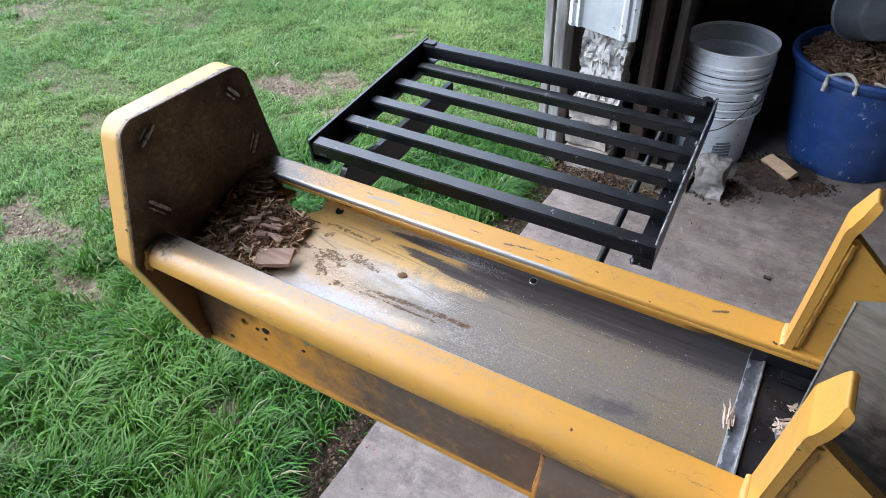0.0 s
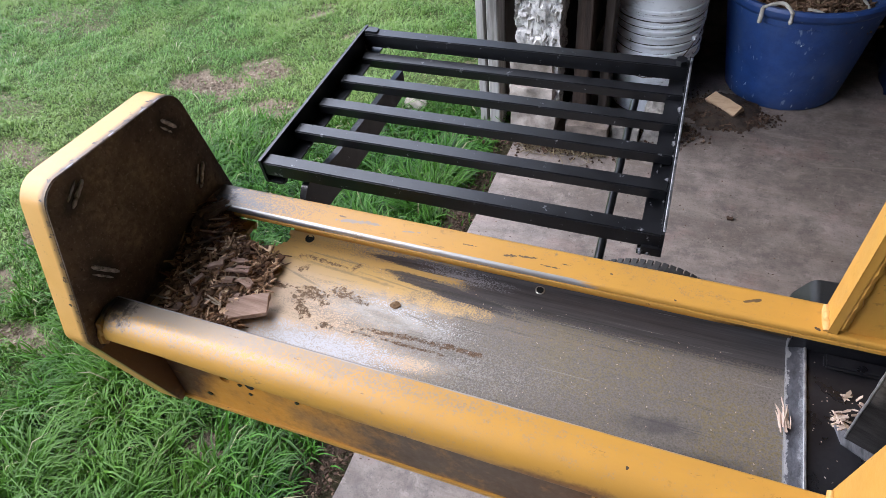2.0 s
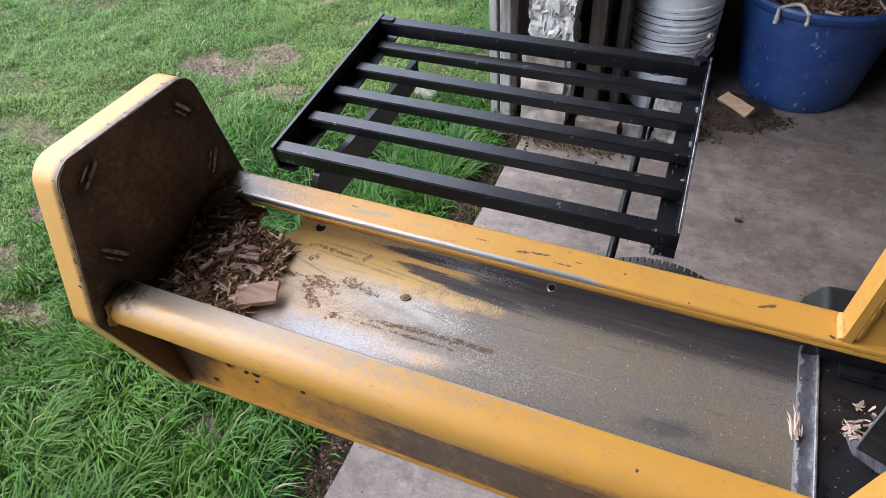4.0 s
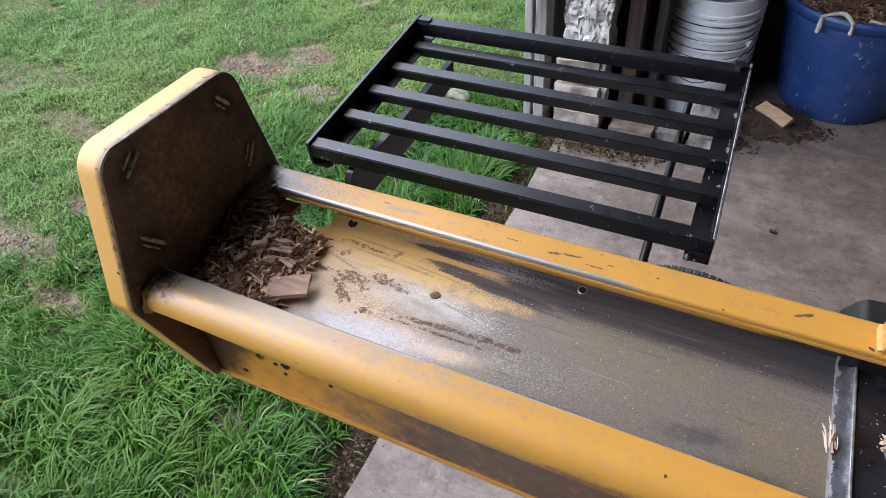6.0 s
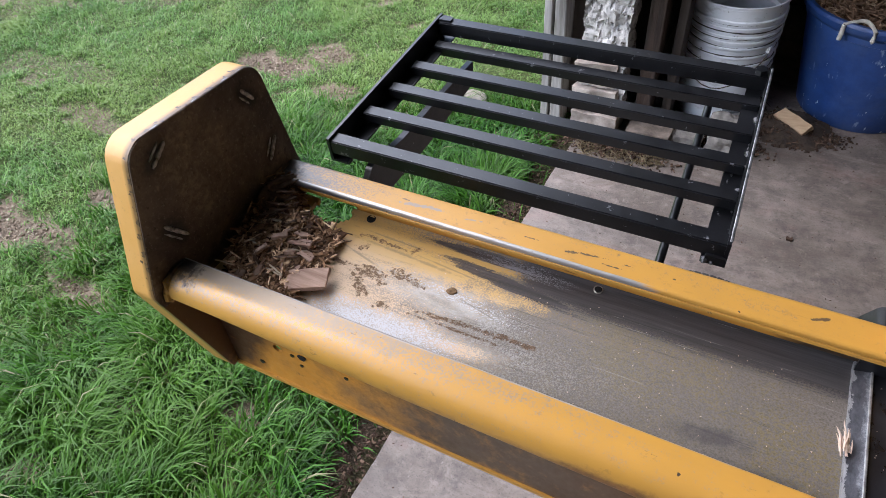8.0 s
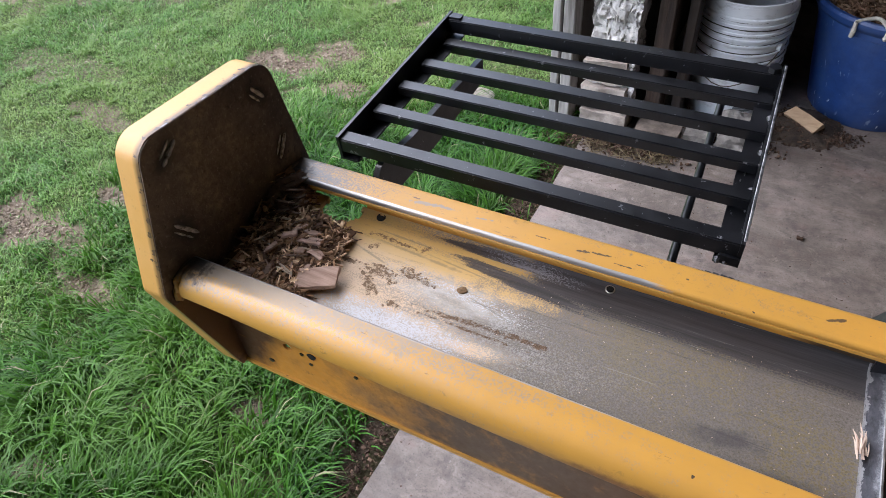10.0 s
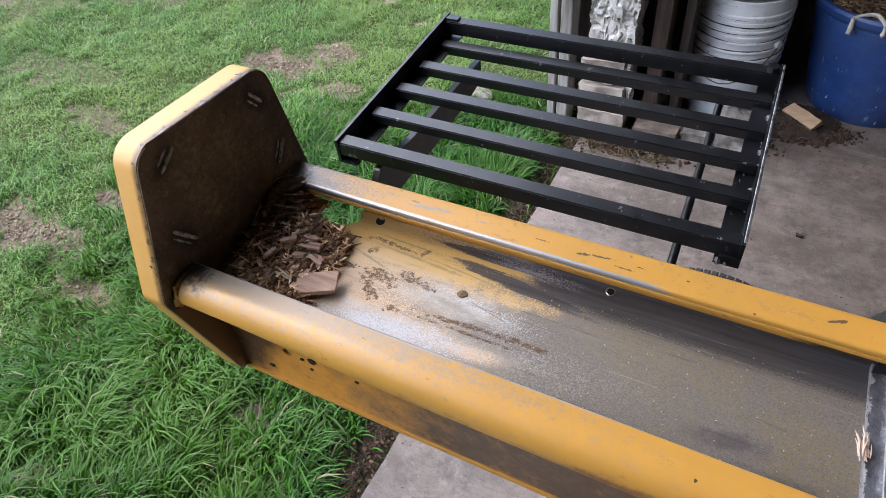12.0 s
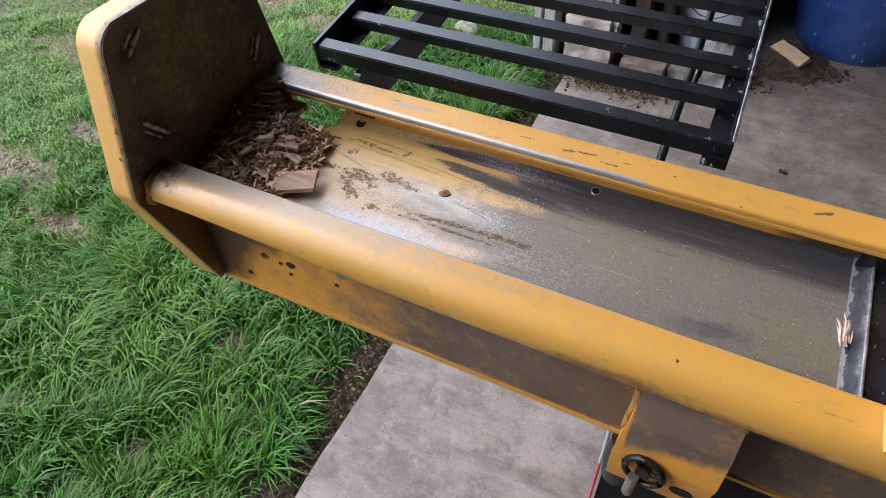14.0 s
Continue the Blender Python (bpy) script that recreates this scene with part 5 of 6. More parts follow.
def build_bracket():
    prof = rounded([(0.158, 0.868), (0.144, 0.838), (0.137, 0.795), (0.141, 0.745), (0.160, 0.705), (0.197, 0.705), (0.197, 0.868)], [0.002, 0.02, 0.03, 0.03, 0.01, 0.002, 0.002], 5)
    b = prism(prof, "x", 0.488, 0.572, 0.003, 3)
    for v in b.verts:
        if v.co.x < 0.51:
            v.co.x += 0.008 * max(0.0, (v.co.z - 0.80) / 0.06) + 0.0006 * noise.noise(v.co * 90)
        elif v.co.z < 0.80:
            v.co.x -= 0.10 * (0.80 - v.co.z)
    br = part("pivot_bracket", b, M_BRACKET, splitter, "bent yellow pivot bracket, greasy grey on top")
    c = Vector((0.5165, 0.133, 0.790))
    d = Vector((-0.1, -1, 0.15)).normalized()
    e = d.orthogonal().normalized()
    g = d.cross(e)
    ring = [c + (e * math.cos(q) + g * math.sin(q)) * 0.0158 for q in (2 * math.pi * k / 28 for k in range(29))]
    w = part("ring_washer", pipe(ring, 0.0030, 10), M_DARK_STEEL, br, "oily dark steel ring")
    for k in range(3):
        q = 2.1 * k + 0.4
        part("spoke", pipe([c, c + (e * math.cos(q) + g * math.sin(q)) * 0.0145], 0.0021, 8), M_DARK_STEEL, w)
    part("hub", pipe([c - d * 0.003, c + d * 0.003], 0.0062, 16), M_DARK_STEEL, w)
    pin = Vector((0.5105, 0.127, 0.787))
    b = pipe([pin, pin + Vector((-0.001, -0.004, -0.022))], 0.0046, 14)
    b = pipe([pin + Vector((-0.001, -0.004, -0.022)), pin + Vector((-0.001, -0.0045, -0.0245))], [0.0046, 0.0034], 14, b)
    part("pin", b, M_ZINC, br, "dull steel locking pin")
    oval = [(0.5495 + 0.0095 * math.cos(q), 0.770 + 0.0062 * math.sin(q)) for q in (2 * math.pi * k / 20 for k in range(20))]
    part("slot", prism(oval, "y", 0.1378, 0.150), M_HOLE, br, "dark oval slot")
    beads = [(0.4955 + 0.0004 * (i % 2) - 0.0005 * i, 0.1625 - i * 0.0009, 0.862 - i * 0.0040) for i in range(13)]
    part("weld_bead", pipe(beads, [0.0052, 0.0058, 0.0040, 0.0046, 0.0030, 0.0034, 0.0027, 0.0031, 0.0024, 0.0028, 0.0022, 0.002, 0.0015], 10), M_RUSTY_WELD, br, "lumpy rust-stained weld")
    top = [(0.505 + 0.0068 * i, 0.158, 0.866) for i in range(11)]
    part("weld_bead", pipe(top, [0.0026 + 0.0005 * (i % 2) for i in range(11)], 8), M_BRACKET, br)


build_bracket()


def build_undercarriage():
    tank = prism(rounded([(0.484, 0.70), (0.484, 0.36), (0.98, 0.36), (0.98, 0.70)], [0.012, 0.03, 0.03, 0.03]), "y", 0.208, 0.37, 0.004)
    tk = part("tank", tank, M_TANK, splitter, "black tank slung under the beam")
    part("edge_trim", pipe([(0.4790, 0.204, z) for z in (0.712, 0.68, 0.65, 0.622)], 0.0020, 8), M_PAIL_IN, tk, "thin pale edge trim")
    part("edge_stripe", pipe([(0.4790, 0.204, z) for z in (0.622, 0.56, 0.50, 0.38)], 0.0016, 8), M_RED, tk, "thin red edge stripe")
    part("hose", pipe([(0.498, 0.192, 0.716), (0.497, 0.190, 0.68), (0.497, 0.190, 0.645)], [0.015, 0.016, 0.015], 16), M_RUBBER_DUSTY, tk, "black rubber hose")
    part("stand_leg", box(0.99, 1.02, MID - 0.02, MID + 0.02, 0.0, BOT_Z + 0.01, 0.003), M_TANK, splitter, "black folding stand leg")
    axle = pipe([(0.50, 0.10, 0.192), (0.50, 0.876, 0.192)], 0.016, 12)
    part("axle", axle, M_BLACK, splitter)
    for y in (0.876,):
        wheel = part("wheel", pipe([(0.50, y - 0.05, 0.192), (0.50, y + 0.05, 0.192)], 0.10, 24), M_PAIL_IN, splitter, "small road wheel")
        b = lathe([(0.098, -0.035), (0.112, -0.048), (0.150, -0.055), (0.182, -0.050), (0.193, -0.036), (0.195, 0.0), (0.193, 0.036), (0.182, 0.050), (0.150, 0.055), (0.112, 0.048), (0.098, 0.035)], (0, 0, 0), 72)
        for i in range(80):
            for k, wide in ((-0.039, 0.011), (-0.014, 0.0115), (0.012, 0.0115), (0.038, 0.011)):
                lug = box(0.188, 0.1972 - (0.004 if abs(k) > 0.03 else 0), -0.0062, 0.0062, k - wide, k + wide, 0.0012, 1)
                lug.transform(Matrix.Rotation(2 * math.pi * (i + 0.5 * (wide > 0.0112)) / 80, 4, "Z") @ Matrix.Rotation(radians(9 if k > 0 else -9), 4, "X"))
                join(b, lug)
        b.transform(Matrix.Translation((0.492, y - 0.012, 0.1985)) @ Matrix.Rotation(radians(90), 4, "X"))
        part("tyre", b, M_RUBBER, wheel, "black treaded tyre", 25)
    # black rubber-covered hose box behind the beam
    b = prism(rounded([(0.660, 0.50), (0.676, 0.680), (0.694, 0.712), (0.80, 0.716), (0.80, 0.50)], [0.01, 0.02, 0.016, 0.03, 0.01]), "y", 0.52, 0.61, 0.012, 3)
    part("engine_cover", b, M_RUBBER_DUSTY, splitter, "black engine cover")


build_undercarriage()

# ---------------------------------------------------------------- slatted work table on the splitter
TILT = pose(0.0, 0.445, 0.8855, 4.7, 0, 0)


def tilted(b):
    for v in b.verts:
        v.co.x -= 0.024 * v.co.x * v.co.y / 0.33
    b.transform(TILT)
    return b


SLAT_Y = (0.0015, 0.076, 0.141, 0.206, 0.275, 0.3085)


def build_table():
    w, d = 0.503, 0.329
    side = [(0.0, 0.005), (0.0, -0.031), (0.026, -0.031), (0.026, -0.0285), (0.0042, -0.0285), (0.0042, 0.005)]
    outline = [(x, z) for x, z in side]
    left = prism(outline, "y", 0.0, d, 0.0008, 1)
    table = part("work_table", tilted(left), M_BLACK, splitter, "black slatted steel side table")
    right = prism([(w - x, z) for x, z in side], "y", 0.0, d, 0.0008, 1)
    part("side_angle", tilted(right), M_BLACK, table, "black angle iron")
    edge = box(w - 0.0026, w + 0.0004, 0.004, d - 0.004, 0.0046, 0.0060, 0.0006, 1)
    part("worn_edge", tilted(edge), M_WORN_EDGE, table, "edge rubbed to bare metal")
    for i in range(6):
        y = SLAT_Y[i]
        x0 = 0.0045 if 0 < i < 5 else 0.0
        top = (0.001, -0.006, -0.010, -0.014, -0.020, 0.001)[i]
        b = box(x0 + 0.0005 + 0.0015 * i * (i < 5), w - x0 - 0.0005, y, y + 0.0195, top - (0.0148 if 0 < i < 5 else 0.0215), top, 0.0014, 2)
        part("slat", tilted(b), M_BLACK, table)
        if i < 5:
            blob = pipe([(w - 0.010, y + 0.021, -0.034), (w - 0.006, y + 0.023, -0.028), (w - 0.0045, y + 0.022, -0.018)], [0.002, 0.0035, 0.002], 8)
            part("weld_bead", tilted(blob), M_BLACK, table)
    for x, y in ((0.018, 0.010), (w - 0.018, 0.026), (w - 0.018, d - 0.02), (0.018, d - 0.02)):
        bolt = pipe([(x, y, -0.035), (x, y, -0.031)], 0.0075, 12)
        part("rubber_foot", tilted(bolt), M_RUBBER_DUSTY, table)
    for x, y in ((w - 0.014, d - 0.012),):
        part("bolt_head", tilted(pipe([(x, y, 0.001), (x, y, 0.008)], 0.008, 6)), M_BLACK, table)
    # carrying arms
    arm = [(0.445, 0.798), (0.432, 0.838), (0.450, 0.860), (0.53, 0.852), (0.755, 0.856), (0.755, 0.818), (0.60, 0.800), (0.475, 0.797)]
    b = prism(rounded(arm, [0.016, 0.016, 0.012, 0.02, 0.004, 0.01, 0.03, 0.006]), "x", 0.054, 0.063, 0.0012)
    part("flat_arm", b, M_BLACK, table, "flat black carrying arm with a rounded end")
    for i in range(5):
        y = SLAT_Y[i]
        part("weld_bead", tilted(pipe([(0.0055, y + 0.020, -0.0275), (0.008, y + 0.026, -0.024), (0.0055, y + 0.031, -0.0275)], [0.002, 0.0038, 0.002], 8)), M_WELD_BLACK, table, "knobbly black weld")
    plate = prism(rounded([(0.004, 0.0), (0.026, 0.0), (0.026, 0.012), (0.008, 0.014)], [0.002] * 4), "z", 0.0012, 0.0042)
    plate.transform(Matrix.Translation((0, d - 0.016, 0)))
    part("corner_plate", tilted(plate), M_BLACK, table)
    ear = prism(rounded([(w - 0.022, -0.027), (w - 0.001, -0.027), (w - 0.001, -0.016), (w - 0.022, -0.016)], [0.006, 0.006, 0.002, 0.002]), "y", -0.003, 0.001)
    part("corner_plate", tilted(ear), M_BLACK, table, "rounded black corner plate")
    for i, (x, y, z) in enumerate(((w - 0.006, 0.002, -0.026), (w - 0.014, 0.0, -0.0265), (w - 0.022, -0.002, -0.0255), (w - 0.004, 0.03, -0.016), (w - 0.006, 0.10, -0.014), (w - 0.005, 0.17, -0.016), (w - 0.005, 0.235, -0.014))):
        part("weld_bead", tilted(pipe([(x, y - 0.004, z), (x, y, z + 0.002), (x, y + 0.005, z)], [0.002, 0.0045, 0.002], 8)), M_WELD_BLACK, table)
    r = random.Random(41)
    for i in range(16):
        y = 0.004 + 0.30 * r.random() ** 1.4
        x, z = w - 0.0052 - 0.018 * r.random() ** 2, -0.0278
        if i % 2:
            x, z = w - 0.0044, -0.026 + 0.028 * r.random()
        l = r.uniform(0.0012, 0.0042)
        part("worn_spot", tilted(pipe([(x, y - l, z), (x - 0.0003, y, z + 0.0002), (x, y + l, z)], [0.0003, r.uniform(0.0007, 0.0016), 0.0003], 6)), M_WORN_EDGE, table, "paint chipped to bare metal")
    part("round_arm", pipe([(0.436, 0.36, 0.800), (0.436, 0.46, 0.818), (0.424, 0.78, 0.850)], 0.0052, 12), M_BLACK, table, "round black carrying arm")


build_table()

# ---------------------------------------------------------------- loose things on and round the splitter


def build_debris_heap():
    r = random.Random(3)

    def place(i):
        u, v = r.random(), r.random()
        x = 0.004 + (0.118 - 0.30 * max(0, 0.19 + 0.160 * v - 0.24)) * u ** 1.2
        y = 0.192 + 0.160 * v
        fall = max(0.0, 1 - x / 0.11)
        top = FLOOR_Z + 0.001 + 0.040 * fall * (0.18 + 0.82 * (y - 0.19) / 0.16)
        if y > 0.316:
            x *= 0.26
        lead = max(0.0, (0.289 - y) * 0.37)
        x = lead + x * (1 - lead / 0.12)
        x += r.uniform(-0.004, 0.004) + 0.028 * (v - 0.4) * u
        if ((x - 0.072) / 0.040) ** 2 + ((y - 0.350) / 0.034) ** 2 < 1:
            x, y = 0.030 * r.random(), 0.25 + 0.07 * r.random()
        return (x, y, top - 0.018 * r.random() * fall + 0.003), 0.38

    def size(i):
        k = r.random()
        if k < 0.55:
            return r.uniform(0.004, 0.017), r.uniform(0.0004, 0.0013), r.uniform(0.0003, 0.0008)
        if k < 0.93:
            return r.uniform(0.0012, 0.006), r.uniform(0.0010, 0.0036), r.uniform(0.0005, 0.0014)
        return r.uniform(0.005, 0.010), r.uniform(0.0025, 0.0048), r.uniform(0.0008, 0.0016)

    v, f = scatter(r, 2900, place, size)
    stuff("wood_debris", v, f, M_DEBRIS, "heap of dark bark shreds and splinters against the foot plate", "wood debris")
    # packed bed under the shreds
    b = bmesh.new()
    n = 16
    g = []
    for i in range(n + 1):
        row = []
        for k in range(n + 1):
            x, y = 0.0005 + 0.100 * i / n, 0.192 + 0.165 * k / n
            fall = 1 - i / n
            z = FLOOR_Z - 0.014 + 0.042 * fall * (0.40 + 0.60 * k / n) + 0.005 * noise.noise((x * 80, y * 80, 2))
            if k > n - 4 and i > 4:
                z -= 0.05
            row.append(b.verts.new((x, y, z)))
        g.append(row)
    for i in range(n):
        for k in range(n):
            if not (k >= n - 4 and i >= 4) and g[i][k].co.x > (0.289 - g[i][k].co.y) * 0.37:
                b.faces.new((g[i][k], g[i + 1][k], g[i + 1][k + 1], g[i][k + 1]))
    r2 = bmesh.ops.extrude_face_region(b, geom=b.faces[:])
    for e in r2["geom"]:
        if isinstance(e, bmesh.types.BMVert):
            e.co.z = 0.842
    thing("debris_bed", b, M_CRUMB_BED, "packed dark wood crumbs under the bark shreds", "wood debris", "", "stuff")


build_debris_heap()


def ribbon(pts, width, thick, twist=0.0):
    """A thin torn strip that follows pts, tapered at both ends."""
    b = bmesh.new()
    rings = []
    n = len(pts)
    for i, p in enumerate(pts):
        p = Vector(p)
        t = (Vector(pts[min(i + 1, n - 1)]) - Vector(pts[max(i - 1, 0)])).normalized()
        side = t.cross(Vector((math.sin(twist + 0.25 * i), 0.2, math.cos(twist + 0.25 * i)))).normalized()
        up = side.cross(t)
        w = width * (0.35 + 0.65 * math.sin(math.pi * (0.08 + 0.84 * i / (n - 1)))) * (1 + 0.25 * noise.noise(p * 220))
        rings.append([b.verts.new(p + side * (w * a) + up * (thick * c)) for a, c in ((-0.5, -0.4), (-0.25, 0.5), (0.25, 0.5), (0.5, -0.4))])
    for a, c in zip(rings, rings[1:]):
        for k in range(4):
            b.faces.new((a[k], a[(k + 1) % 4], c[(k + 1) % 4], c[k]))
    b.faces.new(rings[0][::-1])
    b.faces.new(rings[-1])
    return b


def heap_top(x, y):
    fall = max(0.0, 1 - x / 0.11)
    return FLOOR_Z + 0.004 + 0.040 * fall * (0.18 + 0.82 * (y - 0.19) / 0.16)


def build_bark():
    r = random.Random(17)
    # long curled strips of bark hanging from the far rail
    for i in range(9):
        y0, z0 = 0.352 - 0.003 * (i % 3), 0.905 - 0.0045 * (i % 4)
        bow, drop = r.uniform(0.028, 0.062), r.uniform(0.030, 0.055)
        pts = []
        for k in range(11):
            q = k / 10
            x = 0.022 - 0.018 * math.sin(math.pi * min(1, q * 1.15)) + 0.014 * q * q + 0.0014 * i
            y = y0 - bow * math.sin(math.pi * q * 0.72) + 0.010 * q
            pts.append((x, y, max(heap_top(x, y) + 0.002, z0 + 0.006 * math.sin(math.pi * q) - drop * q * 0.55)))
        thing("bark_strip", ribbon(pts, r.uniform(0.004, 0.009), 0.0016, r.uniform(-0.6, 0.6)), M_BARK, "long curled strip of dark bark under the rail", "bark", "curled bark strips")
    # straight splinters lying on the heap
    for i in range(26):
        x, y = r.uniform(0.018, 0.095), r.uniform(0.205, 0.335)
        a, l = r.gauss(0.35, 0.55), r.uniform(0.014, 0.034)
        if y > 0.300 and x > 0.030:
            continue
        pts = []
        for k in range(5):
            q = (k / 4 - 0.5) * l
            px, py = x + math.cos(a) * q, y + math.sin(a) * q
            pts.append((px, py, heap_top(x, y) + 0.003 + 0.0012 * math.sin(k * 1.4) + 0.10 * q))
        thing("splinter", ribbon(pts, r.uniform(0.0016, 0.0042), 0.0012, r.uniform(-0.5, 0.5)), (M_SPLINTER, M_BARK, M_PINK)[i % 3], "thin torn wood splinter on the bark heap", "splinter", "splinters on the heap")
    # flat bark flakes along the edge of the heap
    for i, (x, y, sx, sy, a) in enumerate(((0.076, 0.288, 0.010, 0.0035, 15), (0.094, 0.268, 0.014, 0.004, -10), (0.078, 0.262, 0.007, 0.0045, 40), (0.102, 0.248, 0.008, 0.004, 5), (0.064, 0.225, 0.008, 0.0045, 70), (0.048, 0.212, 0.008, 0.006, 30))):
        b = prism([(-sx, -sy * 0.6), (sx * 0.5, -sy), (sx, sy * 0.3), (sx * 0.2, sy), (-sx * 0.8, sy * 0.7)], "z", -0.0016, 0.0016)
        bmesh.ops.subdivide_edges(b, edges=b.edges[:], cuts=2, use_grid_fill=True)
        roughen(b, 0.0016, 110, i)
        b.transform(pose(x, y, heap_top(x, y) + 0.002, r.uniform(-16, 16), r.uniform(-14, 14), a))
        thing("bark_flake", b, M_PINK if i < 4 else M_BARK, "rough flake of reddish bark on the heap", "bark", "bark flakes")


M_PINK = make_simple("pinkish_wood", (0.30, 0.185, 0.130), (0.54, 0.375, 0.285), 60, (0.75, 0.9), 0.0, 120, 0.002, 0.8, stretch=(0.3, 4, 1), spots=((0.10, 0.06, 0.04), 110, 0.66))
M_BARK = make_simple("stringy_bark", (0.075, 0.044, 0.030), (0.22, 0.14, 0.095), 60, (0.8, 0.95), 0.0, 200, 0.001, 0.7, stretch=(1, 2, 2))
M_SPLINTER = make_simple("old_splinter", (0.30, 0.22, 0.15), (0.50, 0.40, 0.29), 60, (0.75, 0.9), 0.0, 200, 0.001)
build_bark()


def build_chip():
    b = prism([(-0.0225, -0.0135), (0.0215, -0.0130), (0.0225, 0.0125), (-0.0215, 0.0130)], "z", -0.0022, 0.0022)
    bmesh.ops.subdivide_edges(b, edges=b.edges[:], cuts=5, use_grid_fill=True)
    roughen(b, 0.0013, 110)
    b.transform(pose(0.1180, 0.2365, FLOOR_Z + 0.0100, 4, -3, 25))
    thing("wood_chip", b, M_PINK, "flat pinkish split wood chip on the bark debris", "wood chip")
    for i, (x, y, z, l, w, a) in enumerate(((0.084, 0.272, 0.886, 0.013, 0.0022, 20), (0.098, 0.262, 0.881, 0.011, 0.0028, -8), (0.062, 0.268, 0.893, 0.009, 0.0026, 44), (0.086, 0.280, 0.883, 0.010, 0.002, 10), (0.052, 0.245, 0.889, 0.009, 0.0024, 70))):
        b = prism([(-l, -w * 0.6), (l * 0.9, -w * 1.2), (l, w * 0.5), (-l * 0.7, w)], "z", -0.002, 0.002)
        bmesh.ops.subdivide_edges(b, edges=b.edges[:], cuts=3, use_grid_fill=True)
        roughen(b, 0.0014, 120, i)
        b.transform(pose(x, y, z, 14, 9 - 5 * i, a))
        thing("wood_chip", b, M_PINK, "small reddish wood chip on the bark debris", "wood chip", "small chips on the heap")


build_chip()


M_MUD = make_simple("dried_mud", (0.11, 0.065, 0.03), (0.27, 0.17, 0.085), 300, (0.9, 0.97), 0.0, 300, 0.002)


def build_splinters():
    r = random.Random(8)

    def sliver(base, tip, w):
        """A torn sliver, thin and pointed, from base to tip."""
        a, c = Vector(base), Vector(tip)
        d = (c - a)
        sidew = d.cross(Vector((0, 0, 1))).normalized()
        pts = [a + d * q + sidew * r.gauss(0, w * 0.35) + Vector((0, 0, 0.002 * math.sin(3 * q))) for q in (0, 0.25, 0.5, 0.75, 1)]
        return pipe(pts, [w * 0.7, w, w * 0.85, w * 0.6, w * 0.15], 5)

    def tuft(name, x, y, z, count, length, spread, heading, label):
        hold = holder(name, (x, y, z), label, "wood shavings")
        for i in range(count):
            a = radians(heading + r.gauss(0, spread))
            l = length * r.uniform(0.45, 1.15)
            o = Vector((x + r.gauss(0, length * 0.12), y + r.gauss(0, length * 0.16), z + 0.0012 + r.uniform(0, 0.004)))
            part("sliver", sliver(o, o + Vector((math.cos(a) * l, math.sin(a) * l, r.uniform(-0.001, 0.006))), r.uniform(0.0005, 0.0011)), M_PALE_CHIP, hold)

    tuft("wood_splinters", 0.6240, 0.261, FLOOR_Z + 0.003, 26, 0.016, 8, 98, "pale torn wood splinters caught on the steel strip")
    # a small pile of flat shavings and crumbs against the edge of the wedge
    pile = holder("wood_shavings", (0.668, 0.285, FLOOR_Z + 0.0035), "pale flat wood shavings and brown crumbs at the wedge", "wood shavings")
    for i in range(46):
        q = abs(r.gauss(0, 0.5))
        a = r.uniform(0, 6.28)
        x, y = 0.667 + 0.0085 * q * math.cos(a), 0.281 + 0.0115 * q * math.sin(a)
        if i > 33:
            x, y = 0.668 + 0.014 * r.random(), 0.286 + 0.022 * r.random()
        l, w = r.uniform(0.0020, 0.0062), r.uniform(0.0007, 0.0019)
        b = prism([(-l, -w * 0.5), (l * 0.6, -w), (l, w * 0.2), (l * 0.3, w), (-l * 0.8, w * 0.7)], "z", -0.0004, 0.0004)
        b.transform(pose(x, y, FLOOR_Z + 0.0045 + 0.0055 * max(0.0, 1 - 1.3 * q) * r.random(), r.uniform(-25, 25), r.uniform(-25, 25), math.degrees(r.gauss(0.6, 0.8))))
        part("shaving", b, (M_PALE_CHIP, M_PALE_CHIP, M_PALE_CHIP, M_SPLINTER, M_BARK)[i % 5], pile)
    v, f = scatter(r, 70, lambda i: ((r.uniform(0.645, 0.74), r.gauss(0.285, 0.035), FLOOR_Z + 0.0038), 0.1), lambda i: (r.uniform(0.0002, 0.0008), r.uniform(0.0002, 0.0004), 0.0002))
    stuff("sawdust", v, f, M_PALE_CHIP, "pale sawdust specks on the black sliding plate", "sawdust")

    def lie(i):
        y, x = r.uniform(0.215, 0.335), r.uniform(0.14, 0.62) ** 0.8
        return (x, y, trough_z((y - MID) / 0.0955) + 0.0003), 0.1

    v, f = scatter(r, 190, lie, lambda i: (r.uniform(0.0002, 0.0007), r.uniform(0.0002, 0.0004), 0.0002))
    stuff("grit", v, f, M_PALE_CHIP, "wood grit scattered on the trough floor", "grit")
    b = bmesh.new()
    bmesh.ops.create_icosphere(b, subdivisions=3, radius=1, matrix=Matrix.LocRotScale((0.2590, 0.2925, trough_z(0.29) + 0.0005), None, (0.0058, 0.0044, 0.0026)))
    roughen(b, 0.0012, 260)
    thing("mud_lump", b, M_MUD, "small dried lump of mud on the trough floor", "mud", "", "", 60)


build_splinters()

# ---------------------------------------------------------------- pails, tub and clutter by the jamb


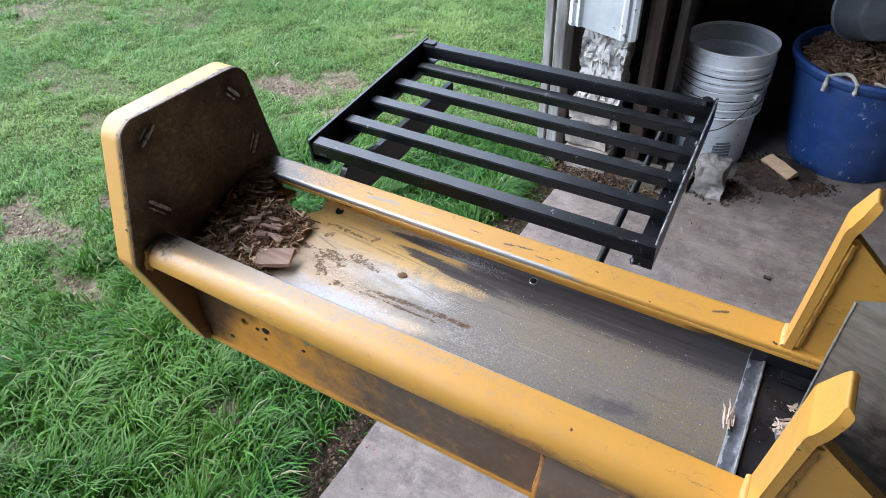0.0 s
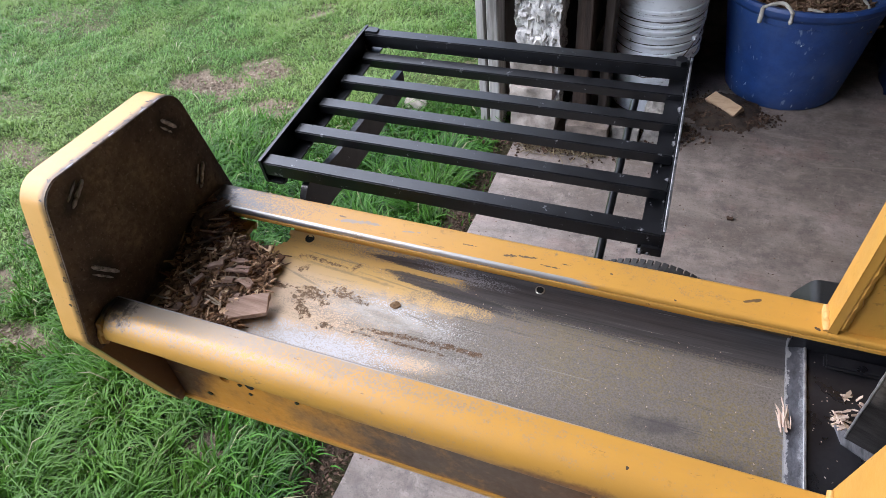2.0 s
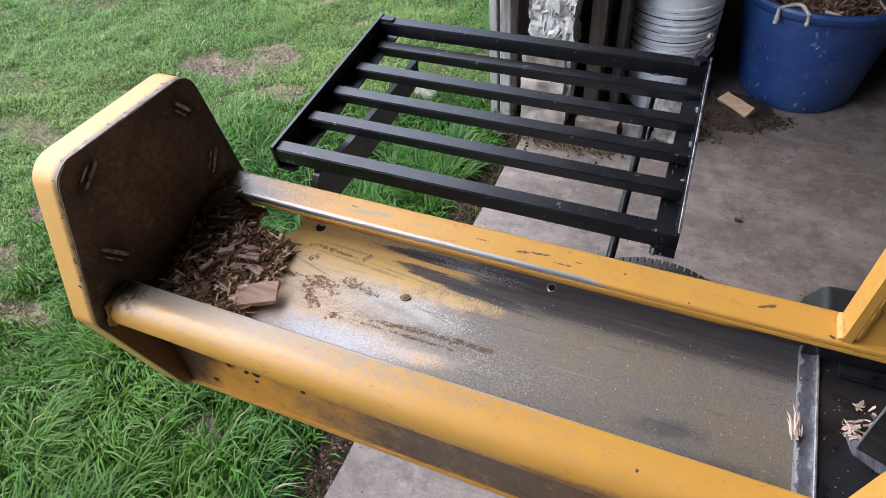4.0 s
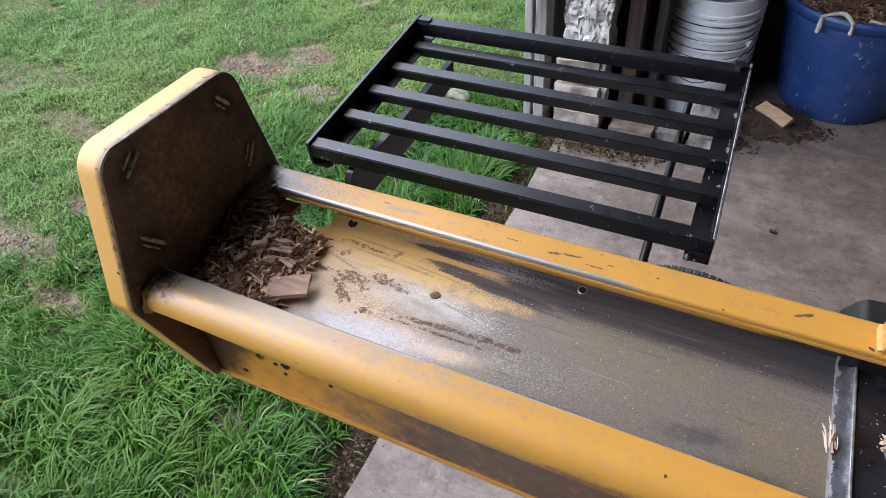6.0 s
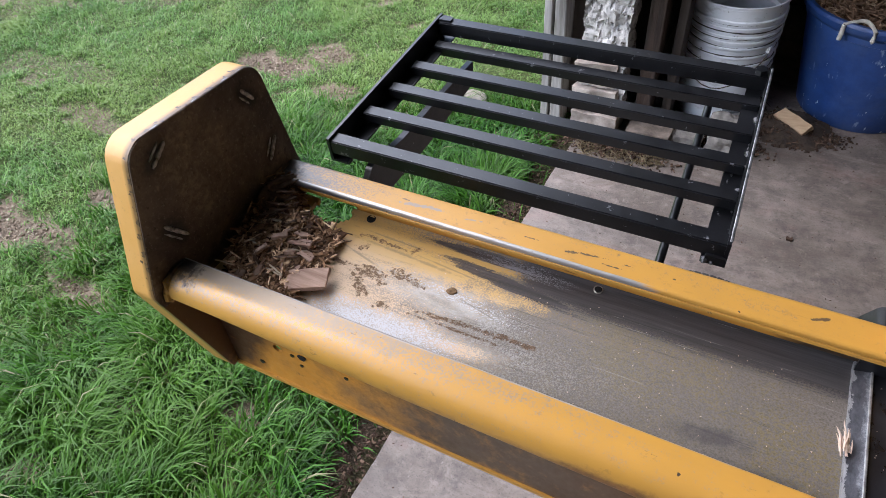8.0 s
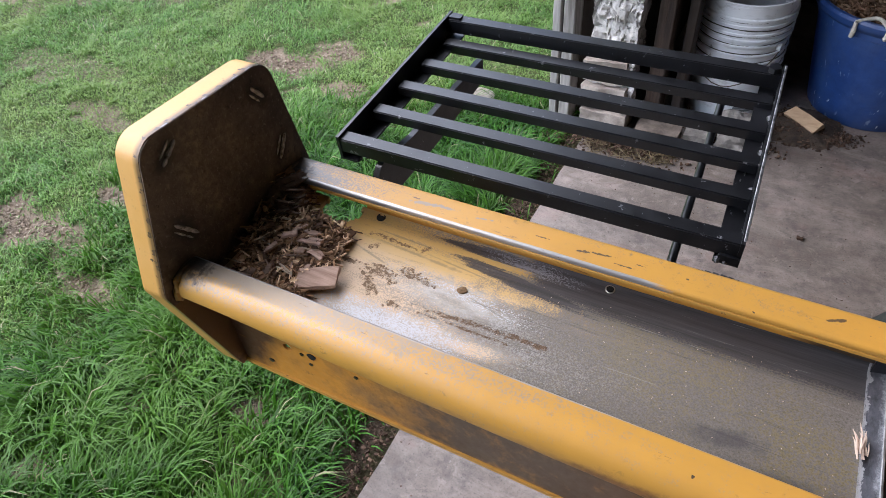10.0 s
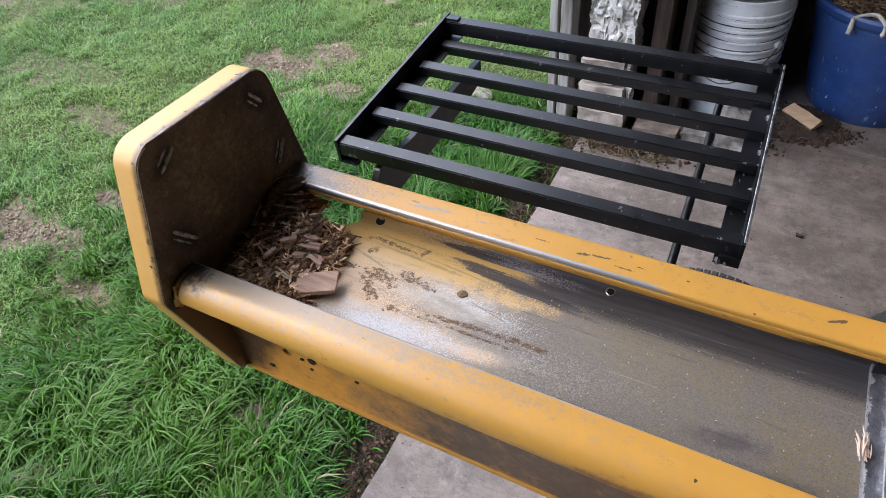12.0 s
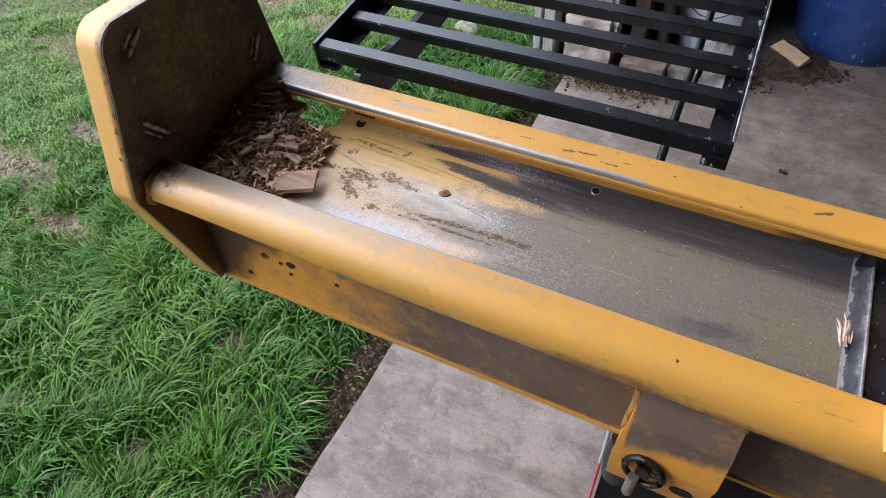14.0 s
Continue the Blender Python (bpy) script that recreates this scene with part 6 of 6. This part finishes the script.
def build_pails():
    c = (0.333, 2.18, 0.0)

    def pail(lift, label):
        prof = [(0.118, 0.002), (0.128, 0.0), (0.1325, 0.006), (0.1385, 0.200)] if not lift else [(0.112, 0.002), (0.120, 0.0), (0.124, 0.006), (0.133, 0.30)]
        for z in (0.205, 0.236, 0.266, 0.297) if not lift else ():
            prof += [(0.1490, z), (0.1500, z + 0.003), (0.1490, z + 0.006), (0.1425, z + 0.0075), (0.1430, z + 0.024)]
        prof += [(0.1500, 0.316), (0.1515, 0.319), (0.1505, 0.323), (0.1455, 0.325), (0.1475, 0.360), (0.1510, 0.362), (0.1515, 0.370), (0.1490, 0.372), (0.1460, 0.368), (0.1430, 0.30)]
        p = holder("pail", (c[0], c[1], lift), label, "bucket", "stacked pails")
        b = lathe(prof, (c[0], c[1], lift), 64)
        disc_cap(b, 0.118, (c[0], c[1], lift + 0.002), 64)
        part("body", b, M_PAIL, p)
        inner = lathe([(0.1432, 0.362), (0.1400, 0.27), (0.1300, 0.02)], (c[0], c[1], lift), 64)
        disc_cap(inner, 0.130, (c[0], c[1], lift + 0.02), 64)
        part("lining", inner, M_PAIL_IN, p, "dusty inside")
        return p

    low = pail(0.0, "scuffed white plastic pail standing on the slab")
    pail(0.020, "scuffed white plastic pail nested in another")
    pail(0.068, "scuffed white plastic pail on top of a nested stack")
    for z, rr in ((0.212, 0.1425), (0.243, 0.1428), (0.2735, 0.1430), (0.3040, 0.1432), (0.334, 0.1470), (0.3700, 0.1450), (0.3835, 0.1490), (0.3560, 0.1475)):
        ring = [(c[0] + rr * math.cos(q), c[1] + rr * math.sin(q), z + 0.0015 * math.sin(3 * q + z * 90)) for q in (2 * math.pi * k / 48 for k in range(49))]
        part("ridge_line", pipe(ring, [0.0012 + 0.0012 * abs(math.sin(k * 0.9 + z * 50)) for k in range(49)], 6), M_DARK_RING, low, "thin dark ring under the ridge")
    # wire handle hanging on the side
    pts = []
    for i in range(13):
        a = radians(200 + 130 * i / 12)
        pts.append((c[0] + 0.156 * math.cos(a), c[1] + 0.156 * math.sin(a), 0.285 - 0.125 * math.sin(math.pi * i / 12)))
    part("handle", pipe(pts, 0.0018, 6), M_WIRE, low, "bent wire handle")
    for a in (200, 330):
        a = radians(a)
        e = Vector((math.cos(a), math.sin(a), 0))
        p = Vector((c[0], c[1], 0.285)) + e * 0.144
        part("handle_ear", pipe([p, p + e * 0.013], 0.012, 12), M_PAIL, low)
    # faded printed label low on the pail, as bars
    for i, (dz, w) in enumerate(((-0.030, 0.066), (-0.018, 0.066), (-0.006, 0.066), (0.006, 0.066), (0.018, 0.050))):
        b = bmesh.new()
        row = []
        for q in range(7):
            a = radians(301) + (q / 6 - 0.5) * w / 0.138
            row.append([b.verts.new((c[0] + rr * math.cos(a), c[1] + rr * math.sin(a), z)) for z, rr in ((0.085 + dz, 0.1365), (0.0945 + dz, 0.1369))])
        for p, q in zip(row, row[1:]):
            b.faces.new((p[0], q[0], q[1], p[1]))
        part("label_bar", b, M_LABEL, low)


build_pails()


def build_tub():
    c = (0.785, 2.372, 0.0)
    t = holder("tub", c, "scratched blue plastic rope-handled tub full of mulch", "tub")
    prof = [(0.176, 0.004), (0.186, 0.0), (0.194, 0.010), (0.205, 0.070), (0.2165, 0.130), (0.228, 0.195), (0.239, 0.255), (0.249, 0.314), (0.2545, 0.317), (0.257, 0.335), (0.268, 0.345), (0.274, 0.352), (0.276, 0.366), (0.270, 0.374), (0.258, 0.374), (0.252, 0.366), (0.236, 0.29), (0.200, 0.10)]
    b = lathe(prof, c, 72)
    disc_cap(b, 0.176, (c[0], c[1], 0.004), 72)
    b.transform(Matrix.Diagonal((1, 1, 1.05, 1)))
    part("body", b, M_TUB, t)
    for a0, spread in ((249.5, 9.5), (69.5, 9.5)):
        pts = []
        for i in range(11):
            a = radians(a0 - spread + 2 * spread * i / 10)
            up = math.sin(math.pi * i / 10)
            pts.append((c[0] + (0.2765 - 0.040 * up) * math.cos(a), c[1] + (0.2765 - 0.040 * up) * math.sin(a), 0.390 + 0.008 * up))
        e = [Vector((math.cos(radians(a0 + q)), math.sin(radians(a0 + q)), 0)) for q in (-spread, spread)]
        pts.insert(0, (pts[0][0], pts[0][1], 0.370))
        pts.append((pts[-1][0], pts[-1][1], 0.370))
        h = part("rope_handle", pipe(pts, 0.0060, 10), M_ROPE, t, "frayed white rope handle")
        q = Vector(c) + e[0] * 0.279
        part("rope_end", pipe([q + Vector((0, 0, 0.388)), q + Vector((0.001, 0, 0.360)), q + Vector((-0.001, 0, 0.340))], [0.0060, 0.0075, 0.0068], 10), M_ROPE, h, "hanging frayed rope end")
        q = Vector(c) + e[1] * 0.277
        part("rope_knot", pipe([q + Vector((0, 0, 0.370)), q + Vector((0, 0, 0.363)), q + Vector((0, 0, 0.355))], [0.005, 0.0075, 0.004], 10), M_ROPE, h, "small rope knot")
    r = random.Random(21)
    disc = bmesh.new()
    n = 22
    g = {}
    for i in range(-n, n + 1):
        for k in range(-n, n + 1):
            x, y = i / n * 0.25, k / n * 0.25
            if math.hypot(x, y) < 0.246:
                g[i, k] = disc.verts.new((c[0] + x, c[1] + y, 0.356 - 0.085 * max(0.0, x - 0.03) / 0.2 + 0.02 * noise.noise((x * 9, y * 9, 5)) + 0.012 * noise.noise((x * 40, y * 40, 5))))
    for (i, k), v in list(g.items()):
        if all(q in g for q in ((i + 1, k), (i + 1, k + 1), (i, k + 1))):
            disc.faces.new((v, g[i + 1, k], g[i + 1, k + 1], g[i, k + 1]))
    thing("mulch", disc, M_MULCH, "brown wood mulch filling the blue tub", "mulch", "", "stuff")

    def place(i):
        a, q = r.uniform(0, 6.28), 0.238 * math.sqrt(r.random())
        x, y = q * math.cos(a), q * math.sin(a)
        return (c[0] + x, c[1] + y, 0.361 - 0.085 * max(0.0, x - 0.03) / 0.2 + 0.02 * noise.noise((x * 9, y * 9, 5)) + r.uniform(-0.004, 0.012)), 0.4

    v, f = scatter(r, 1300, place, lambda i: (r.uniform(0.006, 0.024), r.uniform(0.0015, 0.005), r.uniform(0.001, 0.003)))
    # a length of old rope lying on the mulch
    line = []
    for i in range(25):
        q = i / 24
        a = radians(268 + 128 * q)
        rr = 0.205 + 0.02 * math.sin(5 * q)
        x, y = rr * math.cos(a), rr * math.sin(a)
        line.append((c[0] + x, c[1] + y, 0.374 - 0.085 * max(0.0, x - 0.03) / 0.2 + 0.02 * noise.noise((x * 9, y * 9, 5)) + 0.003 * math.sin(9 * q)))
    thing("rope", pipe(line, 0.0048, 8), M_ROPE, "length of old pale rope lying on the mulch", "rope")
    stuff("mulch_chips", v, f, M_MULCH, "loose brown mulch chips in the blue tub", "mulch")
    # upturned grey pan lying on the mulch
    b = lathe([(0.0001, 0.115), (0.070, 0.113), (0.078, 0.108), (0.098, 0.004), (0.104, 0.0), (0.104, -0.003), (0.096, -0.002), (0.072, 0.105), (0.0001, 0.108)], (0, 0, 0), 40)
    b.transform(Matrix.Translation((0.690, 2.50, 0.492)) @ Vector((0.50, -0.84, 0.18)).to_track_quat("Z", "Y").to_matrix().to_4x4() @ Matrix.Scale(1.12, 4))
    thing("pan", b, M_PAN, "dull grey metal pan lying on the mulch", "pan")


build_tub()


def build_tarp():
    b = bmesh.new()
    n, m = 96, 70
    g = []
    for i in range(n + 1):
        row = []
        for k in range(m + 1):
            u, v = i / n, k / m
            x = 1.12 + 0.95 * u
            y = 2.36 + 0.72 * v
            h = 0.46 * math.sin(math.pi * min(1, max(0, u))) ** 0.6 * math.sin(math.pi * v) ** 0.6
            h *= 1 + 0.5 * noise.noise((x * 5, y * 5, 3)) + 0.34 * noise.noise((x * 13, y * 13, 8)) + 0.34 * abs(noise.noise((x * 24, y * 24, 2))) + 0.14 * abs(noise.noise((x * 55, y * 55, 7))) - 0.16 * abs(noise.noise((x * 17, y * 21, 6)))
            row.append(b.verts.new((x + 0.02 * noise.noise((x * 9, y * 9, 1)), y + 0.03 * noise.noise((x * 9, y * 9, 4)), 0.004 + max(0.0, h))))
        g.append(row)
    for i in range(n):
        for k in range(m):
            b.faces.new((g[i][k], g[i + 1][k], g[i + 1][k + 1], g[i][k + 1]))
    thing("tarp", b, M_TARP, "crumpled dark blue tarp heaped on the slab", "tarp", "", "", 40)


build_tarp()


def build_rubble():
    thing("concrete_block", rugged(0.360, 0.455, 1.875, 1.965, 0.0, 0.112, 16, 0.015, 17, 1.5), M_BLOCK, "broken grey concrete block with a dirty foot", "concrete block", "", "", 50)
    thing("brick", rugged(0.10, 0.245, 1.83, 1.90, 0.0, 0.06, 5, 0.004, 30, 6.0), M_BRICK, "worn dusty brick lying against the jamb", "brick", "", "", 50)
    thing("concrete_block", rugged(0.255, 0.345, 1.86, 1.95, 0.0, 0.055, 6, 0.006, 26, 4.0), M_BLOCK, "flat broken lump of grey concrete", "concrete block", "", "", 50)
    b = prism([(-0.075, -0.022), (0.065, -0.028), (0.075, 0.02), (-0.06, 0.026)], "z", -0.014, 0.014)
    bmesh.ops.subdivide_edges(b, edges=b.edges[:], cuts=3, use_grid_fill=True)
    roughen(b, 0.003, 40)
    b.transform(pose(0.602, 2.106, 0.045, 38, 6, -30) @ Matrix.Scale(0.86, 4))
    thing("firewood_piece", b, M_FIREWOOD, "pale split piece of firewood on a dirt heap", "firewood")
    r = random.Random(31)
    spots = ((0.60, 2.125, 0.095, 0.085, 1500), (0.42, 1.94, 0.10, 0.06, 700), (0.06, 1.78, 0.20, 0.05, 700), (-0.02, 1.86, 0.13, 0.05, 200), (-0.105, 0.30, 0.045, 0.75, 900), (-0.11, 1.2, 0.05, 0.5, 700), (0.72, 2.10, 0.07, 0.04, 160))
    verts, faces = [], []
    for cx, cy, sx, sy, count in spots:
        def place(i):
            x, y = r.gauss(0, 0.55), r.gauss(0, 0.55)
            hgt = 0.045 * math.exp(-(x * x + y * y) * 1.6) * min(1, count / 900) if cx > 0 else -0.026
            return (cx + x * sx, cy + y * sy, 0.003 + hgt * r.uniform(0.3, 1)), 0.5
        v, f = scatter(r, count, place, lambda i: ((r.uniform(0.005, 0.014), r.uniform(0.0006, 0.0014), 0.0008) if i % 6 == 0 else (r.uniform(0.0015, 0.007), r.uniform(0.001, 0.0045), r.uniform(0.001, 0.003))))
        k = len(verts)
        verts += v
        faces += [tuple(k + j for j in q) for q in f]
    stuff("dirt_litter", verts, faces, M_DIRT_CRUMB, "dark crumbled dirt and litter on the slab", "dirt")
    # dirt heap body
    b = bmesh.new()
    n = 24
    g = []
    for i in range(n + 1):
        row = []
        for k in range(n + 1):
            u, v = 2 * i / n - 1, 2 * k / n - 1
            d = math.hypot(u, v) + 0.25 * noise.noise((u * 3, v * 3, 7))
            row.append(b.verts.new((0.605 + u * 0.15, 2.130 + v * 0.15, -0.012 + 0.056 * max(0, 1 - d) ** 0.8 + 0.008 * noise.noise((u * 14, v * 14, 1)))))
        g.append(row)
    for i in range(n):
        for k in range(n):
            b.faces.new((g[i][k], g[i + 1][k], g[i + 1][k + 1], g[i][k + 1]))
    thing("dirt_heap", b, M_SOIL_DARK, "low heap of dark crumbly dirt beside the tub", "dirt heap", "", "stuff")
    # straw along the slab near the jamb
    v, f = scatter(r, 260, lambda i: ((r.uniform(-0.04, 0.24), 1.775 + r.gauss(0, 0.028), 0.004 + r.uniform(0, 0.018)), 0.25), lambda i: (r.uniform(0.012, 0.045), 0.0012, 0.0006))
    stuff("straw", v, f, M_STRAW, "dry straw strewn on the slab beside the jamb", "straw")
    # pebbles and specks on the slab
    b = rugged(0.661, 0.677, 1.540, 1.551, 0.0, 0.008, 4, 0.003, 110, 2.0)
    thing("pebble", b, M_DIRT_CRUMB, "small dark pebble on the concrete", "pebble")
    v, f = scatter(r, 520, lambda i: ((r.uniform(-0.05, 1.5), r.uniform(-0.1, 2.1), 0.0012), 0.15), lambda i: (r.uniform(0.0008, 0.0026), r.uniform(0.0006, 0.0016), r.uniform(0.0004, 0.001)))
    stuff("grit_on_slab", v, f, M_DIRT_CRUMB, "scattered grit and crumbs on the concrete", "grit")
    b = bmesh.new()
    bmesh.ops.create_icosphere(b, subdivisions=3, radius=1, matrix=Matrix.LocRotScale((-0.52, 1.93, -0.01), None, (0.05, 0.035, 0.03)))
    roughen(b, 0.006, 26)
    thing("stone", b, M_STONE, "pale rounded stone in the grass", "stone")


M_FIREWOOD = make_simple("split_firewood", (0.36, 0.235, 0.13), (0.56, 0.40, 0.25), 22, (0.75, 0.9), 0.0, 90, 0.002, 0.6, stretch=(0.5, 3, 2))
M_SOIL_DARK = make_simple("dark_soil", (0.03, 0.021, 0.015), (0.085, 0.06, 0.042), 30, (0.9, 0.98), 0.0, 90, 0.006, 0.9)
build_rubble()

# ---------------------------------------------------------------- lawn


def build_lawn(name, zones, material, label, seed, near):
    """Blades in three bent segments; they stand in tufts and lie over together, patch by patch."""
    r = np.random.default_rng(seed)
    P, H, W, A = [], [], [], []
    for x0, x1, y0, y1, dens, tall, wide in zones:
        n = int((x1 - x0) * (y1 - y0) * dens)
        p = np.stack([r.uniform(x0, x1, n), r.uniform(y0, y1, n)], 1)
        m = max(1, n // (60 if near else 40))
        mid = np.stack([r.uniform(x0, x1, m), r.uniform(y0, y1, m)], 1)
        size = r.uniform(0.55, 1.45, m)
        turn = np.array([noise.noise((x * 1.1, y * 1.1, 9.0)) * 4.5 + noise.noise((x * 4.2, y * 4.2, 3.0)) * 1.6 for x, y in mid]) + r.normal(0, 0.45, m)
        own = r.integers(0, m, n)
        off = r.normal(0, 0.020 if near else 0.022, (n, 2))
        loose = r.random(n) < (0.22 if near else 0.5)
        p = np.where(loose[:, None], p, mid[own] + off)
        p[:, 0] = np.minimum(p[:, 0], -0.085)
        # the tuft's own lean, opened out a little from its middle
        a = turn[own] + r.normal(0, 0.55 if near else 0.9, n)
        open_out = 0.35 + np.hypot(off[:, 0], off[:, 1]) / 0.05
        vx, vy = np.cos(a) + open_out * off[:, 0] / 0.035, np.sin(a) + open_out * off[:, 1] / 0.035
        a = np.where(loose, a, np.arctan2(vy, vx))
        keep = np.empty(n, bool)
        h = np.empty(n)
        for i, (x, y) in enumerate(p):
            clump = noise.noise((x * 3.1, y * 3.1, 1.0)) * 0.55 + noise.noise((x * 9, y * 9, 2.0)) * 0.5
            b = bare(x, y)
            rank = (x + 1.56) / 0.55 + 0.9 * noise.noise((x * 2.2, y * 2.2, 7.0)) - max(0.0, (y - 1.35) / 0.45)
            rank = min(1.0, max(0.0, rank))
            share = rank if near else 1 - 0.92 * rank
            keep[i] = r.random() < share and r.random() > b * 0.97
            h[i] = tall * (1 + 0.7 * clump) * (0.5 if b > 0.3 else 1)
        h = h * np.where(loose, 0.75, size[own])
        P.append(p[keep])
        A.append(a[keep])
        H.append(np.clip(h[keep], 0.010, 0.19))
        W.append(np.full(keep.sum(), wide))
    P, H, W, a = np.concatenate(P), np.concatenate(H), np.concatenate(W), np.concatenate(A)
    n = len(P)
    H = H * r.uniform(0.5, 1.3, n)
    W = W * r.uniform(0.65, 1.25, n)
    lean = r.uniform(0.35, 1.10, n) * H
    d = np.stack([np.cos(a), np.sin(a)], 1)
    t = np.stack([-d[:, 1], d[:, 0]], 1)
    tw = r.normal(0, 0.5, n)
    t = t * np.cos(tw)[:, None] + d * np.sin(tw)[:, None]
    base = GRASS_Z + np.array([0.018 * noise.noise((x * 1.7, y * 1.7, 0)) + 0.012 * noise.noise((x * 7, y * 7, 4)) for x, y in P]) - 0.006
    V = np.zeros((n, 7, 3))
    droop = np.clip(lean / H, 0, 1.3)
    for k, (along, up, wide) in enumerate(((0.0, 0.0, 0.9), (0.28, 0.52, 1.0), (0.72, 0.84, 0.72))):
        c = P + d * (lean * along)[:, None]
        for s, j in ((-1, 0), (1, 1)):
            V[:, 2 * k + j, :2] = c + t * (W * wide * s)[:, None]
            V[:, 2 * k + j, 2] = base + H * (up - 0.10 * droop * along)
    V[:, 6, :2] = P + d * (lean * 1.30)[:, None]
    V[:, 6, 2] = base + H * (0.98 - 0.36 * droop)
    me = bpy.data.meshes.new(name)
    me.vertices.add(n * 7)
    me.vertices.foreach_set("co", V.ravel())
    pat = np.array([0, 1, 3, 2, 2, 3, 5, 4, 4, 5, 6])
    loops = (np.arange(n)[:, None] * 7 + pat[None]).ravel()
    me.loops.add(len(loops))
    me.loops.foreach_set("vertex_index", loops.astype(np.int32))
    starts = (np.arange(n)[:, None] * 11 + np.array([0, 4, 8])[None]).ravel()
    me.polygons.add(n * 3)
    me.polygons.foreach_set("loop_start", starts.astype(np.int32))
    me.polygons.foreach_set("use_smooth", np.ones(n * 3, bool))
    me.update(calc_edges=True)
    me.validate()
    me.materials.append(material)
    tagged(new(name, me), label, "grass", "", "stuff")


build_lawn("grass", [(-2.3, -0.08, -0.6, 2.0, 25000, 0.066, 0.0023)], M_GRASS, "rank green grass beside the slab with bare patches", 4, True)
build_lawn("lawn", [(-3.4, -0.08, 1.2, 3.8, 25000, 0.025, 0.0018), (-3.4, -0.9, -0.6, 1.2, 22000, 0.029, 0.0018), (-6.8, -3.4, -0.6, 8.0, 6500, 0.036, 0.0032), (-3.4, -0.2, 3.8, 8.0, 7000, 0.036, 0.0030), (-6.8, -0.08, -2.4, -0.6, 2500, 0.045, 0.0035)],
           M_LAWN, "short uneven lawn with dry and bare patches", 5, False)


def build_clods():
    """Crumbs of dry earth and dead stalks on the bare spots of the lawn."""
    r = random.Random(77)
    spots = []
    while len(spots) < 2600:
        x, y = r.uniform(-2.3, -0.35), r.uniform(-0.2, 2.5)
        if bare(x, y) > 0.55:
            spots.append((x, y))

    def lie(i):
        x, y = spots[i]
        return (x, y, GRASS_Z + 0.018 * noise.noise((x * 1.7, y * 1.7, 0)) + 0.012 * noise.noise((x * 7, y * 7, 4)) - 0.010), 0.5

    v, f = scatter(r, len(spots), lie, lambda i: (r.uniform(0.010, 0.030), 0.0009, 0.0006) if i % 4 == 0 else (r.uniform(0.002, 0.008), r.uniform(0.002, 0.006), r.uniform(0.001, 0.004)))
    stuff("earth_crumbs", v, f, M_CLOD, "dry crumbs of earth and dead stalks on bare lawn", "soil")


M_CLOD = make_chips("dry_earth_crumbs", (0.13, 0.095, 0.065), (0.27, 0.21, 0.15), (0.42, 0.35, 0.26))
build_clods()
